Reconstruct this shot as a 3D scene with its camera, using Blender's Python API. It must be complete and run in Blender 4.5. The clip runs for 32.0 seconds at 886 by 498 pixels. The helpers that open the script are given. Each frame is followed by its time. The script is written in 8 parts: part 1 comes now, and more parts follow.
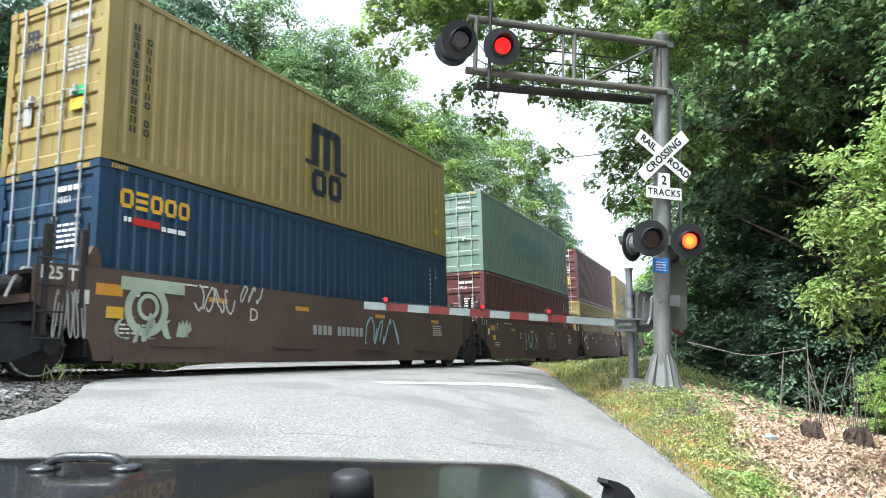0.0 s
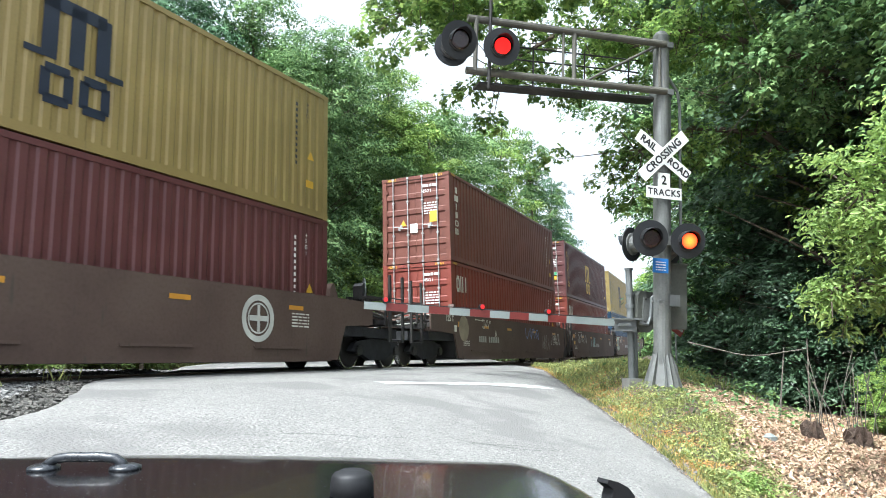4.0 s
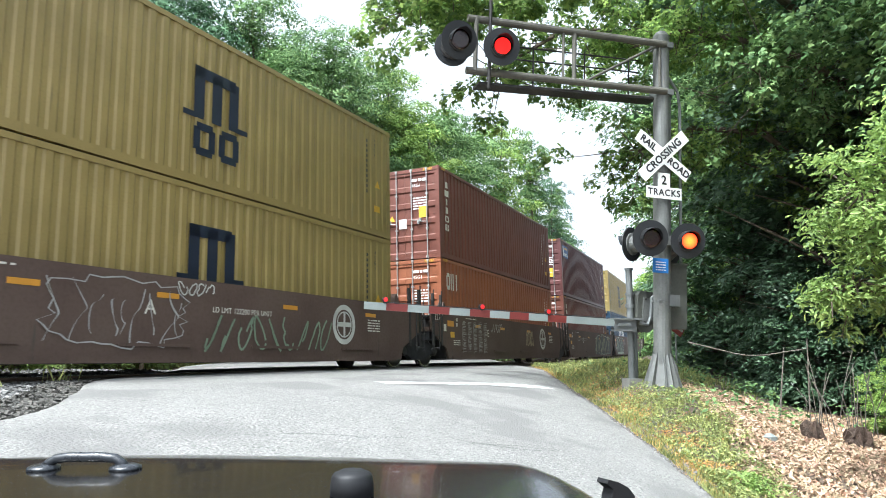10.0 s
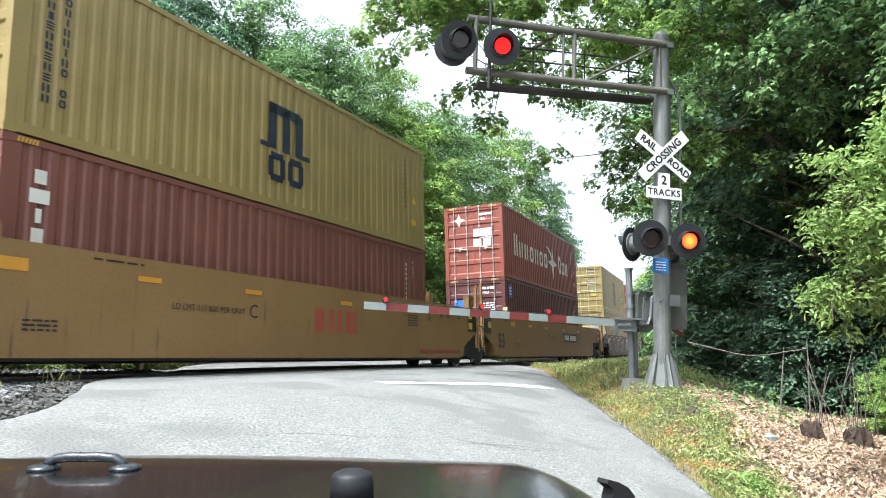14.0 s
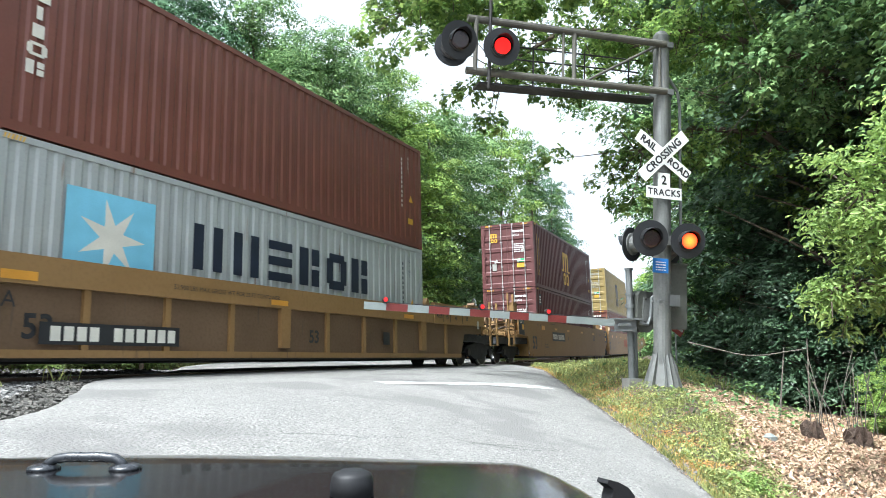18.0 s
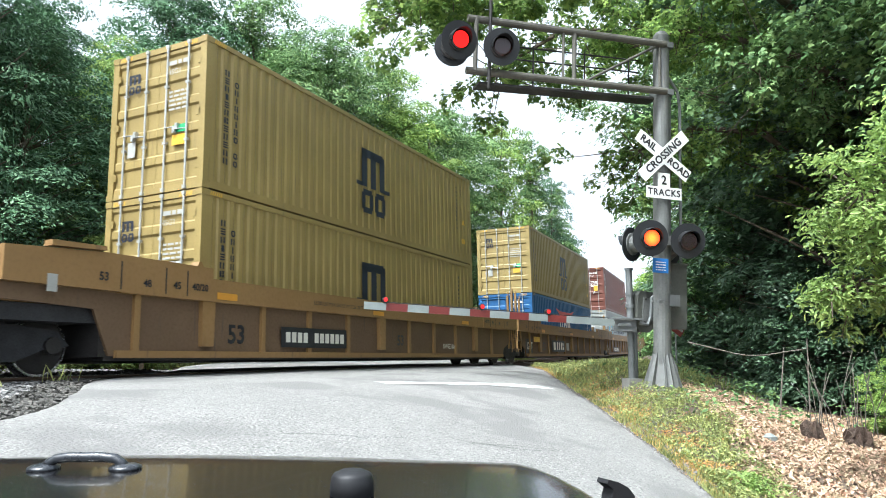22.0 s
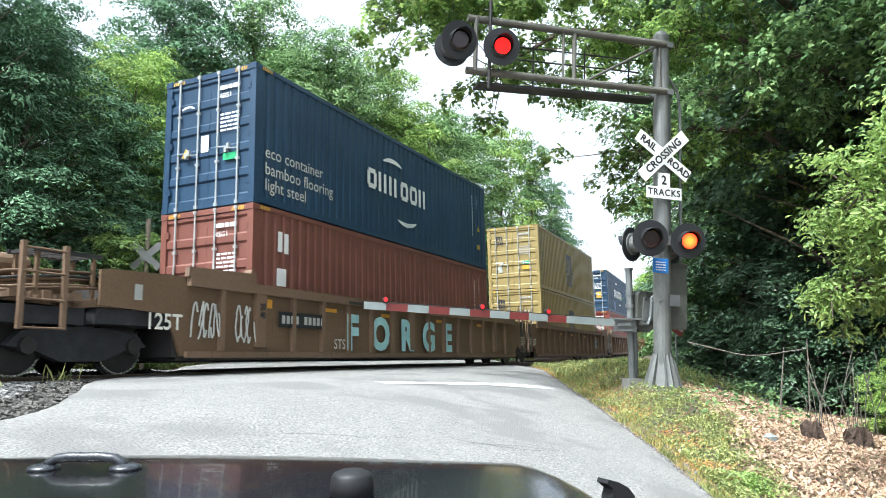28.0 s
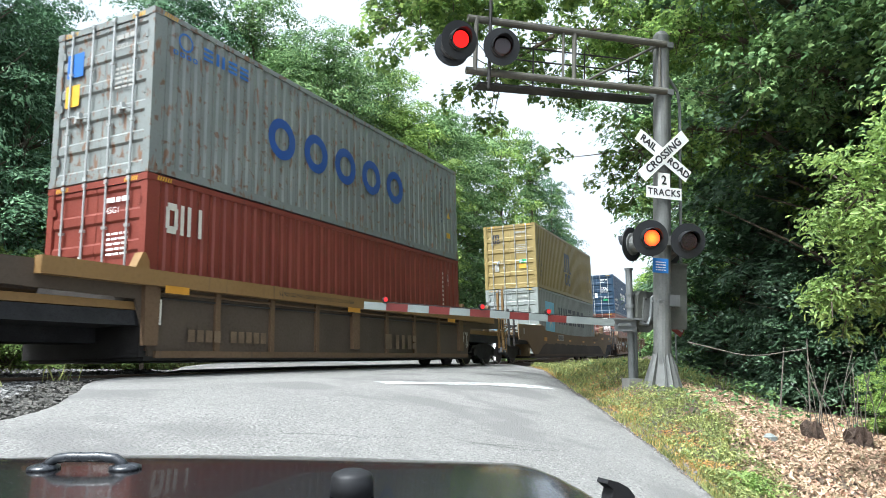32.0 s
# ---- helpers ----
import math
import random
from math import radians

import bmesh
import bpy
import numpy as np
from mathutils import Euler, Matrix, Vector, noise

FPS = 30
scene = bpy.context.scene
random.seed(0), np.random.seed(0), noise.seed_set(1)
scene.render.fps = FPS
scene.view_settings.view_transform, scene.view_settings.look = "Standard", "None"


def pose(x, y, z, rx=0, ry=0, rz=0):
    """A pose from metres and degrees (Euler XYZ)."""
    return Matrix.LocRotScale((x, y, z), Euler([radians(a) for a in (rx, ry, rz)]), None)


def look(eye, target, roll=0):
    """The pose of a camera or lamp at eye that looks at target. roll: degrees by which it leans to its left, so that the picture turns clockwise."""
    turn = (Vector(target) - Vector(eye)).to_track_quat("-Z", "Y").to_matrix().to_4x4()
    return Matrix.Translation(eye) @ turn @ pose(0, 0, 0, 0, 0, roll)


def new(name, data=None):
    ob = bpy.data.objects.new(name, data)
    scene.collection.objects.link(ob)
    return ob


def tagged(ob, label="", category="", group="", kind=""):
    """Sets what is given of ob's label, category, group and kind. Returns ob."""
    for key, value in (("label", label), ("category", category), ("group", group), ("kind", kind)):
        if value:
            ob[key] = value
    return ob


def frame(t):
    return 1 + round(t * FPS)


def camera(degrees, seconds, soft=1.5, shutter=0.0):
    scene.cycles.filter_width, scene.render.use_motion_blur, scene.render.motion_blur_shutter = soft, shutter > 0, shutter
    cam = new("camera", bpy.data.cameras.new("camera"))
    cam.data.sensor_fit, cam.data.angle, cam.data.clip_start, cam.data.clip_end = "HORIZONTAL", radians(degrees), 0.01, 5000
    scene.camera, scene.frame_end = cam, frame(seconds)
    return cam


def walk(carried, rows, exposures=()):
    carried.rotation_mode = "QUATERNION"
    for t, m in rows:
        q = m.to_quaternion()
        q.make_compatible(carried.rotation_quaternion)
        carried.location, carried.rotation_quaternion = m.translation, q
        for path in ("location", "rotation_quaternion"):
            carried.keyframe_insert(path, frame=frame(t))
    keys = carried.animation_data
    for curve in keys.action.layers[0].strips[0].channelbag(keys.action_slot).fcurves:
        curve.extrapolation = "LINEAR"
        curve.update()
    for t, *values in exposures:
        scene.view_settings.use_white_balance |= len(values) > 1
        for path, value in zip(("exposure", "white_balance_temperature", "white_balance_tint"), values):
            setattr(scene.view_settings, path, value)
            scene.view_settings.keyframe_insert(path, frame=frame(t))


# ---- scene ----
cam = camera(64.12, 32.0, soft=0.4, shutter=0.08)
EYE = Vector((0.0, 0.0, 1.55))
YAW, PITCH = radians(25.457), radians(6.773)
AIM = Vector((math.cos(YAW) * math.cos(PITCH), math.sin(YAW) * math.cos(PITCH), math.sin(PITCH)))
walk(cam, [(0.0, look(EYE, EYE + AIM)), (32.0, look(EYE, EYE + AIM))], exposures=[(0.0, 0.56, 5780, 4), (21.9, 0.54, 5780, 4), (23.0, 0.4, 5780, 4), (23.8, 0.54, 5780, 4), (25.0, 0.56, 5780, 4), (29.4, 0.56, 5780, 4), (30.6, 0.36, 5780, 4), (32.0, 0.36, 5780, 4)])

# ---- light ----
SUN_EL, SUN_AZ = radians(61), radians(160)      # azimuth counted from +x towards +y
sky_world = bpy.data.worlds.new("sky")
scene.world = sky_world
sky_world.use_nodes = True
wn = sky_world.node_tree
sky = wn.nodes.new("ShaderNodeTexSky")
sky.sky_type, sky.sun_disc = "NISHITA", False
sky.sun_elevation, sky.sun_rotation = SUN_EL, radians(90) - SUN_AZ
sky.dust_density, sky.air_density, sky.ozone_density = 7.0, 1.0, 1.0
haze = wn.nodes.new("ShaderNodeHueSaturation")          # a thin bright overcast takes most of the blue away
haze.inputs["Saturation"].default_value, haze.inputs["Value"].default_value = 0.32, 2.0
wn.links.new(sky.outputs[0], haze.inputs["Color"])
veil = wn.nodes.new("ShaderNodeMix")                    # the cloud is as white at the horizon as overhead
veil.data_type, veil.blend_type = "RGBA", "LIGHTEN"
veil.inputs["Factor"].default_value, veil.inputs["B"].default_value = 1.0, (5.95, 6.15, 6.6, 1)
wn.links.new(haze.outputs[0], veil.inputs["A"])
wn.links.new(veil.outputs["Result"], wn.nodes["Background"].inputs[0])
wn.nodes["Background"].inputs[1].default_value = 0.15
sun = new("sun", bpy.data.lights.new("sun", "SUN"))
sun.data.energy, sun.data.angle, sun.data.color = 4.1, radians(0.6), (1.0, 0.97, 0.93)
sun.matrix_world = look(Vector((math.cos(SUN_AZ) * math.cos(SUN_EL), math.sin(SUN_AZ) * math.cos(SUN_EL), math.sin(SUN_EL))) * 60, (0, 0, 0))

# ---- materials ----
MATS = {}


def mat(name, color, rough=0.6, metal=0.0, var=0.15, scale=2.0, fine=40.0, bump=0.1, second=None, mix_scale=0.6, amount=0.0,
        spec=0.5, coat=0.0, glow=0.0, translucent=0.0, streak=None, streak_color=(0.12, 0.05, 0.025), per_object=0.0, island=0.0, dirt=0.0, grain=0.0, run=0.7):
    """A surface with variation at two scales; second: a colour that shows in patches; streak: vertical run-off marks; dirt: even grime."""
    if name in MATS:
        return MATS[name]
    m = bpy.data.materials.new(name)
    m.use_nodes = True
    n, l = m.node_tree.nodes, m.node_tree.links
    b = n["Principled BSDF"]
    co = n.new("ShaderNodeTexCoord")
    big, small = n.new("ShaderNodeTexNoise"), n.new("ShaderNodeTexNoise")
    big.inputs["Scale"].default_value, small.inputs["Scale"].default_value = scale, fine
    big.inputs["Detail"].default_value, small.inputs["Detail"].default_value = 5, 4
    l.new(co.outputs["Object"], big.inputs["Vector"])
    l.new(co.outputs["Object"], small.inputs["Vector"])

    def mixed(a, c, fac, mode="MIX"):
        x = n.new("ShaderNodeMix")
        x.data_type, x.blend_type = "RGBA", mode
        for s, v in ((x.inputs["Factor"], fac), (x.inputs["A"], a), (x.inputs["B"], c)):
            if isinstance(v, bpy.types.NodeSocket):
                l.new(v, s)
            else:
                s.default_value = v if isinstance(v, float) else (*v, 1)
        return x.outputs["Result"]

    def ramp(sock, lo, hi, a=0.0, c=1.0):
        r = n.new("ShaderNodeMapRange")
        r.clamp = True
        for i, v in zip(("From Min", "From Max", "To Min", "To Max"), (lo, hi, a, c)):
            r.inputs[i].default_value = v
        l.new(sock, r.inputs["Value"])
        return r.outputs["Result"]

    out = mixed(tuple(c * (1 - var) for c in color), tuple(min(1, c * (1 + var)) for c in color), ramp(big.outputs["Fac"], 0.3, 0.7))
    out = mixed(out, tuple(c * (1 - var * 1.6) for c in color), ramp(small.outputs["Fac"], 0.5, 0.8, 0, 0.5))
    if grain:
        gr = n.new("ShaderNodeTexVoronoi")
        gr.inputs["Scale"].default_value = fine * 1.6
        l.new(co.outputs["Object"], gr.inputs["Vector"])
        sep = n.new("ShaderNodeSeparateColor")
        l.new(gr.outputs["Color"], sep.inputs[0])
        out = mixed(out, tuple(c * (1 - grain) for c in color), ramp(sep.outputs[0], 0.62, 1.0, 0, 0.9))
        out = mixed(out, tuple(min(1, c * (1 + grain)) for c in color), ramp(sep.outputs[1], 0.68, 1.0, 0, 0.9))
    if second:
        pn = n.new("ShaderNodeTexNoise")
        pn.inputs["Scale"].default_value, pn.inputs["Detail"].default_value = mix_scale, 6
        l.new(co.outputs["Object"], pn.inputs["Vector"])
        out = mixed(out, second, ramp(pn.outputs["Fac"], 0.62 - amount * 0.3, 0.7 - amount * 0.3, 0, 0.9))
    if streak:
        mp = n.new("ShaderNodeMapping")
        mp.inputs["Scale"].default_value = (9, 9, run)
        l.new(co.outputs["Object"], mp.inputs["Vector"])
        sn = n.new("ShaderNodeTexNoise")
        sn.inputs["Scale"].default_value, sn.inputs["Detail"].default_value = 1.0, 7
        l.new(mp.outputs["Vector"], sn.inputs["Vector"])
        out = mixed(out, streak_color, ramp(sn.outputs["Fac"], 0.66 - streak * 0.2, 0.74 - streak * 0.2, 0, 0.85))
    if dirt:
        out = mixed(out, (0.09, 0.075, 0.055), ramp(big.outputs["Fac"], 0.35, 0.75, dirt * 0.4, dirt))
    if per_object or island:
        src = n.new("ShaderNodeObjectInfo").outputs["Random"] if per_object else n.new("ShaderNodeNewGeometry").outputs["Random Per Island"]
        amt = per_object or island
        hs = n.new("ShaderNodeHueSaturation")
        l.new(ramp(src, 0, 1, 1 - amt, 1 + amt), hs.inputs["Value"])
        l.new(ramp(src, 0, 1, 0.5 + amt * 0.05, 0.5 - amt * 0.05), hs.inputs["Hue"])
        l.new(out, hs.inputs["Color"])
        out = hs.outputs["Color"]
    l.new(out, b.inputs["Base Color"])
    l.new(ramp(small.outputs["Fac"], 0.3, 0.7, max(0.02, rough - 0.08), min(1, rough + 0.08)), b.inputs["Roughness"])
    b.inputs["Metallic"].default_value = metal
    b.inputs["Specular IOR Level"].default_value = spec
    b.inputs["Coat Weight"].default_value = coat
    if glow:
        b.inputs["Emission Color"].default_value = (*color, 1)
        b.inputs["Emission Strength"].default_value = glow
    if bump:
        bp = n.new("ShaderNodeBump")
        bp.inputs["Strength"].default_value, bp.inputs["Distance"].default_value = bump, 0.02
        l.new(small.outputs["Fac"], bp.inputs["Height"])
        l.new(bp.outputs["Normal"], b.inputs["Normal"])
    if translucent:
        tr, ms = n.new("ShaderNodeBsdfTranslucent"), n.new("ShaderNodeMixShader")
        l.new(out, tr.inputs["Color"])
        ms.inputs[0].default_value = translucent
        l.new(b.outputs[0], ms.inputs[1])
        l.new(tr.outputs[0], ms.inputs[2])
        l.new(ms.outputs[0], n["Material Output"].inputs["Surface"])
    MATS[name] = m
    return m


PAINT = {}
for key, rgb, st in (("gold", (0.28, 0.206, 0.066), 0.0), ("navy", (0.0104, 0.0397, 0.0833), 0.0), ("maroon", (0.0989, 0.0258, 0.0258), 0.0),
                     ("red", (0.19, 0.033, 0.02), 0.0), ("brown", (0.146, 0.043, 0.0275), 0.0), ("rust", (0.284, 0.0903, 0.0387), 0.0),
                     ("green", (0.138, 0.215, 0.163), 0.1), ("blue", (0.012, 0.088, 0.235), 0.0), ("silver", (0.352, 0.379, 0.37), 0.1),
                     ("ash", (0.27, 0.295, 0.278), 0.0), ("pale", (0.205, 0.224, 0.215), 0.4), ("orange", (0.232, 0.0533, 0.031), 0.0), ("brick", (0.165, 0.056, 0.039), 0.0)):
    PAINT[key] = mat("container_paint_" + key, rgb, 0.5, var=0.16, scale=0.9, fine=25, bump=0.08, streak=st or 0.06, streak_color=(0.17, 0.075, 0.03) if st else tuple(c * 0.6 + 0.01 for c in rgb), dirt=0.04 if key in ("navy", "blue") else 0.14, run=2.6 if key == "pale" else 0.7, second=(0.13, 0.065, 0.032) if key == "pale" else None, mix_scale=6.0, amount=0.12)
# the first paint is soot plus the late cars' chord shade, painted in
CAR = {"sooty_shade": mat("car_paint_sooty_shade", (0.07, 0.047, 0.03), 0.8, var=0.25, scale=0.8, fine=20, dirt=0.5),
       "brown": mat("car_paint_brown", (0.088, 0.047, 0.036), 0.75, var=0.25, scale=0.9, fine=18, dirt=0.55, streak=0.06, streak_color=(0.03, 0.025, 0.02)),
       "yellow": mat("car_paint_yellow", (0.25, 0.14, 0.042), 0.6, var=0.15, scale=0.7, fine=18, dirt=0.28, streak=0.1, streak_color=(0.10, 0.055, 0.03)),
       # dirt, with the shade behind the old cars' posts put into the colour
       "grimy": mat("car_paint_grimy_shaded_yellow", (0.13, 0.073, 0.032), 0.75, var=0.25, scale=0.8, fine=20, dirt=0.38, streak=0.12, streak_color=(0.08, 0.05, 0.03)),
       "tan": mat("car_paint_tan", (0.175, 0.11, 0.046), 0.7, var=0.2, scale=0.8, fine=20, dirt=0.5, streak=0.14, streak_color=(0.09, 0.05, 0.03)),
       "ochre": mat("car_paint_ochre", (0.175, 0.10, 0.052), 0.75, var=0.22, scale=0.8, fine=20, dirt=0.55, streak=0.14, streak_color=(0.08, 0.045, 0.03))}
M_STEEL = mat("dark_steel", (0.035, 0.032, 0.03), 0.6, 0.3, var=0.3, scale=3, bump=0.2)
M_TRUCK = mat("grimy_truck_iron", (0.028, 0.028, 0.03), 0.85, 0.1, var=0.35, scale=4, bump=0.3)
M_GALV = mat("galvanised_steel", (0.17, 0.178, 0.175), 0.5, 0.3, var=0.15, scale=5, fine=60)
M_BAR = mat("bright_galvanised_bar", (0.40, 0.41, 0.40), 0.4, 0.35, var=0.15, scale=5, fine=60)
M_ALU = mat("weathered_aluminium", (0.15, 0.155, 0.148), 0.6, 0.25, var=0.2, scale=3, fine=30, dirt=0.2)
M_RELAY = mat("grey_relay_paint", (0.075, 0.08, 0.07), 0.65, 0.1, var=0.2, scale=3, fine=30, dirt=0.2)
M_ARM = mat("weathered_truss_paint", (0.115, 0.108, 0.09), 0.65, 0.2, var=0.2, scale=3, fine=30)
M_WHITE = mat("white_paint", (0.78, 0.78, 0.75), 0.55, var=0.06)
M_CREAM = mat("cream_lettering", (0.62, 0.60, 0.52), 0.6, var=0.12)
M_BLACKP = mat("black_paint", (0.015, 0.016, 0.018), 0.5, var=0.2)
M_INK = mat("dark_blue_lettering", (0.012, 0.018, 0.035), 0.5, var=0.2)
M_YELLOWP = mat("yellow_marking", (0.62, 0.36, 0.03), 0.55, var=0.12)
M_ORANGEP = mat("orange_reflector", (0.55, 0.26, 0.03), 0.45, var=0.15)
M_GATERED = mat("gate_red", (0.135, 0.02, 0.016), 0.5, var=0.12)
M_GATEWHITE = mat("gate_silver_white", (0.21, 0.235, 0.225), 0.5, var=0.14)
M_REDP = mat("red_marking", (0.5, 0.03, 0.02), 0.45, var=0.1)
M_GREENP = mat("green_sticker", (0.03, 0.32, 0.12), 0.5, var=0.1)
M_LIGHTBLUE = mat("light_blue_marking", (0.20, 0.50, 0.66), 0.5, var=0.1)
M_BRIGHTBLUE = mat("bright_blue_marking", (0.03, 0.13, 0.42), 0.5, var=0.1)
M_GREYP = mat("grey_lettering", (0.34, 0.34, 0.31), 0.6, var=0.12)
M_RUBBER = mat("black_rubber", (0.012, 0.012, 0.013), 0.55, var=0.2, spec=0.3)
M_WOOD = mat("weathered_wood", (0.20, 0.16, 0.12), 0.85, var=0.3, scale=6)
M_BARK = mat("tree_bark", (0.11, 0.085, 0.062), 0.9, var=0.35, scale=4, fine=25, bump=0.6)
M_BOUGH = mat("leaves_against_the_sky", (0.215, 0.325, 0.09), 0.5, var=0.3, scale=0.6, fine=3, bump=0, island=0.5, translucent=0.6, spec=0.3)
M_LEAF = mat("leaves_green", (0.16, 0.265, 0.1), 0.55, var=0.3, scale=0.3, fine=3, bump=0, island=0.5, translucent=0.22, spec=0.18)
M_LEAF4 = mat("leaves_bluish", (0.112, 0.21, 0.108), 0.5, var=0.25, scale=0.3, fine=3, bump=0, island=0.45, translucent=0.2, spec=0.15)
M_LEAF2 = mat("leaves_bright", (0.25, 0.375, 0.09), 0.55, var=0.3, scale=0.4, fine=3, bump=0, island=0.45, translucent=0.28, spec=0.25)
M_LEAF3 = mat("leaves_dark", (0.098, 0.172, 0.09), 0.42, var=0.25, scale=0.4, fine=3, bump=0, island=0.4, translucent=0.35, spec=0.5)
M_YOUNG = mat("young_leaves", (0.30, 0.42, 0.13), 0.45, var=0.22, scale=0.6, fine=3, bump=0, island=0.3, translucent=0.5, spec=0.4)
M_PLASTIC = mat("black_moulded_plastic", (0.018, 0.02, 0.024), 0.28, var=0.15, spec=0.6)
M_GRASS = mat("grass_blades", (0.24, 0.265, 0.09), 0.6, var=0.3, scale=0.9, fine=4, bump=0, island=0.45, translucent=0.3)
M_DRYGRASS = mat("dry_grass", (0.42, 0.30, 0.09), 0.7, var=0.25, scale=1.2, fine=4, bump=0, island=0.35, translucent=0.3)
M_LITTER = mat("fallen_leaves", (0.43, 0.31, 0.205), 0.8, var=0.3, scale=1.5, fine=6, bump=0, island=0.5)
M_SOIL = mat("soil_and_moss", (0.095, 0.068, 0.048), 0.95, var=0.35, scale=0.8, fine=9, bump=0.6, second=(0.07, 0.06, 0.042), mix_scale=0.5, amount=0.25)
M_PALEGRAVEL = mat("pale_gravel", (0.21, 0.205, 0.195), 0.9, var=0.3, scale=3, fine=30, bump=0.3, island=0.4)
M_STALK = mat("dead_grey_stalk", (0.13, 0.115, 0.095), 0.85, var=0.3, scale=6)
M_NOTICE = mat("notice_blue", (0.025, 0.17, 0.52), 0.5, var=0.08)
M_DEEPBLUE = mat("deep_blue_lettering", (0.02, 0.075, 0.30), 0.5, var=0.12)
M_ROAD = mat("worn_asphalt", (0.195, 0.19, 0.178), 0.9, var=0.12, scale=0.7, fine=34, bump=1.0, grain=0.4, second=(0.15, 0.145, 0.138), mix_scale=0.8, amount=0.35, spec=0.25)
M_CRACK = mat("asphalt_crack", (0.05, 0.048, 0.045), 0.95)
M_BALLAST = mat("ballast_stone", (0.085, 0.08, 0.07), 0.9, var=0.3, scale=3, fine=30, bump=0.3, island=0.45)
M_ROADWHITE = mat("worn_white_line", (0.5, 0.5, 0.485), 0.85, var=0.12, scale=3, second=(0.24, 0.24, 0.235), mix_scale=5, amount=0.55)
M_RAIL = mat("rail_steel", (0.11, 0.075, 0.055), 0.5, 0.6, var=0.25, scale=4)
M_RAILTOP = mat("polished_rail_head", (0.5, 0.5, 0.5), 0.25, 1.0, var=0.1)
M_CONCRETE = mat("concrete", (0.17, 0.165, 0.15), 0.9, var=0.15, scale=3, bump=0.3)
M_CARPAINT = mat("black_car_paint", (0.006, 0.006, 0.007), 0.2, 0.0, var=0.1, scale=2, fine=220, bump=0.02, coat=0.25, spec=0.45)
M_LENS_HIGH = mat("lit_red_lens_above", (0.8, 0.012, 0.010), 0.6, glow=1.35, bump=0, var=0.05, spec=0.05)
M_LENS_ON = mat("lit_red_lens", (1.0, 0.03, 0.006), 0.3, glow=2.6, bump=0, var=0.05)


def hot_centre(m, reach, inner, outer):
    """Paints the lens's overexposed middle into its emission: orange there, red at the rim."""
    n, l = m.node_tree.nodes, m.node_tree.links
    co, far, ramp = n.new("ShaderNodeTexCoord"), n.new("ShaderNodeVectorMath"), n.new("ShaderNodeMapRange")
    far.operation = "LENGTH"
    l.new(co.outputs["Object"], far.inputs[0])
    ramp.inputs["From Min"].default_value, ramp.inputs["From Max"].default_value = 0.04, reach
    l.new(far.outputs["Value"], ramp.inputs["Value"])
    mix = n.new("ShaderNodeMix")
    mix.data_type = "RGBA"
    mix.inputs["A"].default_value, mix.inputs["B"].default_value = (*inner, 1), (*outer, 1)
    l.new(ramp.outputs["Result"], mix.inputs["Factor"])
    l.new(mix.outputs["Result"], n["Principled BSDF"].inputs["Emission Color"])


hot_centre(M_LENS_ON, 0.14, (1.0, 0.2, 0.02), (0.8, 0.02, 0.006))
M_LENS_OFF = mat("unlit_red_lens", (0.02, 0.004, 0.006), 0.15, var=0.2, scale=30, fine=90, bump=0.3, coat=0.6)
M_LAMP_RED = mat("small_red_lamp", (0.5, 0.015, 0.015), 0.3, glow=0.45, bump=0)


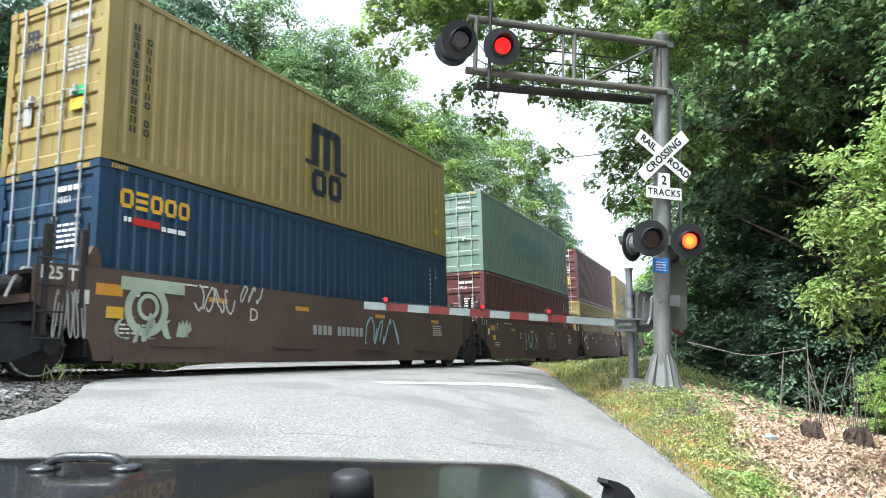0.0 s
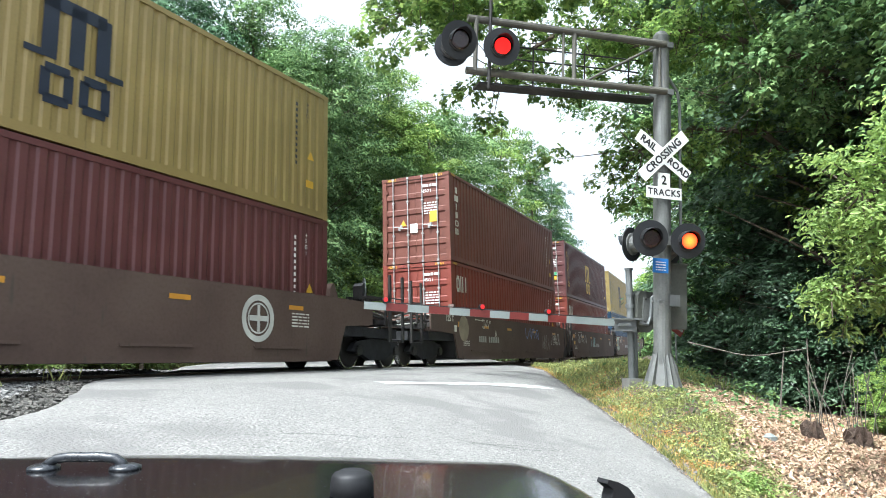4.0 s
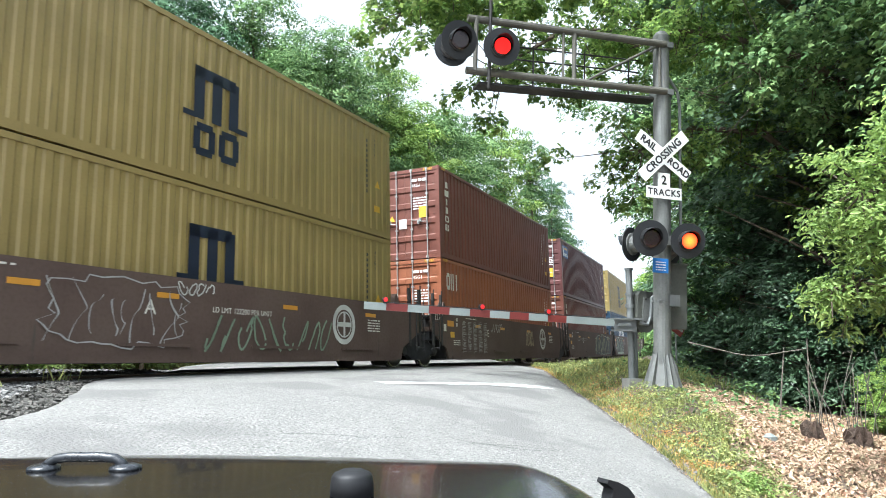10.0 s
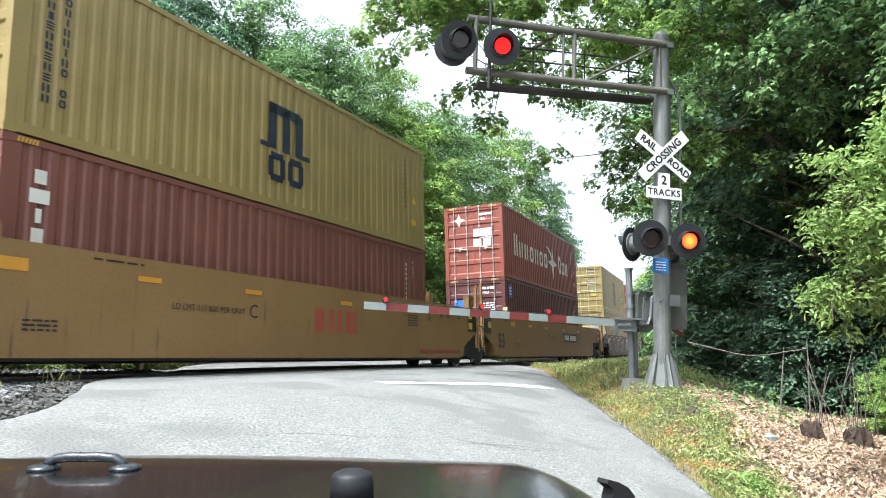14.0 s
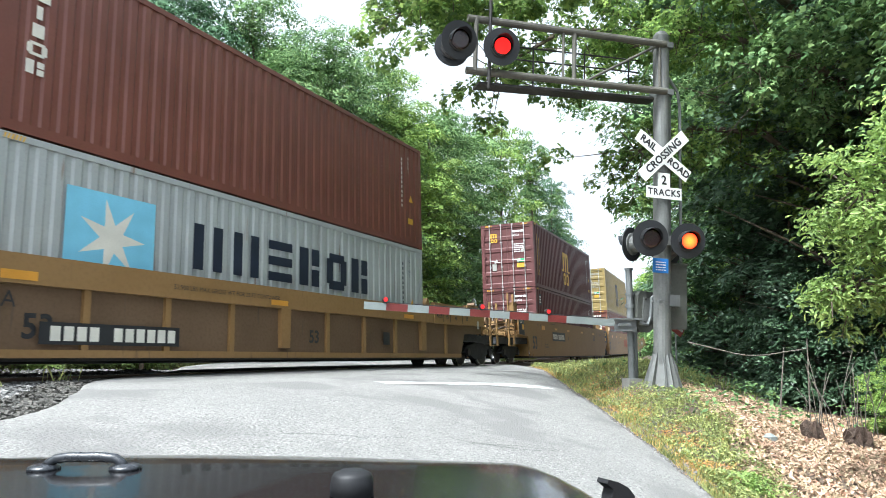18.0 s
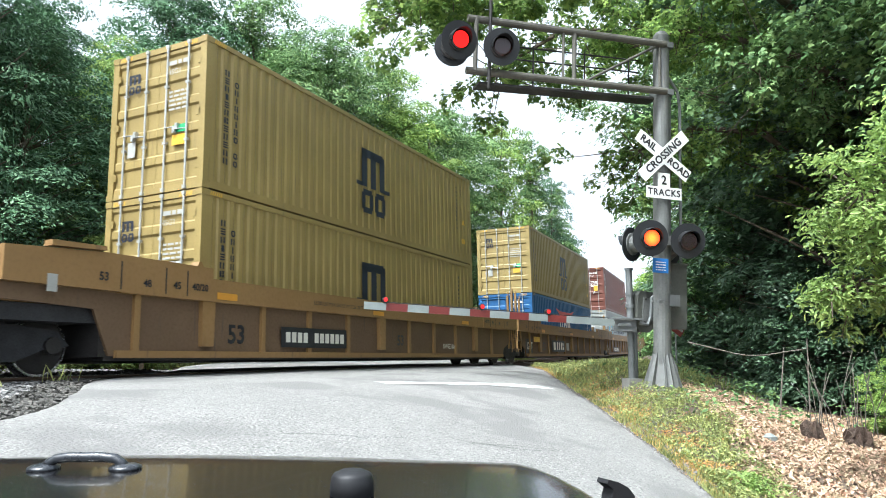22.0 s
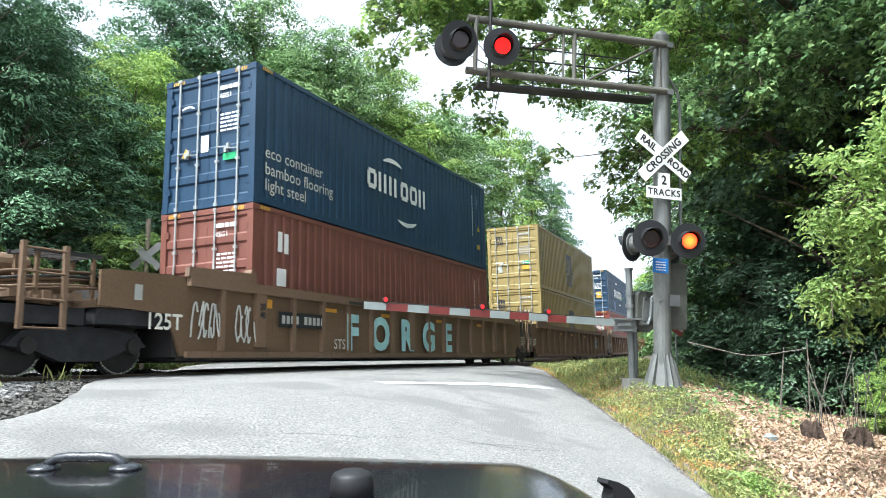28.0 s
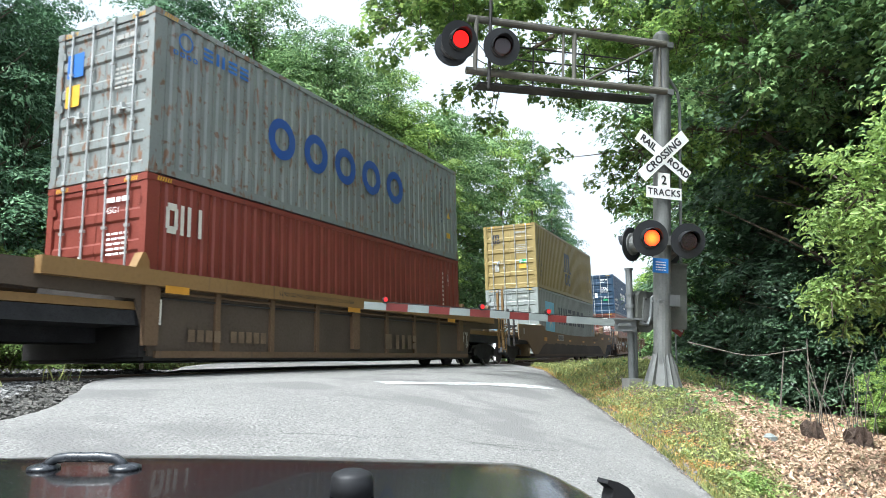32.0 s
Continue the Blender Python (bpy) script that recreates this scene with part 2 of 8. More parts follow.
class Geo:
    """Collects boxes, tubes and plates for one mesh."""

    def __init__(self):
        self.v, self.f = [], []

    def add(self, vs, fs):
        o = len(self.v)
        self.v += [tuple(p) for p in vs]
        self.f += [tuple(i + o for i in f) for f in fs]
        return self

    def box(self, x0, x1, y0, y1, z0, z1):
        return self.add([(x, y, z) for x in (x0, x1) for y in (y0, y1) for z in (z0, z1)],
                        [(0, 1, 3, 2), (4, 6, 7, 5), (0, 4, 5, 1), (2, 3, 7, 6), (0, 2, 6, 4), (1, 5, 7, 3)])

    def tube(self, a, b, r, n=8, r2=None):
        a, b = Vector(a), Vector(b)
        q = (b - a).to_track_quat("Z", "Y")
        r2 = r if r2 is None else r2
        ring = [Vector((math.cos(2 * math.pi * i / n), math.sin(2 * math.pi * i / n), 0)) for i in range(n)]
        vs = [a + q @ (p * r) for p in ring] + [b + q @ (p * r2) for p in ring]
        return self.add(vs, [(i, (i + 1) % n, n + (i + 1) % n, n + i) for i in range(n)] + [tuple(range(n))[::-1], tuple(range(n, 2 * n))])

    def path(self, pts, r, n=6):
        for a, b in zip(pts, pts[1:]):
            self.tube(a, b, r, n)
        return self

    def prism(self, outline, axis, lo, hi):
        """outline: 2-D points; axis: the direction in which it is drawn out."""
        def at(p, d):
            return {"x": (d, p[0], p[1]), "y": (p[0], d, p[1]), "z": (p[0], p[1], d)}[axis]
        n = len(outline)
        return self.add([at(p, lo) for p in outline] + [at(p, hi) for p in outline],
                        [(i, (i + 1) % n, n + (i + 1) % n, n + i) for i in range(n)] + [tuple(range(n))[::-1], tuple(range(n, 2 * n))])

    def spin(self, profile, a, b, n=20):
        """profile: (along 0..1, radius) from a to b."""
        a, b = Vector(a), Vector(b)
        q = (b - a).to_track_quat("Z", "Y")
        m = len(profile)
        vs = []
        for t, r in profile:
            c = a.lerp(b, t)
            vs += [c + q @ Vector((math.cos(2 * math.pi * i / n) * r, math.sin(2 * math.pi * i / n) * r, 0)) for i in range(n)]
        fs = [(k * n + i, k * n + (i + 1) % n, (k + 1) * n + (i + 1) % n, (k + 1) * n + i) for k in range(m - 1) for i in range(n)]
        return self.add(vs, fs + [tuple(range(n))[::-1], tuple(range((m - 1) * n, m * n))])

    def mesh(self, name, smooth=False):
        me = bpy.data.meshes.new(name)
        me.from_pydata(self.v, [], self.f)
        bm = bmesh.new()
        bm.from_mesh(me)
        bmesh.ops.recalc_face_normals(bm, faces=bm.faces)
        bm.to_mesh(me)
        bm.free()
        if smooth:
            me.shade_smooth()
        me.materials.append(None)
        return me


def part(name, data, material, parent=None, label="", m=None, smooth=False):
    """Links a Geo or a mesh as one object under a thing or a part."""
    me = data.mesh(name, smooth) if isinstance(data, Geo) else data
    if not me.materials:
        me.materials.append(None)
    ob = new(name, me)
    ob.material_slots[0].link = "OBJECT"
    ob.material_slots[0].material = material
    if parent is not None:
        ob.parent = parent
    if m is not None:
        ob.matrix_basis = m
    return tagged(ob, label)


STORE = {}


def kept(key, make):
    """The mesh of that key, made once."""
    if key not in STORE:
        made = make()
        STORE[key] = made.mesh(key if isinstance(key, str) else str(key[0])) if isinstance(made, Geo) else made
    return STORE[key]


def words(text, size, align="CENTER", spacing=1.0, bold=0.0):
    """A mesh of flat lettering in the xz plane that reads from -y."""
    def make():
        cu = bpy.data.curves.new("lettering", "FONT")
        cu.body, cu.size, cu.align_x, cu.align_y, cu.space_character, cu.offset = text, size, align, "CENTER", spacing, bold
        cu.resolution_u = 3
        ob = bpy.data.objects.new("lettering", cu)
        scene.collection.objects.link(ob)
        me = bpy.data.meshes.new_from_object(ob)
        bpy.data.objects.remove(ob)
        me.transform(Matrix.Rotation(radians(90), 4, "X"))
        me.materials.clear()
        me.materials.append(None)
        return me
    return kept(("lettering", text, size, align, spacing, bold), make)

# ---- the lie of the land ----
BEND = 485.0                       # radius of the railway curve, which bends away from the road
AXIS_Y, RAIL_Z, GRADE, CANT = 10.29, 1.11, 0.03, radians(2.2)


def rail_z(x):
    return RAIL_Z - GRADE * 80 * math.tanh(x / 80)


def axis_y(x):
    u = min(abs(x - 10), 400)
    return AXIS_Y + BEND - math.sqrt(BEND * BEND - u * u)


def track_pose(s):
    """The pose of a vehicle whose rear end stands s metres along the track (s = 10 abreast of the curve's nearest point)."""
    a = (s - 10) / BEND
    x, y = 10 + BEND * math.sin(a), AXIS_Y + BEND * (1 - math.cos(a))
    slope = -GRADE / math.cosh(x / 80) ** 2
    return Matrix.Translation((x, y, rail_z(x))) @ Matrix.Rotation(a, 4, "Z") @ Matrix.Rotation(-math.atan(slope), 4, "Y") @ Matrix.Rotation(-CANT, 4, "X")


def smooth(lo, hi, v):
    t = min(1, max(0, (v - lo) / (hi - lo)))
    return t * t * (3 - 2 * t)


def along(x, y):
    """Metres ahead of the camera along the road, and to the right of it."""
    return x * math.cos(YAW) + y * math.sin(YAW), x * math.sin(YAW) - y * math.cos(YAW)


def from_road(d, lat):
    return d * math.cos(YAW) + lat * math.sin(YAW), d * math.sin(YAW) - lat * math.cos(YAW)


DROPS = ((-99, 0.0), (4.3, 0.0), (5.8, 0.10), (7.3, 0.33), (9.0, 0.66), (10.4, 1.05), (12.0, 1.22), (16, 1.3), (400, 1.3))


def road_z(x, y):
    w = axis_y(x) - y
    for (a, p), (b, q) in zip(DROPS, DROPS[1:]):
        if w <= b:
            return rail_z(x) - (p + (q - p) * (w - a) / (b - a)) - 0.02
    return rail_z(x) - 1.3


def road_edges(d):
    """Left and right edge of the carriageway, metres to the right of the camera, d metres ahead."""
    return -3.3 - 2.0 * smooth(5, 11.5, d) - 2.5 * smooth(11, 24, d), 2.55 + 0.5 * smooth(14, 24, d)


def ground_z(x, y):
    d, lat = along(x, y)
    w = axis_y(x) - y
    le, ri = road_edges(d)
    z = road_z(x, y)
    off = max(lat - ri, le - lat, 0)
    n = noise.noise((x * 0.35, y * 0.35, 0.3)) * 0.12 + noise.noise((x * 1.7, y * 1.7, 4.3)) * 0.04
    if w > 0:
        if lat > ri:
            z += 0.50 * smooth(0.05, 1.2, off) * smooth(6.5, 11, d) * smooth(4.0, 7.5, w) - 0.35 * smooth(2.5, 0.8, w) + n * smooth(0, 1, off)
            z += 0.9 * smooth(4.5, 12, off) * smooth(3.5, 9, w)
        elif lat < le:
            z -= 0.34 * smooth(0.0, 1.6, off) - n * smooth(0, 1, off)
    else:
        if off > 0:
            z += -0.3 * smooth(1.3, 2.2, -w) * smooth(9.5, 8, -w) + n
        z += 1.6 * smooth(9, 30, -w)
    return z - 0.03 * smooth(0.3, 0.0, off)


def sheet(xs, ys, height, keep=None):
    g = Geo()
    nx, ny = len(xs), len(ys)
    g.v = [(x, y, height(x, y)) for x in xs for y in ys]
    g.f = [(i * ny + j, (i + 1) * ny + j, (i + 1) * ny + j + 1, i * ny + j + 1) for i in range(nx - 1) for j in range(ny - 1)]
    return g


def steps(*runs):
    out = []
    for a, b, s in runs:
        k = max(1, round((b - a) / s))
        out += [a + (b - a) * i / k for i in range(k)]
    return out + [runs[-1][1]]


ground = part("ground", sheet(steps((-900, -60, 84), (-60, -8, 4), (-8, 30, 0.4), (30, 70, 2.0), (70, 200, 13), (200, 900, 100)),
                              steps((-900, -60, 84), (-60, -14, 4), (-14, 16, 0.4), (16, 40, 2), (40, 120, 10), (120, 900, 100)), ground_z), M_SOIL, smooth=True)
tagged(ground, "soil, moss and gravel ground under woodland beside the railway", "ground", kind="structure")


def road_sheet():
    g = Geo()
    ds = steps((-12, 3, 1.0), (3, 34, 0.4), (34, 60, 1.5))
    n = 26
    for d in ds:
        le, ri = road_edges(d)
        for j in range(n + 1):
            lat = le + (ri - le) * j / n
            if j in (0, n):
                lat += noise.noise((d * 0.9, j, 1.0)) * 0.14 + noise.noise((d * 3.1, j, 7.0)) * 0.07
            x, y = from_road(d, lat)
            crown = 0.03 * math.sin(math.pi * j / n)
            g.v.append((x, y, road_z(x, y) + crown + (0.012 if 0 < j < n else -0.035)))
    m = n + 1
    g.f = [(i * m + j, (i + 1) * m + j, (i + 1) * m + j + 1, i * m + j + 1) for i in range(len(ds) - 1) for j in range(n)]
    return g


road = tagged(part("road", road_sheet(), M_ROAD, smooth=True), "worn light grey asphalt road rising to the railway crossing", "road", kind="structure")


def on_road(d, lat, lift=0.0):
    x, y = from_road(d, lat)
    le, ri = road_edges(d)
    return x, y, road_z(x, y) + 0.03 * math.sin(math.pi * (lat - le) / (ri - le)) + 0.012 + lift


def strip(a, b, width, k=14, lift=0.006):
    """A painted line on the road between two points given as (ahead, right)."""
    g = Geo()
    (d0, l0), (d1, l1) = a, b
    n = Vector((-(l1 - l0), d1 - d0)).normalized() * width / 2
    for i in range(k + 1):
        t = i / k
        d, l = d0 + (d1 - d0) * t, l0 + (l1 - l0) * t
        g.v += [on_road(d + n.x, l + n.y, lift), on_road(d - n.x, l - n.y, lift)]
    g.f = [(2 * i, 2 * i + 1, 2 * i + 3, 2 * i + 2) for i in range(k)]
    return g

# ---- the train: containers ----
CL, CW, CH = 12.192, 2.438, 2.896


def corrugated(length, height, pitch=0.278, depth=0.024):
    g = Geo()
    x, prof = 0.0, []
    while x < length - pitch:
        prof += [(x, 0), (x + pitch * 0.40, 0), (x + pitch * 0.55, depth), (x + pitch * 0.85, depth)]
        x += pitch
    prof += [(x, 0), (length, 0)]
    g.v = [(px, py, z) for px, py in prof for z in (0, height)]
    g.f = [(2 * i, 2 * i + 2, 2 * i + 3, 2 * i + 1) for i in range(len(prof) - 1)]
    return g


def door_leaf(w, h):
    """One pressed leaf: horizontal panels set back between ribs."""
    n, prof = 5, [(0.05, 0.0), (0.0, 0.0)]
    gap = h / n
    for i in range(n):
        z0, z1 = i * gap, (i + 1) * gap
        prof += [(0.0, z0 + 0.07), (0.032, z0 + 0.11), (0.032, z1 - 0.11), (0.0, z1 - 0.07)]
    prof += [(0.0, h), (0.05, h)]
    return Geo().prism(prof, "y", 0, w)


SHAPES = {  # plain strokes that stand for the marks on the containers: boxes (x0, x1, z0, z1) in a unit cell
    "o": ((0, .28, .15, .85), (.72, 1, .15, .85), (.12, .88, 0, .22), (.12, .88, .78, 1)),
    "c": ((0, .3, .15, .85), (.7, 1, .15, .85), (.12, .88, 0, .24), (.12, .88, .76, 1)),
    "s": ((0, .3, .15, .85), (.7, 1, .15, .85), (.12, .88, 0, .24), (.12, .88, .76, 1)),
    "m": ((0, .22, 0, 1), (.39, .61, 0, .95), (.78, 1, 0, .95), (0, .92, .78, 1)),
    "n": ((0, .3, 0, 1), (.6, .9, 0, 1)),
    "e": ((0, .95, .78, 1), (0, .95, .39, .61), (0, .95, 0, .22)),
    "t": ((.2, .8, 0, 1),),
    "i": ((.35, .65, 0, 1),),
    "k": ((0, .4, 0, 1), (.55, .9, 0, .45), (.55, .9, .55, 1)),
    "b": ((0, 1, 0, 1),),
}


def marks(pattern, w, h, gap, down=False):
    """A row (or column) of plain marks in the xz plane."""
    def make():
        g = Geo()
        x = z = 0.0
        for ch in pattern:
            if ch != " ":
                for x0, x1, z0, z1 in SHAPES[ch]:
                    a, b, c, d = x + x0 * w, x + x1 * w, z + z0 * h, z + z1 * h
                    g.add([(a, 0, c), (b, 0, c), (b, 0, d), (a, 0, d)], [(0, 1, 2, 3)])
            if down:
                z -= h + gap
            else:
                x += w + gap
        return g
    return kept(("marks", pattern, w, h, gap, down), make)


def lines(rows, w, h, pitch):
    """Plain bars that stand for small unreadable writing."""
    def make():
        g, rnd = Geo(), random.Random(rows * 7 + int(w * 100))
        for i in range(rows):
            x = 0.0
            while x < w:
                b = min(w, x + rnd.uniform(0.12, 0.4) * w)
                g.add([(x, 0, -i * pitch), (b, 0, -i * pitch), (b, 0, -i * pitch + h), (x, 0, -i * pitch + h)], [(0, 1, 2, 3)])
                x = b + 0.06 * w
        return g
    return kept(("writing", rows, w, h, pitch), make)


def plate(w, h):
    return kept(("sticker", w, h), lambda: Geo().box(0, w, -0.002, 0, 0, h))


def swoosh(r, a0, a1, t):
    def make():
        g, k = Geo(), 14
        for i in range(k + 1):
            a = radians(a0 + (a1 - a0) * i / k)
            q = t * math.sin(math.pi * i / k) ** 0.7 + 0.01
            g.v += [(math.cos(a) * (r - q), 0, math.sin(a) * (r - q) * 0.55), (math.cos(a) * (r + q), 0, math.sin(a) * (r + q) * 0.55)]
        g.f = [(2 * i, 2 * i + 1, 2 * i + 3, 2 * i + 2) for i in range(k)]
        return g
    return kept(("swoosh", r, a0, a1, t), make)


def star(r, points=7, inner=0.35):
    def make():
        g = Geo()
        g.v = [(0, 0, 0)] + [(math.cos(math.pi * i / points) * (r if i % 2 == 0 else r * inner), 0, math.sin(math.pi * i / points) * (r if i % 2 == 0 else r * inner)) for i in range(2 * points)]
        g.f = [(0, 1 + i, 1 + (i + 1) % (2 * points)) for i in range(2 * points)]
        return g
    return kept(("star", r, points, inner), make)


def hazard(w, h):
    def make():
        g, k = Geo(), 6
        for i in range(k):
            x = w * i / k
            g.add([(x, 0, 0), (x + w / k * 0.5, 0, 0), (x + w / k * 0.9, 0, h), (x + w / k * 0.4, 0, h)], [(0, 1, 2, 3)])
        return g
    return kept(("hazard", w, h), make)


DOORWAYS = Matrix.Rotation(radians(-90), 4, "Z")      # lays a mark that reads from -y onto the door end


def serif():
    return Geo().box(0, 0.3, 0, 0.002, 0, 0.1)


def triangle():
    return Geo().add([(-0.12, 0, 0), (0.12, 0, 0), (0, 0, 0.2)], [(0, 1, 2)])


def container(paint, label, side=(), door=(), height=CH):
    """side and door: (name, mesh, material, x or y, z) of the markings."""
    H = height
    ob = tagged(new("shipping_container"), label, "shipping container", "containers on the train")
    p = PAINT[paint]
    hw = CW / 2
    for sgn in (-1, 1):
        part("side_panel", kept(("side_panel", H), lambda: corrugated(CL - 0.34, H - 0.26)), p, ob,
             m=pose(0.17, -hw + 0.012, 0.16) if sgn < 0 else pose(CL - 0.17, hw - 0.012, 0.16, rz=180))
        part("top_rail", kept("top_rail", lambda: Geo().box(0.17, CL - 0.17, -0.04, 0.04, -0.1, -0.004)), p, ob, m=pose(0, sgn * (hw - 0.04), H))
        part("bottom_rail", kept("bottom_rail", lambda: Geo().box(0.17, CL - 0.17, -0.04, 0.04, 0.02, 0.165)), p, ob, m=pose(0, sgn * (hw - 0.04), 0))
        for x in (0.0, CL - 0.17):
            part("corner_post", kept(("corner_post", H), lambda: Geo().box(0.01, 0.165, -0.075, 0.075, 0.12, H - 0.12)), p, ob, m=pose(x, sgn * (hw - 0.08), 0))
            for z in (0.0, H - 0.118):
                part("corner_casting", kept("corner_casting", lambda: Geo().box(0, 0.178, -0.081, 0.081, 0, 0.118).box(-0.002, 0, -0.035, 0.035, 0.03, 0.09).box(0.05, 0.13, -0.083, 0.083, 0.03, 0.09)),
                     p, ob, m=pose(x - (0.004 if x == 0 else 0.004), sgn * (hw - 0.081), z))
    part("roof", kept("roof", lambda: Geo().box(0.1, CL - 0.1, -hw + 0.08, hw - 0.08, -0.05, -0.02)), p, ob, m=pose(0, 0, H))
    part("floor", kept("container_floor", lambda: Geo().box(0.1, CL - 0.1, -hw + 0.08, hw - 0.08, 0.03, 0.14)), M_STEEL, ob)
    part("front_wall", kept(("front_wall", H), lambda: Geo().box(CL - 0.1, CL - 0.06, -hw + 0.15, hw - 0.15, 0.1, H - 0.1)), p, ob)
    part("door_header", kept("door_header", lambda: Geo().box(0.012, 0.1, -hw + 0.16, hw - 0.16, -0.12, -0.006)), p, ob, m=pose(0, 0, H))
    part("door_sill", kept("door_sill", lambda: Geo().box(0.012, 0.1, -hw + 0.16, hw - 0.16, 0.01, 0.13)), p, ob)
    dw, dh = hw - 0.165, H - 0.27
    for y in (-hw + 0.16, 0.005):
        leaf = part("door", kept(("door", H), lambda: door_leaf(dw, dh)), p, ob, m=pose(0.03, y, 0.135))
        for off in (0.27, dw - 0.25):
            part("locking_bar", kept(("locking_bar", H), lambda: Geo().tube((-0.035, 0, -0.1), (-0.035, 0, dh + 0.1), 0.019, 8)
                 .box(-0.06, 0.0, -0.035, 0.035, -0.12, -0.05).box(-0.06, 0.0, -0.035, 0.035, dh + 0.05, dh + 0.12)
                 .box(-0.055, 0.0, -0.04, 0.04, dh * 0.3, dh * 0.3 + 0.05).box(-0.055, 0.0, -0.04, 0.04, dh * 0.72, dh * 0.72 + 0.05)), M_BAR, leaf, m=pose(0, off, 0))
            part("door_handle", kept("door_handle", lambda: Geo().tube((-0.06, 0.0, 0), (-0.06, 0.3, 0.02), 0.012, 6).box(-0.07, 0, 0.27, 0.33, -0.05, 0.06)), M_BAR, leaf,
                 m=pose(0, off, 1.02 + (0.08 if off > 0.4 else 0)) @ (Matrix.Rotation(math.pi, 4, "X") if off > 0.4 else Matrix.Identity(4)))
        for k in range(3):
            part("hinge", kept("hinge", lambda: Geo().box(-0.02, 0.012, -0.05, 0.05, 0, 0.13)), p, leaf, m=pose(0, 0.0 if y < 0 else dw, 0.25 + k * dh * 0.38))
    # the far door carries the line's emblem, the near one the numbers and weights
    for i, (yy, zz, rows, w, hh, pt) in enumerate(((-0.25, H - 0.42, 1, 0.55, 0.085, 0.1), (-0.3, H - 0.98, 5, 0.5, 0.04, 0.085))):
        part("lettering", lines(rows, w, hh, pt), M_WHITE if paint not in ("gold", "silver", "pale", "ash", "green") else M_GREYP, ob, m=Matrix.Translation((0.024, yy, zz)) @ DOORWAYS)
    part("lettering", words("45G1" if H > 2.7 else "42G1", 0.15), M_WHITE if paint not in ("gold", "silver", "pale", "ash") else M_GREYP, ob, m=Matrix.Translation((0.022, -0.42, H - 0.56)) @ DOORWAYS)
    for k, (name, me, material, yy, zz) in enumerate(door):
        part(name, me, material, ob, m=Matrix.Translation((0.024 - 0.0026 * k, yy, zz)) @ DOORWAYS)
    # striped height warning at the upper corners
    for m in (Matrix.Translation((0.2, -hw - 0.003, H - 0.095)), Matrix.Translation((0.008, -hw + 0.55, H - 0.105)) @ DOORWAYS, Matrix.Translation((0.008, hw - 0.2, H - 0.105)) @ DOORWAYS):
        part("warning_stripes", hazard(0.32, 0.075), M_YELLOWP, ob, m=m)
    # number column and small stickers near the leading end
    part("lettering", marks("bbbb" "bbbbbbb", 0.06, 0.075, 0.055, True), M_WHITE if paint not in ("gold", "silver", "pale", "ash", "green") else M_INK, ob, m=pose(CL - 1.15, -hw + 0.008, H - 0.55))
    part("lettering", words("4\n5\nG\n1" if H > 2.7 else "4\n2\nG\n1", 0.13), M_WHITE if paint not in ("gold", "silver", "pale", "ash", "green") else M_INK, ob, m=pose(CL - 0.75, -hw + 0.008, H - 0.62))
    part("warning_triangle", kept("warning_triangle", triangle), M_YELLOWP, ob, m=pose(CL - 0.62, -hw + 0.007, 1.25))
    part("sticker", plate(0.26, 0.16), M_YELLOWP, ob, m=pose(CL - 0.78, -hw + 0.008, 0.62))
    for k, (name, me, material, x, z) in enumerate(side):
        part(name, me, material, ob, m=pose(x, -hw + 0.006 - 0.0026 * k, z))
    return ob


def gold_box(label, dark_mark=True, tall=CH):
    c = M_INK if dark_mark else M_YELLOWP
    s = [("emblem", marks("m", 1.12, 0.98, 0), c, 5.35, 1.22), ("emblem", marks("sc", 0.52, 0.60, 0.1), c, 5.36, 0.55),
         ("emblem", kept("serif", serif), c, 5.1, 1.21), ("emblem", kept("serif", serif), c, 6.42, 1.21),
         ("lettering", marks("nentenrenean".replace("r", "k").replace("a", "n"), 0.13, 0.115, 0.042, True), c, 0.49, tall - 0.62),
         ("lettering", marks("sninninc co", 0.11, 0.115, 0.042, True), c, 0.76, tall - 0.78)]
    d = [("emblem", marks("m", 0.3, 0.2, 0), c, 0.78, tall - 0.62), ("emblem", marks("sc", 0.14, 0.16, 0.03), c, 0.77, tall - 0.82),
         ("sticker", plate(0.34, 0.15), M_GREENP, -0.42, 1.12), ("sticker", plate(0.34, 0.2), M_YELLOWP, -0.42, 0.88), ("sticker", plate(0.2, 0.3), M_GREYP, 0.72, 0.8)]
    return container("gold" if dark_mark else "maroon", label, s, d, tall)


def cai(paint, label):
    s = [("emblem", marks("cni", 0.26, 0.52, 0.06), M_CREAM, 0.42, 1.95)]
    return container(paint, label, s, [("emblem", marks("cni", 0.16, 0.26, 0.05), M_CREAM, 0.86, 1.35)])


def triton(paint, label, colour=None, dark=False):
    s = [("emblem", marks("tbitok" if not dark else "tbiton", 0.30, 0.2, 0.075, True), colour or M_CREAM, 0.43, CH - 0.62)]
    d = [("sticker", plate(0.26, 0.3), M_WHITE, 0.2, 1.0), ("sticker", plate(0.3, 0.36), M_YELLOWP, -0.5, 1.3), ("warning_triangle", kept("warning_triangle", triangle), M_YELLOWP, 0.45, 1.25)]
    return container(paint, label, s, d)


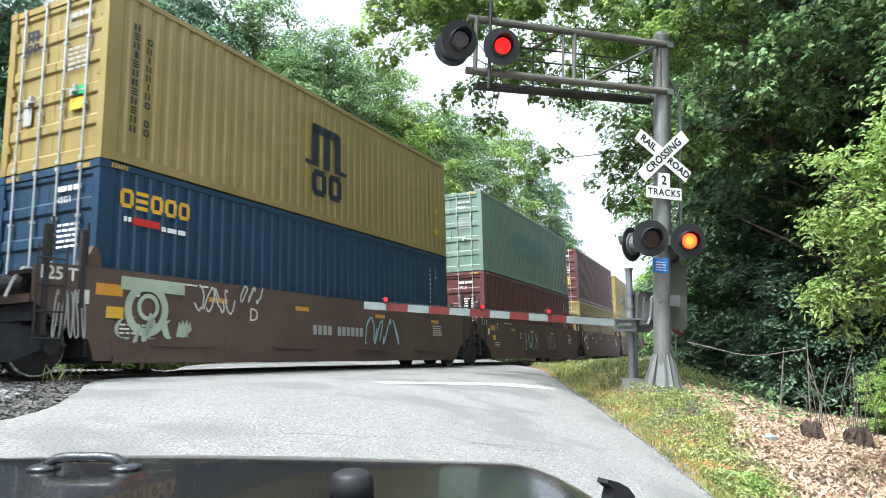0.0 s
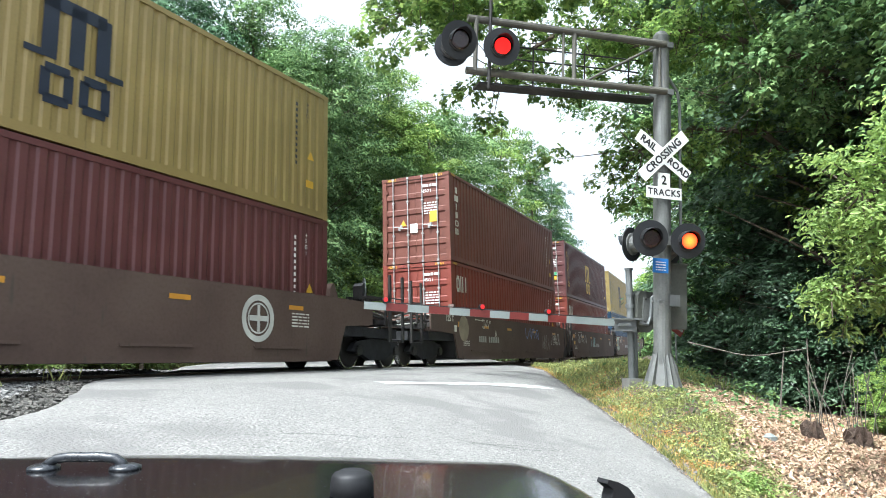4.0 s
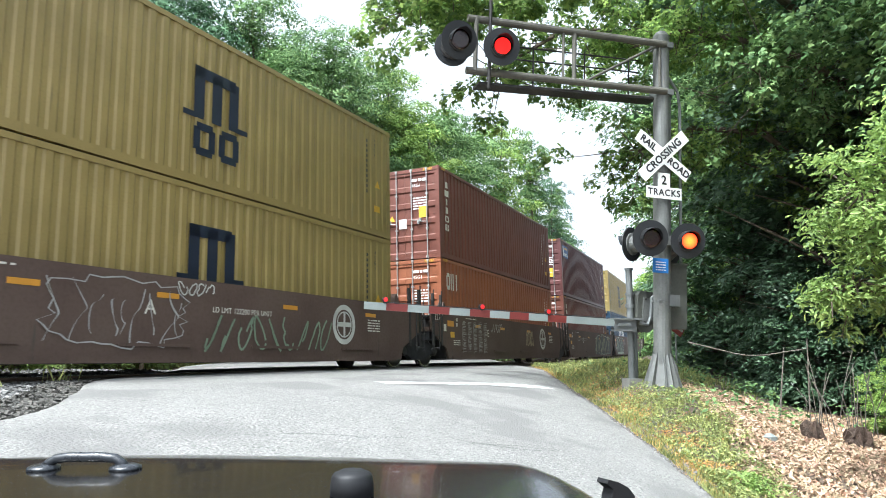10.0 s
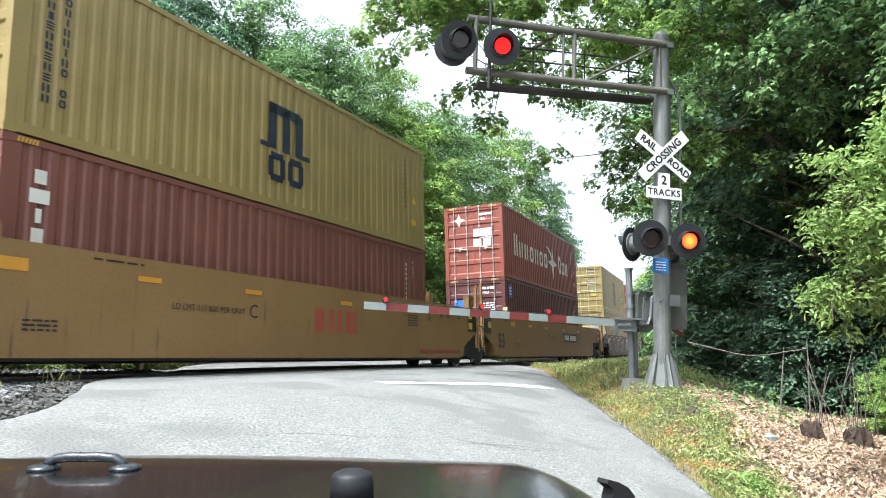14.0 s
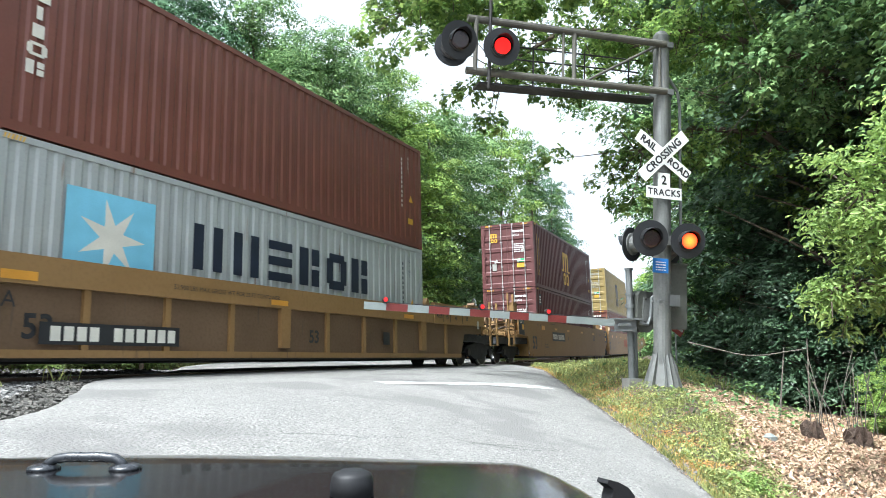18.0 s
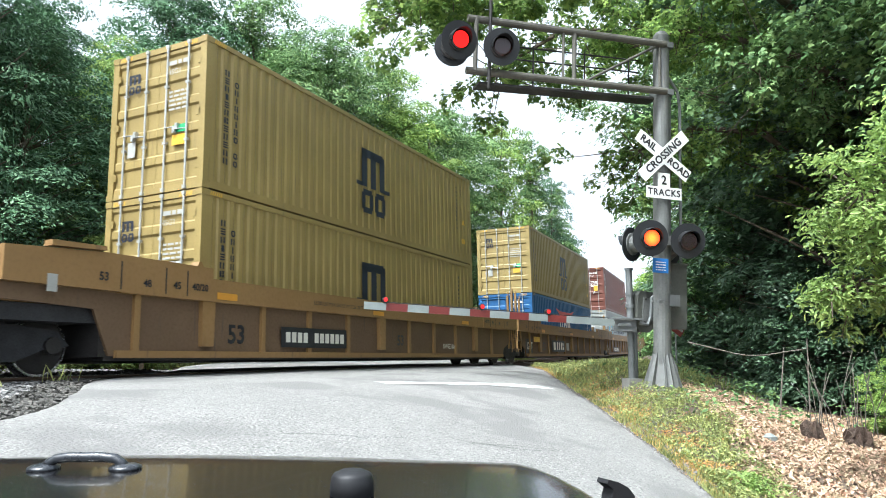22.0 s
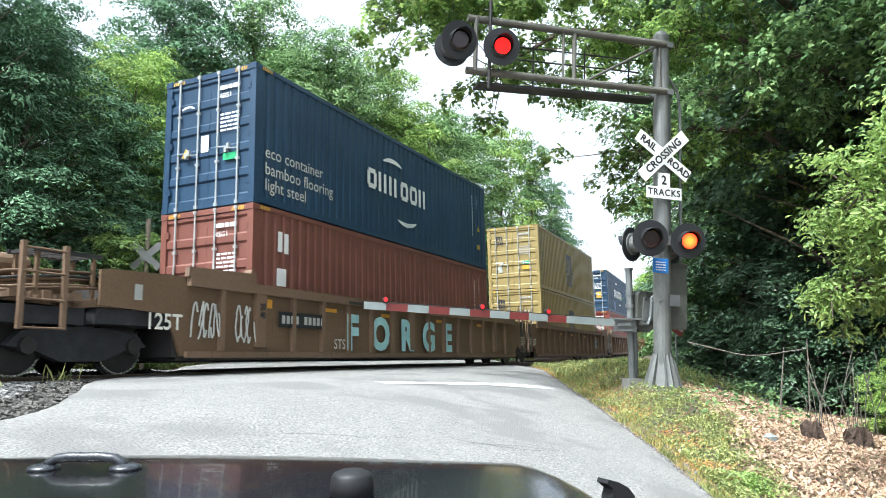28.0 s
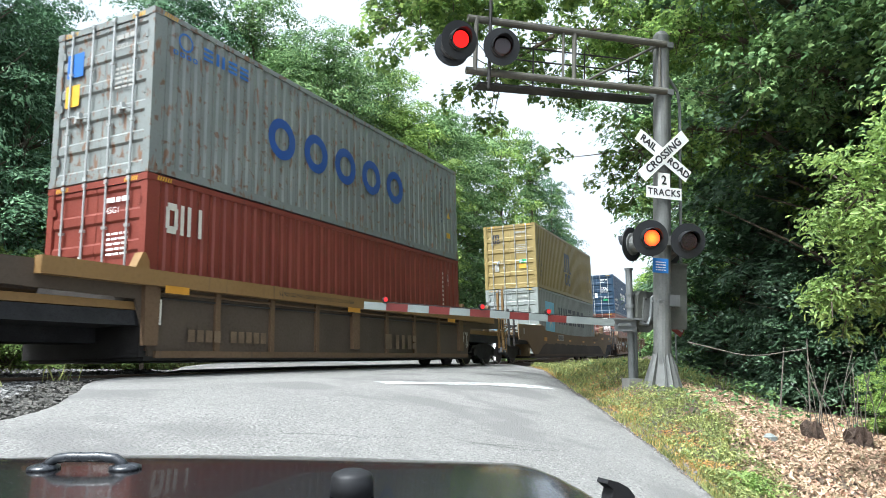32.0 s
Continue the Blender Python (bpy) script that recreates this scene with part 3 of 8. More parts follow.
def wave_box(paint, label, style):
    if style == "big":
        s = [("emblem", marks("cnn", 0.6, 0.58, 0.17), M_WHITE, 3.45, 1.2), ("emblem", marks("con", 0.58, 0.58, 0.15), M_WHITE, 5.85, 1.2),
             ("emblem", swoosh(0.8, 55, 130, 0.1), M_WHITE, 4.95, 1.85), ("emblem", swoosh(0.8, 235, 315, 0.1), M_WHITE, 6.5, 1.15)]
        if "grey patch" in label:
            s.append(("sticker", plate(0.8, 0.66), mat("faded_blue_patch", (0.10, 0.15, 0.25), 0.6), 2.97, 0.2))
    elif style == "eco":
        s = [("lettering", words("eco container", 0.36, "LEFT"), M_CREAM, 0.33, 1.1), ("lettering", words("bamboo flooring", 0.36, "LEFT"), M_CREAM, 0.33, 0.75),
             ("lettering", words("light steel", 0.36, "LEFT"), M_CREAM, 0.33, 0.42),
             ("emblem", marks("cnn", 0.45, 0.52, 0.1), M_WHITE, 4.27, 1.25), ("emblem", marks("con", 0.44, 0.52, 0.1), M_WHITE, 6.0, 1.25),
             ("emblem", swoosh(0.85, 55, 130, 0.1), M_WHITE, 5.6, 1.75), ("emblem", swoosh(0.85, 235, 315, 0.1), M_WHITE, 6.3, 1.05)]
    else:
        s = [("emblem", marks("cnn", 0.44, 0.55, 0.09), M_WHITE, 4.33, 1.2), ("emblem", marks("con", 0.44, 0.55, 0.09), M_WHITE, 6.1, 1.2), ("emblem", swoosh(0.95, 45, 125, 0.13), M_WHITE, 5.6, 1.8)]
    d = [("emblem", swoosh(0.2, 30, 150, 0.03), M_WHITE, 0.6, CH - 0.75), ("warning_triangle", kept("warning_triangle", triangle), M_YELLOWP, 0.62, 1.15),
         ("sticker", plate(0.2, 0.35), M_WHITE, 0.2, 1.2), ("sticker", plate(0.34, 0.42) if style == "big" else plate(0.34, 0.15), M_YELLOWP if style == "big" else M_GREENP, -0.4, 0.95)]
    return container(paint, label, s, d)


def star_box(paint, label):
    s = [("emblem", plate(1.6, 1.37), M_LIGHTBLUE, 1.17, 1.0), ("emblem", star(0.62), M_CREAM, 1.97, 1.68),
         ("emblem", marks("nneksk", 0.78, 0.81, 0.21), M_INK, 3.62, 1.41)]
    return container(paint, label, s, [("emblem", plate(0.5, 0.45), M_LIGHTBLUE, 0.85, 0.9), ("emblem", star(0.2), M_WHITE, 0.6, 1.12)])


def build_boxes():
    """(train offset, lower container, upper container); the offset is that of the door end."""
    tri_lab = "brown-red steel container with white vertical letter marks"
    rows = []

    def add(off, low, top, low_h=CH):
        rows.append((off, low, top, low_h))

    g_lab = "mustard yellow corrugated container with dark blue emblem, stacked on top"
    g_low = "mustard yellow corrugated container with dark blue emblem, in the well"
    cai_lab = "bright red steel container with cream block marks, in the well"
    add(92.5, cai("brick", "dull red steel container in the well of a distant car"), triton("maroon", "maroon container on a distant car"))
    add(73.2, gold_box(g_low), gold_box(g_lab))
    add(54.0, gold_box(g_low), gold_box(g_lab))
    add(38.44, gold_box(g_low), container("maroon", "plain maroon steel container stacked on a yellow one", door=[("sticker", plate(0.4, 0.45), M_YELLOWP, -0.4, 0.9)]))
    add(22.89, container("maroon", "maroon steel container with white door numbers, in the well"),
        container("green", "faded sea-green container with a darker painted-out panel", side=[("lettering", plate(5.2, 0.9), mat("darker_green_patch", (0.075, 0.17, 0.15), 0.6), 3.6, 1.1)]))
    add(7.15, container("navy", "dark blue container with yellow and white marks, in the well",
                        side=[("emblem", marks("oeooo", 0.25, 0.3, 0.045), M_YELLOWP, 0.4, 2.22), ("emblem", marks("bb", 0.06, 0.08, 0.02), M_WHITE, 0.48, 2.0),
                              ("emblem", plate(0.54, 0.12), M_REDP, 0.65, 1.97), ("emblem", lines(1, 0.52, 0.08, 0.1), M_WHITE, 1.22, 1.95)]), gold_box(g_lab))
    add(-8.08, cai("red", cai_lab), gold_box("maroon steel container with dull gold emblem, stacked on top", False))
    add(-23.4, cai("red", cai_lab), triton("brown", tri_lab))
    add(-42.66, container("maroon", "maroon steel container with warning triangle, in the well"), gold_box(g_lab))
    add(-58.46, wave_box("navy", "deep blue container with large white marks low on its side", "low"), gold_box(g_lab))
    add(-73.95, triton("brown", tri_lab), container("maroon", "maroon container with a blue and yellow square emblem",
        side=[("emblem", plate(1.2, 0.62), mat("deep_blue_marking", (0.015, 0.06, 0.22), 0.5), 0.39, 2.0), ("emblem", plate(0.14, 0.48), M_WHITE, 0.48, 2.07), ("emblem", swoosh(0.7, 60, 120, 0.07), M_YELLOWP, 1.1, 2.1),
              ("emblem", marks("eeneon", 0.1, 0.15, 0.025), M_WHITE, 0.75, 2.08)], door=[("sticker", plate(0.4, 0.45), M_YELLOWP, -0.38, 0.95), ("emblem", plate(0.4, 0.25), M_BRIGHTBLUE, 0.9, 2.0)]))
    add(-89.28, cai("rust", "rust orange steel container with cream block marks, in the well"),
        triton("brown", "brown-red container with white vertical marks and dark touched-up patches"))
    add(-104.88, gold_box(g_low), gold_box(g_lab))
    add(-126.69, container("maroon", "dark maroon container with a small blue emblem, in the well", side=[("emblem", plate(0.42, 0.5), M_BRIGHTBLUE, 0.48, 2.15), ("emblem", marks("e", 0.24, 0.3, 0), M_WHITE, 0.56, 2.25)],
                           door=[("emblem", plate(0.42, 0.5), M_BRIGHTBLUE, 0.9, 1.6)]),
        container("orange", "orange-red container with large cream marks and a flag emblem",
                  side=[("emblem", marks("n", 0.5, 0.9, 0), M_CREAM, 1.38, 1.0), ("emblem", marks("nnonoc", 0.54, 0.66, 0.21), M_CREAM, 2.05, 1.0),
                        ("emblem", star(0.8, 4, 0.3), M_CREAM, 7.3, 1.35), ("emblem", swoosh(1.3, 15, 75, 0.1), M_CREAM, 5.9, 1.35), ("emblem", marks("s", 0.48, 0.85, 0), M_CREAM, 8.35, 1.0), ("emblem", marks("on", 0.5, 0.62, 0.16), M_CREAM, 9.0, 1.0)],
                  door=[("emblem", star(0.28, 4, 0.35), M_CREAM, 0.6, CH - 0.55), ("sticker", plate(0.32, 0.3), M_WHITE, 0.0, 1.65), ("sticker", plate(0.32, 0.3), M_WHITE, -0.4, 1.65), ("sticker", plate(0.32, 0.3), M_WHITE, 0.0, 1.25), ("sticker", plate(0.32, 0.3), M_WHITE, -0.4, 1.25)]))
    add(-146.18, triton("brick", "terracotta red steel container with white vertical marks, in the well"), gold_box(g_lab))
    add(-165.36, container("maroon", "maroon container with a small square emblem, in the well", side=[("emblem", plate(0.4, 0.5), M_INK, 0.5, 2.12), ("emblem", marks("e", 0.22, 0.3, 0), M_WHITE, 0.58, 2.22)]),
        gold_box("maroon steel container with dull gold emblem, stacked on top", False))
    add(-189.27, star_box("silver", "pale grey container with light blue star square and dark marks"), triton("brown", tri_lab))
    add(-208.43, container("blue", "bright blue low container with a red wing mark, in the well", height=2.591,
                           side=[("emblem", kept("wing", lambda: Geo().add([(0, 0, 0.62), (1.0, 0, 0.5), (2.9, 0, 0.5), (3.9, 0, 0.62), (2.9, 0, 0.25), (2.2, 0, 0), (1.6, 0, 0), (0.9, 0, 0.25)], [tuple(range(8))])), M_REDP, 3.95, 1.55),
                                 ("emblem", marks("nok", 0.65, 0.75, 0.12), M_WHITE, 4.7, 0.8)]), gold_box(g_lab), 2.591)
    add(-227.96, gold_box(g_low), gold_box(g_lab))
    add(-251.16, cai("red", cai_lab), wave_box("navy", "deep blue container with white marks, arcs and a grey patch", "big"))
    add(-270.61, gold_box(g_low), gold_box(g_lab))
    add(-290.2, container("brick", "red-brown container with two short white marks, in the well", side=[("emblem", plate(0.14, 0.42), M_WHITE, 0.78, 2.02), ("emblem", plate(0.14, 0.42), M_WHITE, 0.98, 2.0), ("emblem", plate(0.3, 0.36), M_WHITE, 0.75, 1.32)], door=[("emblem", marks("nes", 0.16, 0.26, 0.05), M_WHITE, 0.9, 1.3)]),
        wave_box("navy", "deep blue container with three lines of writing and white arcs", "eco"))
    add(-313.49, star_box("ash", "pale grey-green container with light blue star square and dark marks"), gold_box(g_lab))
    add(-335.16, cai("red", cai_lab), container("pale", "rust-streaked pale grey container with large blue letter marks",
        side=[("emblem", ring(0.44, 0.2), M_DEEPBLUE, x, 1.5) for x in (3.42, 4.62, 5.8, 6.98, 8.18)]
        + [("emblem", ring(0.17, 0.035), M_BRIGHTBLUE, 0.7, 2.5), ("emblem", marks("oooo", 0.11, 0.09, 0.04), M_BRIGHTBLUE, 0.42, 2.2), ("emblem", marks("enee", 0.25, 0.24, 0.07), M_BRIGHTBLUE, 1.12, 2.36)],
        door=[("emblem", plate(0.42, 0.45), M_BRIGHTBLUE, 0.95, 2.0), ("sticker", plate(0.36, 0.4), M_YELLOWP, 0.95, 1.45)]))
    add(-354.6, gold_box(g_low), gold_box(g_lab))
    return rows

# ---- the train: well cars ----
FLOOR = 0.36                 # height of the well's floor above the rails


def truck(parent, x):
    """A two-axle truck centred at x."""
    t = part("truck", kept("truck_frame", lambda: Geo().prism([(-1.15, 0.42), (-0.95, 0.62), (-0.35, 0.7), (0.35, 0.7), (0.95, 0.62), (1.15, 0.42), (0.75, 0.36), (0.35, 0.2), (-0.35, 0.2), (-0.75, 0.36)], "y", -1.08, -0.94)
             .prism([(-1.15, 0.42), (-0.95, 0.62), (-0.35, 0.7), (0.35, 0.7), (0.95, 0.62), (1.15, 0.42), (0.75, 0.36), (0.35, 0.2), (-0.35, 0.2), (-0.75, 0.36)], "y", 0.94, 1.08)
             .box(-0.25, 0.25, -1.0, 1.0, 0.4, 0.75)), M_TRUCK, parent, "grimy black cast truck", m=pose(x, 0, 0))
    for ax in (-0.87, 0.87):
        part("axle", kept("axle", lambda: Geo().tube((0, -1.05, 0.42), (0, 1.05, 0.42), 0.08, 10)), M_TRUCK, t, m=pose(ax, 0, 0))
        for y in (-0.76, 0.76):
            part("wheel", kept("wheel", lambda: Geo().spin([(0, 0.06), (0.0, 0.36), (0.15, 0.41), (0.85, 0.42), (0.86, 0.45), (1, 0.45), (1, 0.06)], (0, -0.07, 0.42), (0, 0.07, 0.42), 28)),
                 M_STEEL, t, m=pose(ax, y, 0) if y < 0 else pose(ax, y, 0, rz=180))
        part("wheel_tread", kept("wheel_tread", lambda: Geo().spin([(0, 0.40), (0, 0.4225), (1, 0.4225), (1, 0.40)], (0, -0.815, 0.42), (0, -0.72, 0.42), 28)), M_RAILTOP, t, "bright worn wheel tread", m=pose(ax, 0, 0))
        for y in (-1.09, 1.09):
            part("bearing_cap", kept("bearing_cap", lambda: Geo().tube((0, -0.05, 0.42), (0, 0.05, 0.42), 0.12, 12)), M_STEEL, t, m=pose(ax, y, 0))
    for y in (-1.01, 1.01):
        part("spring_pack", kept("spring_pack", lambda: Geo().tube((-0.12, 0, 0.25), (-0.12, 0, 0.5), 0.07, 8).tube((0.12, 0, 0.25), (0.12, 0, 0.5), 0.07, 8)), M_STEEL, t, m=pose(0, y, 0))
    return t


def scrawl(seed, w, h, strokes, r=0.02):
    """Loose sprayed lines, as a flat mesh in the xz plane."""
    def make():
        rnd, g = random.Random(seed), Geo()
        for k in range(strokes):
            cx, a0 = w * (k + 0.5) / strokes, rnd.uniform(0, 6)
            pts = []
            turn = rnd.choice((-1, 1)) * rnd.uniform(0.25, 0.5)
            for i in range(13):
                a = a0 + turn * i
                q = rnd.uniform(0.25, 0.5) if i % 4 == 0 else 0.42
                pts.append((cx + math.cos(a) * q * w / strokes * 1.15, h / 2 + math.sin(a * 1.25 + k) * q * h))
            for (x0, z0), (x1, z1) in zip(pts, pts[1:]):
                n = Vector((-(z1 - z0), x1 - x0))
                n = n.normalized() * r if n.length > 1e-6 else Vector((r, 0))
                g.add([(x0 - n.x, 0, z0 - n.y), (x1 - n.x, 0, z1 - n.y), (x1 + n.x, 0, z1 + n.y), (x0 + n.x, 0, z0 + n.y)], [(0, 1, 2, 3)])
        return g
    return kept(("scrawl", seed, w, h, strokes, r), make)


def coupler_bar():
    return Geo().box(-0.75, 0.3, -0.12, 0.12, 0.75, 0.98).box(-0.95, -0.6, -0.2, 0.2, 0.72, 1.0)


STYLES = {  # paint, top of the side, post spacing (0: smooth), depth of the top chord, half the well's length
    "brown": dict(paint="brown", top=1.55, posts=0, chord=0.0, half=6.2), "smooth": dict(paint="yellow", top=1.77, posts=0, chord=0.0, half=8.07),
    "ribbed": dict(paint="yellow", top=1.57, posts=1.46, chord=0.38, half=8.07), "old": dict(paint="ochre", top=1.58, posts=1.01, chord=0.16, half=8.07),
    "tan": dict(paint="tan", top=1.29, posts=0, chord=0.0, half=8.2),
    "late": dict(paint="yellow", top=1.58, posts=1.46, chord=0.23, half=6.14)}


def loop_outline(e0, w0, w1, e1, top, arch, low):
    """The outline of a side: ends e0 and e1, well from w0 to w1, with the sill cut up over the trucks."""
    return [(e0, arch), (e0, top - 0.06), (e0 + 0.15, top - 0.03), (w0 + 0.3, top), (w1 - 0.3, top), (e1 - 0.15, top - 0.03), (e1, top - 0.06), (e1, arch),
            (w1 + (0.55 if e1 - w1 < 1.35 else 0.28), arch - (0.3 if e1 - w1 < 1.35 else 0.06)), (w1 + 0.1, (arch + low) / 2 - 0.1), (w1 - 0.02, low), (w0 + 0.02, low), (w0 - 0.1, (arch + low) / 2 - 0.1),
            (w0 - (0.55 if w0 - e0 < 1.35 else 0.28), arch - (0.3 if w0 - e0 < 1.35 else 0.06))]


OVERHANG = {"brown": (1.95, 1.4), "smooth": (1.5, 1.55), "ribbed": (1.7, 1.6), "old": (1.55, 1.5), "tan": (1.7, 1.7), "late": (1.7, 1.7)}     # of the side past the well, rear and front
POST_TOP = {"brown": 2.28, "smooth": 2.6, "ribbed": 2.07, "old": 1.78, "tan": 2.0, "late": 2.05}


def u_frame(w, lo, hi, rungs):
    """Two square posts with rungs between them, open at the top."""
    g = Geo().box(-0.035, 0.035, -0.03, 0.03, lo, hi).box(w - 0.035, w + 0.035, -0.03, 0.03, lo, hi)
    for z in rungs:
        g.tube((0, -0.02, z), (w, -0.02, z), 0.017, 6)
    return g


def open_deck(ob, sgn, se, ee, p, style, top):
    """The deck over a truck between the end of the side (se) and the coupling (ee): sill, cross-bearers, pipes, gratings, steps."""
    lo, hi = min(se, ee), max(se, ee)
    n, dark = hi - lo, CAR["grimy"] if style != "brown" else M_STEEL
    part("deck_sill", Geo().prism([(se, 1.0), (se, top - 0.12), (se + sgn * 0.5 * n, top - 0.2), (ee, 1.26), (ee, 1.06)], "y", -0.86, 0.86), p, ob)
    # dark box added over the truck in place of the shade there
    part("underframe", Geo().box(lo + 0.05, hi - 0.05, -1.2, 1.2, 0.72, 0.96).box(lo, hi, -0.4, 0.4, 0.5, 0.74), M_TRUCK, ob, "grimy black underframe box standing in for shade over the truck")
    for k in range(3):
        part("cross_bearer", kept("cross_bearer", lambda: Geo().box(-0.06, 0.06, -1.36, 1.36, -0.06, 0.06)), p if style != "brown" else M_STEEL, ob, m=pose(se + sgn * n * (0.18 + 0.3 * k), 0, 1.1))
    for k, (y, z, r) in enumerate(((-1.0, 1.34, 0.036), (-1.12, 1.24, 0.028), (-1.22, 1.36, 0.022), (-0.94, 1.46, 0.03), (-1.3, 1.2, 0.018))):
        part("brake_rod", hose([(se - sgn * 0.3, y, z + 0.06), (se + sgn * 0.3 * n, y - 0.01, z + 0.03), (se + sgn * 0.62 * n, y + 0.03, z - 0.02), (se + sgn * 0.95 * n, y + 0.14 * (k % 2), z - 0.1)], r, 7), (mat("dull_pipe_grey", (0.11, 0.1, 0.09), 0.55, 0.2, var=0.2), M_STEEL, CAR["brown"])[k % 3] if style == "brown" else (dark, p, M_STEEL)[k % 3], ob, smooth=True)
    gx0, gx1 = (se - sgn * 0.1, se + sgn * 0.62 * n)
    g0, g1 = min(gx0, gx1), max(gx0, gx1)
    zt = top + 0.1
    grate = part("walkway_grating", Geo().box(g0, g1, -1.34, -1.31, zt, zt + 0.06).box(g0, g1, -0.8, -0.77, zt, zt + 0.06), M_STEEL, ob, "open steel walkway grating")
    for i in range(int((g1 - g0) / 0.11)):
        part("grating_bar", kept("deck_grating_bar", lambda: Geo().box(0, 0.022, -1.31, -0.8, 0.0, 0.045)), M_STEEL, grate, m=pose(g0 + 0.04 + i * 0.11, 0, zt + 0.005))
    for x in (g0 + 0.1, g1 - 0.1):
        part("grating_leg", kept(("grating_leg", style), lambda: Geo().box(-0.025, 0.025, -1.3, -1.25, 1.1, zt).box(-0.025, 0.025, -0.85, -0.8, 1.1, zt)), dark, ob, m=pose(x, 0, 0))
    px = se + sgn * (0.55 if sgn < 0 else 0.85)
    ph = POST_TOP[style]
    part("step_frame", kept(("step_frame", style), lambda: u_frame(0.62, 0.62, ph, (0.64, 1.02, 1.38, 1.7))), M_STEEL if style in ("brown", "tan") else p, ob, m=pose(px if sgn > 0 else px - 0.62, -1.42, 0))
    if style == "smooth":
        for k in (0.0, 0.62):
            part("post_brace", kept("post_brace", lambda: Geo().prism([(-0.02, 1.5), (-0.22, 1.5), (-0.03, 1.95)], "y", -0.02, 0.02)), p, ob, m=pose((px if sgn > 0 else px - 0.62) + k, -1.40, 0))
    part("air_reservoir", kept("air_reservoir", lambda: Geo().spin([(0, 0.1), (0.06, 0.17), (0.94, 0.17), (1, 0.1)], (-0.4, 0, 0), (0.4, 0, 0), 14)), CAR["brown"] if style == "brown" else dark, ob, m=pose(se + sgn * 0.55 * n, -0.45, 1.58), smooth=True)
    part("brake_hose", hose([(ee - sgn * 0.35, -0.7, 1.12), (ee - sgn * 0.1, -0.72, 1.08), (ee + sgn * 0.12, -0.66, 0.9), (ee + sgn * 0.25, -0.55, 0.62), (ee + sgn * 0.42, -0.45, 0.55)], 0.03, 8), M_RUBBER, ob, "black rubber brake hose", smooth=True)
    part("uncoupling_lever", hose([(ee - sgn * 0.3, -1.36, 1.16), (ee - sgn * 0.06, -1.36, 1.16), (ee, -1.2, 1.14), (ee + sgn * 0.02, -0.3, 1.1), (ee + sgn * 0.1, -0.1, 1.0)], 0.018, 6), p if style != "brown" else M_GREYP, ob, smooth=True)


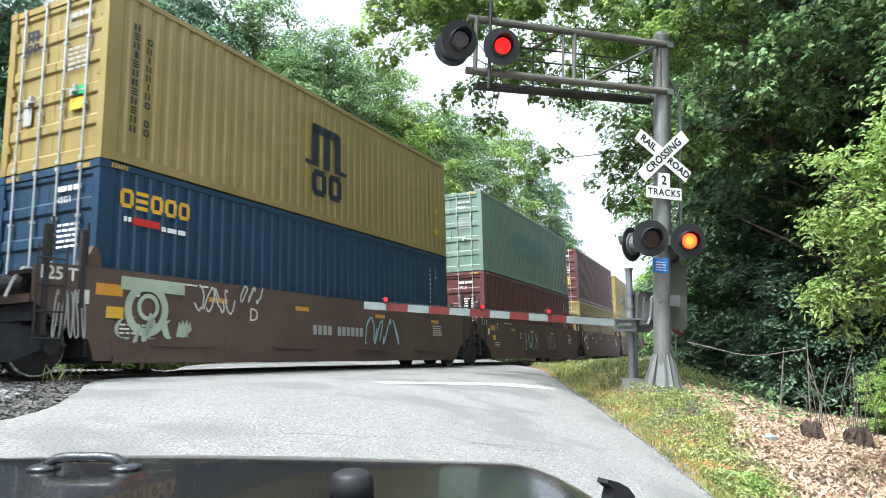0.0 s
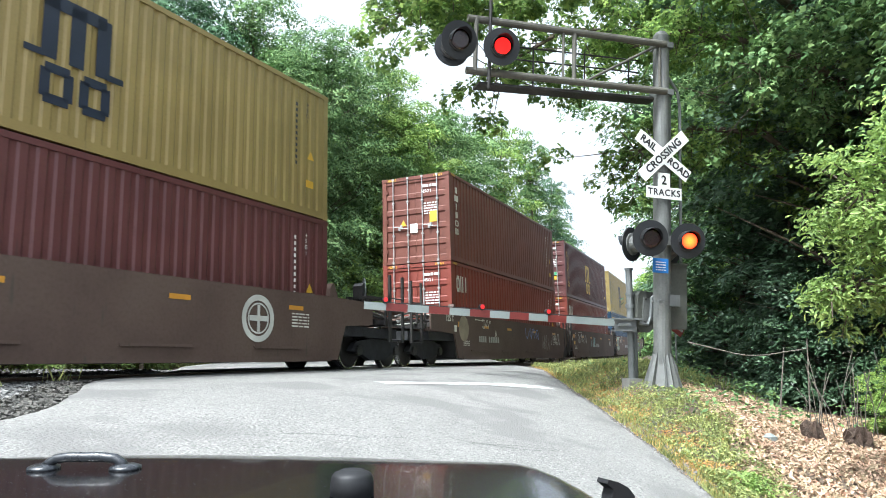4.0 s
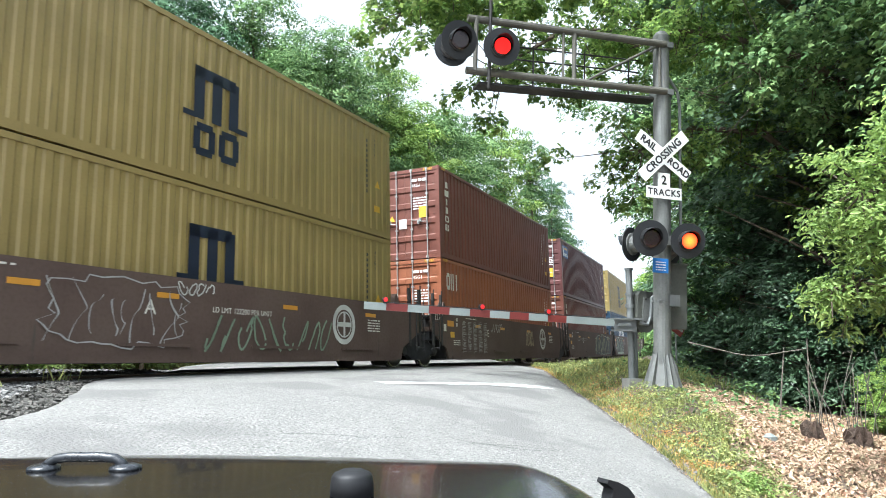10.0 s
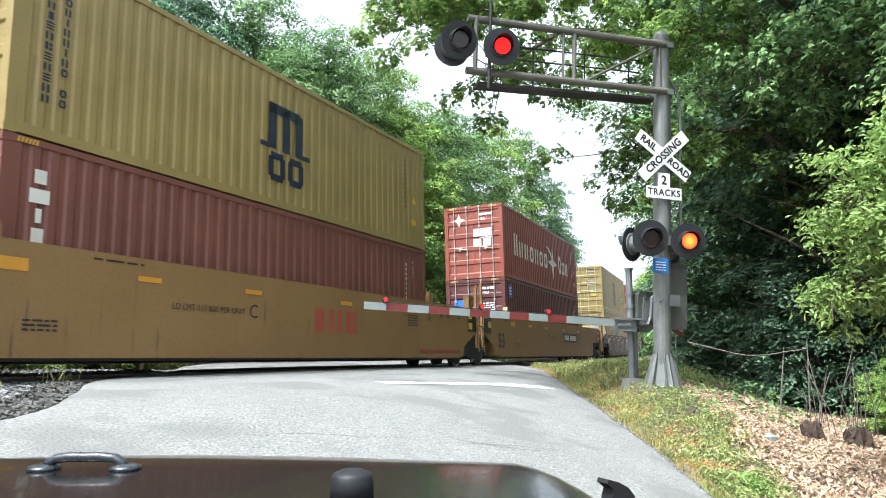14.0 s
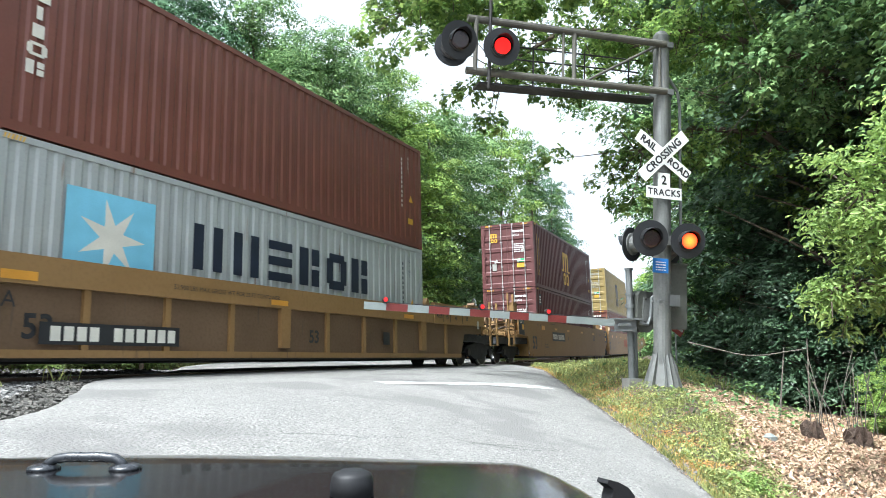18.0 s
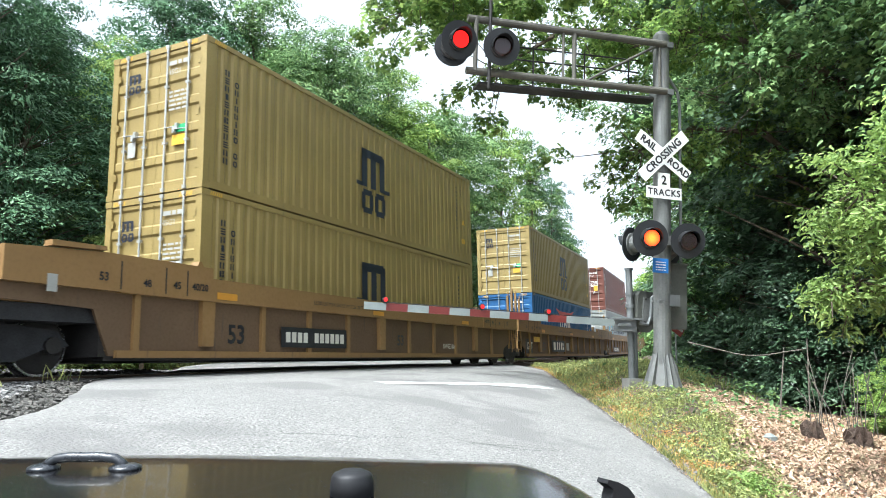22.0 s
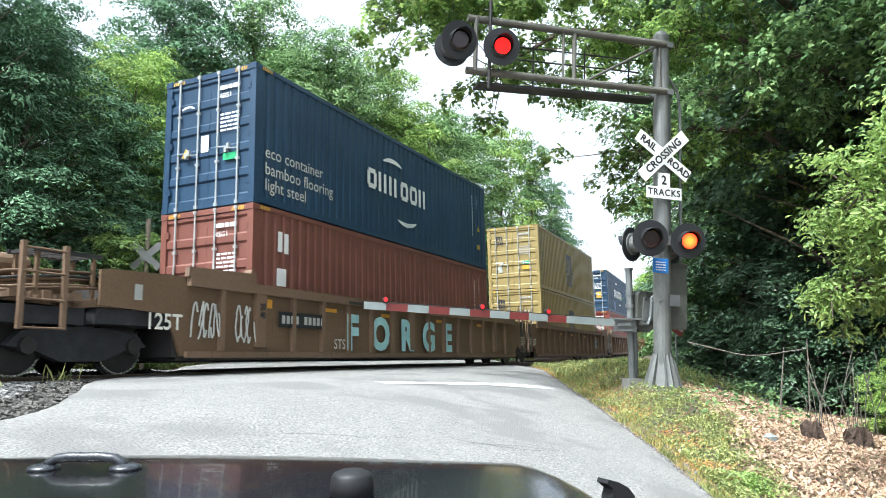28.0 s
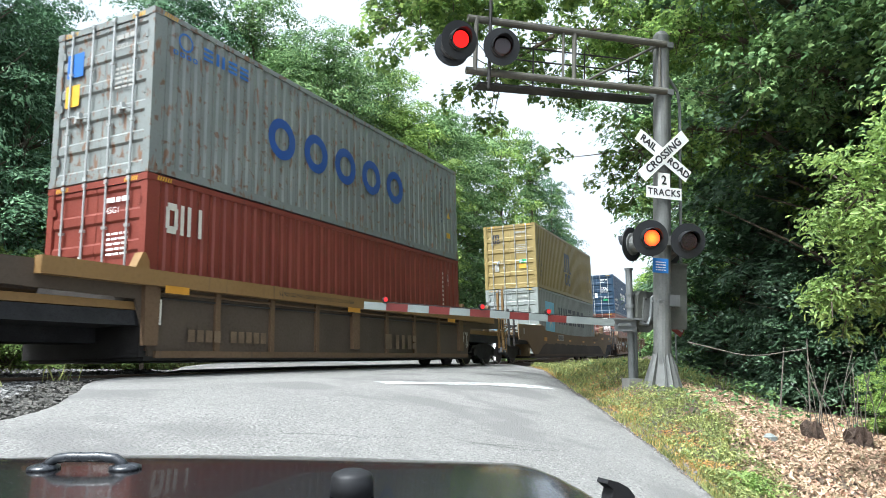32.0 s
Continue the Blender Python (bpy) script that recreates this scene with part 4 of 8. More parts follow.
def well_car(style, rear, front, rear_truck, front_truck, label, marks_on=(), plain_end=False):
    """rear, front: the ends of the unit along x (0 at the container's door end); trucks: their centres, or None where a neighbour carries it."""
    st = STYLES[style]
    p = CAR[st["paint"]]
    lab = label
    ob = tagged(new("well_car"), lab, "freight car", "well cars of the train")
    hw = 1.45
    w0, w1 = CL / 2 - st["half"], CL / 2 + st["half"]
    e0, e1 = max(rear + 0.2, w0 - 3.3), min(front - 0.2, w1 + 3.3)
    top, chord = st["top"], st["chord"]
    low = 0.2 if style == "brown" else 0.27
    own_rear, own_front = rear_truck is not None, front_truck is not None and front_truck < front - 0.8
    s0 = w0 - OVERHANG[style][0] if own_rear and style != "late" else e0
    s1 = w1 + OVERHANG[style][1] if own_front and style != "late" else e1
    key = (style, round(s0, 2), round(s1, 2))
    arch = 1.1 if style == "smooth" else 1.2 if style == "late" else 1.0

    def side():
        g = Geo()
        if style == "tan":
            out = [(s0, 0.9), (s0, 1.5), (-0.02, 1.55), (0.08, 1.36), (4.3, 1.25), (CL - 4.3, 1.25), (CL - 0.08, 1.36), (CL + 0.02, 1.55), (s1, 1.52), (s1, 0.92), (w1 + 0.55, 0.89), (w1 - 0.5, low), (w0 + 0.5, low), (w0 - 0.55, 0.87)]
            return g.prism(out, "y", 0, 0.05)
        return g.prism(loop_outline(s0, w0, w1, s1, top, arch, low), "y", 0, 0.05)
    for sgn in (-1, 1):
        turn = pose(0, -hw, 0) if sgn < 0 else pose(CL, hw, 0, rz=180) if abs((s0 + s1) / 2 - CL / 2) < 0.01 else pose(0, hw - 0.05, 0)
        # late and old panels: recess shade painted in as a darker, dirtier colour
        s = part("side_sill", kept(("side_sill", key), side), CAR["sooty_shade"] if style == "late" else CAR["grimy"] if style in ("ribbed", "old") else p, ob, m=turn)
        q = CAR["grimy"] if style == "late" else CAR["sooty_shade"] if style == "tan" else p
        if sgn > 0:
            continue
        if chord:
            part("top_chord", kept(("top_chord", style), lambda: Geo().box(-1.98 if style == "late" else w0 + 0.1, CL + 1.98 if style == "late" else w1 - 0.1, -0.16 if style == "late" else -0.10, 0, top - chord, top + 0.015)), p, s)
            part("bottom_chord", kept(("bottom_chord", style), lambda: Geo().box(w0 + 0.1, w1 - 0.1, -0.06, 0, low - 0.03, low + 0.08)), q, s)
            x = -0.07 - st["posts"] * int((-0.07 - w0) / st["posts"])
            while x < w1 - 0.1:
                wide = abs((x + 0.07) / 5.98 - round((x + 0.07) / 5.98)) < 0.06
                if wide:
                    part("stake_pocket", kept(("stake_pocket", style), lambda: Geo().prism([(-0.15, top - chord), (0.15, top - chord), (0.13, low + 0.16), (-0.13, low + 0.16)], "y", -0.09, 0)), q, s, m=pose(x, 0, 0))
                else:
                    part("post", kept(("side_post", style), lambda: Geo().box(-0.055, 0.055, -0.085 if style == "old" else -0.06, 0, low + 0.08, top - chord)), q, s, m=pose(x, 0, 0))
                x += st["posts"]
            if style == "late":
                part("side_pipe", Geo().tube((w0 + 0.2, -0.03, top - chord - 0.08), (w1 - 0.2, -0.03, top - chord - 0.08), 0.025, 6), CAR["grimy"], s)
                part("side_pipe", Geo().tube((w0 + 0.2, -0.03, top - chord - 0.17), (w1 - 0.2, -0.03, top - chord - 0.17), 0.018, 6), M_STEEL, s)
            if style == "ribbed":
                part("raised_chord", Geo().prism([(s0, top - chord + 0.03), (-0.02, top - chord), (-0.02, 1.76), (-2.15, 1.76), (s0, 1.68)], "y", -0.115, 0), p, s)
                part("raised_chord", Geo().prism([(CL + 0.02, top - chord), (s1, top - chord + 0.03), (s1, 1.68), (CL + 2.15, 1.76), (CL + 0.02, 1.76)], "y", -0.115, 0), p, s)
                for xa in (-3.05, CL + 2.2):
                    part("lip", Geo().prism([(xa, 1.74), (xa + 0.85, 1.78), (xa + 0.85, 1.84), (xa, 1.82)], "y", -0.15, 0.02), p, s)
                for x in (-1.9, -1.05, -0.6, CL + 0.6, CL + 1.05, CL + 1.9):
                    part("joint", kept("chord_joint", lambda: Geo().box(-0.012, 0.012, -0.119, 0, 1.24, 1.66)), M_STEEL, s, m=pose(x, 0, 0))
            elif style == "old":
                for xa, xb in ((w0 + 0.05, -0.32), (12.5, w1 - 0.05)):
                    part("lip", Geo().prism([(xa, top), (xb, top), (xb - 0.02, top + 0.2), (xa + 0.02, top + 0.16)], "y", -0.09, 0), p, s)
        else:
            part("bottom_chord", kept(("bottom_chord", style), lambda: Geo().box(w0 + 0.3, w1 - 0.3, -0.03, 0, low - 0.03, low + 0.07)), q, s)
            if style == "brown":
                for i in range(4):
                    part("sill_strip", kept("sill_strip", lambda: Geo().box(0, 1.4, -0.035, 0, 0, 0.045)), p, s, m=pose(0.9 + i * 2.9, 0, 0.42))
        spots = ((-0.13, 0.46, 0.17, top - 0.4), (2.1, 0.45, 0.085, top - 0.36), (4.5, 0.45, 0.085, top - 0.36), (7.6, 0.45, 0.085, top - 0.36), (10.6, 0.45, 0.085, top - 0.36)) if style not in ("ribbed", "late") else ((0.1, 0.5, 0.12, top - 0.33), (5.3, 0.5, 0.1, top - 0.33), (10.5, 0.5, 0.1, top - 0.33))
        for x, w, h, z in spots:
            yy = -0.165 if style == "late" else -0.104 if style == "ribbed" else -0.004
            part("reflector", kept(("reflector", w, h), lambda: Geo().box(0, w, -0.003, 0, 0, h)), M_ORANGEP, s, m=pose(x, yy, z))
    part("well_floor", kept(("well_floor", style), lambda: Geo().box(w0, w1, -1.36, 1.36, 0.2, FLOOR - 0.01)), M_STEEL, ob)
    for sgn, ee, xw in ((-1, e0, w0), (1, e1, w1)):
        lo, hi = min(ee, xw), max(ee, xw)
        long_end = hi - lo > 2
        se = s0 if sgn < 0 else s1
        if abs(se - ee) > 0.3:            # a coupled end: the side stops short and the deck lies open
            part("end_platform", Geo().box(min(se, xw), max(se, xw), -1.36, 1.36, 0.98, 1.1), p, ob)
            open_deck(ob, sgn, se, ee, p, style, top)
            lo, hi, ee = min(se, xw), max(se, xw), se
        else:
            part("end_platform", Geo().box(lo, hi, -1.36, 1.36, 0.98, 1.1), p, ob)
        # added black box: fills the arch so that it looks shaded
        part("underframe", Geo().box(lo + 0.05, hi - 0.05, -1.34, 1.34, 0.74, 0.97).box(lo, hi, -0.4, 0.4, 0.5, 0.74), M_TRUCK, ob, "grimy black underframe box standing in for shade over the truck")
        part("end_bulkhead", kept(("end_bulkhead", style), lambda: Geo().box(-0.05, 0.05, -1.38, 1.38, 0.26, top - 0.1)), p if style in ("smooth", "tan") else M_STEEL, ob, m=pose(xw + sgn * 0.06, 0, 0))
        for y in (-1.24, 1.24):
            part("container_guide", kept("container_guide", lambda: Geo().prism([(-0.22, 0), (0.1, 0), (0.08, 0.22), (0.0, 0.34), (-0.05, 0.34)], "y", -0.09, 0.09).box(-0.2, 0.06, -0.12, 0.12, -0.03, 0.02)), p, ob, m=pose((-0.06 if sgn < 0 else CL + 0.06), y, top - 0.02, rz=0 if sgn < 0 else 180))
        gx = (lo + hi) / 2
        gl = max(0.4, (hi - lo) / 2 - 0.1)
        grate = part("walkway_grating", Geo().box(gx - gl, gx + gl, -1.3, -0.75, top - 0.16, top - 0.14), M_STEEL, ob)
        for i in range(int(gl * 2 / 0.14)):
            part("grating_bar", kept("grating_bar", lambda: Geo().box(0, 0.035, -1.3, -0.75, 0, 0.035)), M_STEEL, grate, m=pose(gx - gl + i * 0.14, 0, top - 0.14))
        open_end = own_rear if sgn < 0 else own_front
        if style != "late" and open_end:
            if style == "smooth":
                part("black_panel", kept("tall_black_panel", lambda: Geo().box(-0.36, 0.36, -0.004, 0, 0, 0.72)), M_BLACKP, ob, m=pose(ee - sgn * 0.38, -hw - 0.001, top - 0.68))
                for z in (0.12, 0.42) if sgn > 0 else (0.2,):
                    part("yellow_square", kept("yellow_square", lambda: Geo().box(-0.14, 0.14, -0.003, 0, 0, 0.2)), M_YELLOWP, ob, m=pose(ee - sgn * (0.55 if sgn < 0 else 0.22), -hw - 0.006, top - 0.68 + z))
                part("lift_frame", kept("lift_frame", lambda: Geo().box(-0.18, -0.1, -0.1, 0.1, 0, 0.62).box(0.1, 0.18, -0.1, 0.1, 0, 0.62).box(-0.18, 0.18, -0.1, 0.1, 0.5, 0.62)), p, ob, m=pose(ee - sgn * 0.12, -1.22, top - 0.06))
            elif style in ("old", "tan", "ribbed"):
                part("sticker", kept("small_notice", lambda: Geo().box(0, 0.15, -0.003, 0, 0, 0.24)), M_GREYP, ob, m=pose(ee - sgn * 0.6, -hw - (0.12 if style == "ribbed" else 0.004), 1.12))
            continue
        part("brake_pipe", kept(("brake_pipe", sgn), lambda: Geo().path([(-0.9, -0.9, 0), (-0.45, -0.95, 0.14), (0.05, -0.85, 0.12), (0.35, -0.6, -0.1), (0.5, -0.5, -0.35)], 0.024)), M_GREYP if style == "brown" else M_STEEL, ob,
             m=pose(ee - sgn * 0.35, 0, 1.4) @ Matrix.Rotation(0 if sgn > 0 else math.pi, 4, "Z") @ (Matrix.Identity(4) if sgn > 0 else Matrix.Translation((0, 1.6, 0))))
        part("air_reservoir", kept("air_reservoir", lambda: Geo().spin([(0, 0.1), (0.06, 0.17), (0.94, 0.17), (1, 0.1)], (-0.4, 0, 0), (0.4, 0, 0), 14)), M_TRUCK, ob, m=pose(gx, -0.35, 1.32, rz=90 if not long_end else 0))
        iron = p if style != "brown" else M_STEEL
        if style == "smooth" and sgn < 0:
            part("lift_frame", kept("lift_frame", lambda: Geo().box(-0.18, -0.1, -0.1, 0.1, 0, 0.62).box(0.1, 0.18, -0.1, 0.1, 0, 0.62).box(-0.18, 0.18, -0.1, 0.1, 0.5, 0.62)), p, ob, m=pose(ee - 0.1, -1.0, top - 0.1))
            part("yellow_hose", hose([(ee + 0.05, -1.46, 1.42), (ee - 0.12, -1.42, 1.3), (ee - 0.3, -1.3, 1.42), (ee - 0.6, -1.2, 1.5), (ee - 0.95, -1.2, 1.42)], 0.026, 8), p, ob, smooth=True)
        else:
            for q, zt in ((0.1, 2.65), (0.55, 2.45)) if style in ("smooth", "ribbed", "late") else ((0.15, 2.05), (0.7, 2.05)):
                part("grab_post", kept(("grab_post", zt), lambda: Geo().box(-0.04, 0.04, -0.035, 0.035, 0.55, zt).box(0.06, 0.085, -0.015, 0.015, zt - 0.5, zt + 0.12)), iron, ob, m=pose(ee - sgn * q + (0.4 if style == "smooth" else 0), -1.44, 0.0))
            part("ladder", kept("ladder", lambda: Geo().tube((0, 0, 0.42), (0, 0, 1.75), 0.016, 6).tube((0.42, 0, 0.42), (0.42, 0, 1.75), 0.016, 6)), iron, ob, m=pose(ee - 0.42 + (0.3 if style == "smooth" else 0) if sgn > 0 else ee, -1.50, 0))
            for k in range(4):
                part("rung", kept("rung", lambda: Geo().tube((0, 0, 0), (0.42, 0, 0), 0.014, 6)), iron, ob, m=pose(ee - 0.42 + (0.3 if style == "smooth" else 0) if sgn > 0 else ee, -1.50, 0.5 + 0.36 * k))
        if style == "smooth":
            part("black_panel", kept("black_panel", lambda: Geo().box(-0.42, 0.42, -0.004, 0, 0, 0.68)), M_BLACKP, ob, m=pose(ee - sgn * 0.43, -hw - 0.001, top - 0.74))
            for z in (0.08, 0.4) if sgn > 0 else (0.2,):
                part("yellow_square", kept("yellow_square", lambda: Geo().box(-0.14, 0.14, -0.003, 0, 0, 0.2)), M_YELLOWP, ob, m=pose(ee - sgn * (0.7 if sgn < 0 else 0.66), -hw - 0.006, top - 0.74 + z))
        elif style == "old":
            part("black_panel", kept("old_black_panel", lambda: Geo().box(-0.36, 0.36, -0.004, 0, 0, 1.1)), M_BLACKP, ob, m=pose(ee - sgn * 0.4, -hw - 0.012, top - 1.16))
            part("lettering", lines(5, 0.42, 0.03, 0.07), M_CREAM, ob, m=pose(ee - sgn * 0.4 - 0.21, -hw - 0.018, top - 0.62))
    for x in (rear_truck, front_truck):
        if x is not None:
            truck(ob, x)
    if rear_truck is not None and rear_truck > rear + 0.8:
        part("coupler", kept("coupler", coupler_bar), M_TRUCK, ob, m=pose(rear, 0, 0))
    if own_front:
        dark_stand = M_STEEL if style == "brown" else CAR["grimy"]
        part("coupler", kept("coupler", coupler_bar), M_TRUCK, ob, m=pose(front, 0, 0, rz=180))
        part("brake_wheel", kept("brake_wheel", lambda: Geo().path([(0, math.cos(i * math.pi / 8) * 0.28, math.sin(i * math.pi / 8) * 0.28) for i in range(17)], 0.018).path([(0, -0.28, 0), (0, 0.28, 0)], 0.014).path([(0, 0, -0.28), (0, 0, 0.28)], 0.014)), M_GALV, ob, m=pose(front - 1.3, -0.9, 1.92, rz=-50))
        part("brake_stand", kept("brake_stand", lambda: Geo().box(-0.05, 0.05, -0.09, 0.09, -0.95, 0.02).prism([(-0.1, -0.28), (0.12, -0.28), (0.12, 0.06), (0.0, 0.14), (-0.1, 0.06)], "y", -0.13, 0.13)), dark_stand, ob, m=pose(front - 1.5, -0.9, 1.92))
    # markings
    dark = M_BLACKP if style not in ("brown", "old") else M_CREAM
    tx = {"brown": (w0 - 0.63, 1.385, 0.25), "smooth": (w0 - 0.68, 1.6, 0.22), "ribbed": (-1.5, 0.65, 0.4), "old": (w0 - 0.35, 0.8, 0.36), "tan": (w0 - 0.6, 1.2, 0.2), "late": None}[style]
    if style == "ribbed" and not plain_end:
        part("black_panel", kept("wide_black_panel", lambda: Geo().box(-0.48, 0.48, -0.004, 0, -0.28, 0.28)), M_BLACKP, ob, m=pose(-1.55, -hw - 0.001, 0.66))
    if tx and not plain_end:
        part("lettering", words("125T" if style in ("ribbed", "old", "tan") else "125 T", tx[2], bold=0.006), M_CREAM, ob, m=pose(s0 + 0.36 if style == "smooth" else tx[0], -hw - 0.008, tx[1]))
    texts = {"brown": (("40\n20", 0.15, 0.57, 1.29),), "smooth": (("53", 0.72, -1.3, 0.78), ("40\n20", 0.16, 11.9, 1.38), ("45", 0.17, 12.68, 1.43), ("48", 0.17, 13.12, 1.43), ("53", 0.17, 13.86, 1.43), ("45", 0.13, -0.35, 1.55), ("48", 0.13, -0.75, 1.55)),
             "ribbed": (("53", 0.46, 0.71, 0.64), ("53", 0.36, 6.8, 0.66), ("40/20", 0.16, -0.32, 1.4), ("45", 0.16, -0.82, 1.39), ("48", 0.16, -1.42, 1.37), ("53", 0.17, -2.2, 1.4), ("40/20", 0.16, CL + 0.32, 1.4), ("45", 0.16, CL + 0.82, 1.39), ("48", 0.16, CL + 1.42, 1.37), ("53", 0.17, CL + 2.2, 1.4)),
             "old": (("20\n40", 0.16, -0.05, 1.1), ("53", 0.42, 12.35, 0.82), ("20\n40", 0.16, 11.6, 1.15)), "tan": (), "late": ()}[style]
    for text, size, x, z in texts:
        yy = -hw - (0.125 if style == "ribbed" and z > 1.2 else 0.066 if style == "ribbed" and x < 0.2 else 0.1 if style == "old" and x < 0 else 0.008)
        part("lettering", words(text, size, bold=size * 0.025), M_BLACKP if style != "brown" else M_CREAM, ob, m=pose(x, yy, z))
    for k, (name, me, material, x, z) in enumerate(marks_on):
        part(name, me, material, ob, m=pose(x, -hw - 0.009 - 0.0028 * k - (0.056 if style in ("ribbed", "old", "late") else 0), z))
    small = M_CREAM if style == "brown" else M_BLACKP
    for rows, w, x, z in ((1, 0.9, 1.3, top - 0.12), (3, 0.5, 0.3, 0.72), (5, 0.55, CL - 1.5, top - 0.45)):
        if style in ("brown", "smooth", "tan"):
            part("lettering", lines(rows, w, 0.028, 0.062), small, ob, m=pose(x, -hw - 0.007, z))
    if style in ("ribbed", "old", "late"):
        if style in ("ribbed", "late"):
            part("lettering", words("52,900 LBS MAX GROSS WT FOR 20 FT CONTAINER", 0.115, "LEFT"), small, ob, m=pose(2.9, -hw - (0.166 if style == "late" else 0.106), top - (0.12 if style == "late" else 0.2)))
        else:
            part("lettering", lines(1, 2.4, 0.06, 0.1), small, ob, m=pose(2.9, -hw - 0.106, top - 0.14))
    return ob


def ring(r, t, n=28):
    def make():
        g = Geo()
        for i in range(n):
            a = 2 * math.pi * i / n
            g.v += [(math.cos(a) * (r - t), 0, math.sin(a) * (r - t)), (math.cos(a) * r, 0, math.sin(a) * r)]
        g.f = [(2 * i, 2 * i + 1, (2 * i + 3) % (2 * n), (2 * i + 2) % (2 * n)) for i in range(n)]
        return g
    return kept(("ring", r, t), make)


def wild(seed, w, h, n, r=0.05):
    """Overlapping sprayed ribbons that swell and taper; no letters in them."""
    def make():
        rnd, g = random.Random(seed), Geo()
        for k in range(n):
            x0 = w * (0.06 + 0.88 * k / max(1, n - 1)) + rnd.uniform(-.12, .12)
            dx, z0, z1 = rnd.uniform(-0.28, 0.28) * w / n * 3, h * rnd.uniform(0.02, 0.2), h * rnd.uniform(0.75, 1.0)
            sway, f, ph, wide = rnd.uniform(0.05, 0.16), rnd.uniform(3, 7), rnd.uniform(0, 6), r * rnd.uniform(0.5, 1.3)
            m = 18
            pts = [(x0 + dx * i / m + sway * math.sin(f * i / m + ph), z0 + (z1 - z0) * i / m + 0.05 * math.sin(9 * i / m + ph)) for i in range(m + 1)]
            o = len(g.v)
            for i, (x, z) in enumerate(pts):
                q = wide * (0.25 + 0.75 * abs(math.sin(math.pi * i / m * 1.5 + ph)))
                g.v += [(x - q, 0, z - q * 0.3), (x + q, 0, z + q * 0.3)]
            g.f += [(o + 2 * i, o + 2 * i + 1, o + 2 * i + 3, o + 2 * i + 2) for i in range(m)]
        return g
    return kept(("wild", seed, w, h, n, r), make)


def outline(seed, w, h, r=0.03):
    """One closed sprayed contour with spikes and bays."""
    def make():
        rnd, g, m = random.Random(seed), Geo(), 44
        pts = []
        for i in range(m):
            a = 2 * math.pi * i / m
            c, s = math.cos(a), math.sin(a)
            q = (abs(c) ** 4 + abs(s) ** 4) ** -0.25 * rnd.uniform(0.8, 1.04)
            pts.append((w / 2 + c * q * w / 2, h / 2 + s * q * h / 2))
        for i in range(m):
            x, z = pts[i]
            v = Vector((x - w / 2, (z - h / 2) * w / h)).normalized() * r
            g.v += [(x - v.x, 0, z - v.y), (x + v.x, 0, z + v.y)]
        g.f = [(2 * i, 2 * i + 1, (2 * i + 3) % (2 * m), (2 * i + 2) % (2 * m)) for i in range(m)]
        return g
    return kept(("outline", seed, w, h, r), make)


def filled(seed, w, h):
    """The flat body of a sprayed piece, with a ragged upper edge and scallops below."""
    def make():
        rnd, g, m = random.Random(seed), Geo(), 60
        for i in range(m + 1):
            t = i / m
            e = min(1, 7 * t, 7 * (1 - t))
            up = h * (0.55 + 0.32 * e + 0.13 * math.sin(t * 23 + seed) + rnd.uniform(-.03, .03))
            g.v += [(w * t + 0.12 * math.sin(seed + 5 * t), 0, h * 0.04 * (1 - e) + 0.02), (w * t, 0, max(up, 0.1))]
        g.f = [(2 * i, 2 * i + 2, 2 * i + 3, 2 * i + 1) for i in range(m)]
        return g
    return kept(("filled", seed, w, h), make)


def soot_band(seed, w, h):
    """Brake dust along the foot of a side, with a soft uneven upper edge."""
    def make():
        g, m = Geo(), 90
        for i in range(m + 1):
            x = w * i / m
            e = smooth(0, 1.6, x) * smooth(w, w - 1.6, x)
            up = h * (0.82 + 0.3 * noise.noise((x * 0.35, seed, 0.0)) + 0.1 * noise.noise((x * 2.5, seed, 3.0)))
            g.v += [(x, 0, 0.0), (x, 0, 0.05 + up * e)]
        g.f = [(2 * i, 2 * i + 2, 2 * i + 3, 2 * i + 1) for i in range(m)]
        return g
    return kept(("soot_band", seed, w, h), make)


def scallops(w, n, r):
    def make():
        g = Geo()
        for k in range(n):
            o, cx, q = len(g.v), w * (k + 0.5) / n, r * (0.75 + 0.35 * math.sin(2.3 * k) ** 2)
            g.v += [(cx + math.cos(math.pi * i / 12) * q, 0, math.sin(math.pi * i / 12) * q * 0.8) for i in range(13)]
            g.f.append(tuple(range(o, o + 13)))
        return g
    return kept(("scallops", w, n, r), make)


def hatched(seed, w, h, n):
    """Upright bars of thin cross strokes, half worn away."""
    def make():
        rnd, g = random.Random(seed), Geo()
        for k in range(n):
            x0, ww = w * k / n, w / n * 0.7
            z = 0.0
            while z < h:
                z += rnd.uniform(0.02, 0.055)
                a, b = rnd.uniform(0, 0.25), rnd.uniform(0.65, 1)
                d = rnd.uniform(0.0, 0.03)
                g.add([(x0 + ww * a, 0, z), (x0 + ww * b, 0, z + d), (x0 + ww * b, 0, z + d + 0.012), (x0 + ww * a, 0, z + 0.014)], [(0, 1, 2, 3)])
            g.add([(x0, 0, 0), (x0 + 0.02, 0, 0), (x0 + 0.02, 0, h), (x0, 0, h)], [(0, 1, 2, 3)])
        return g
    return kept(("hatched", seed, w, h, n), make)


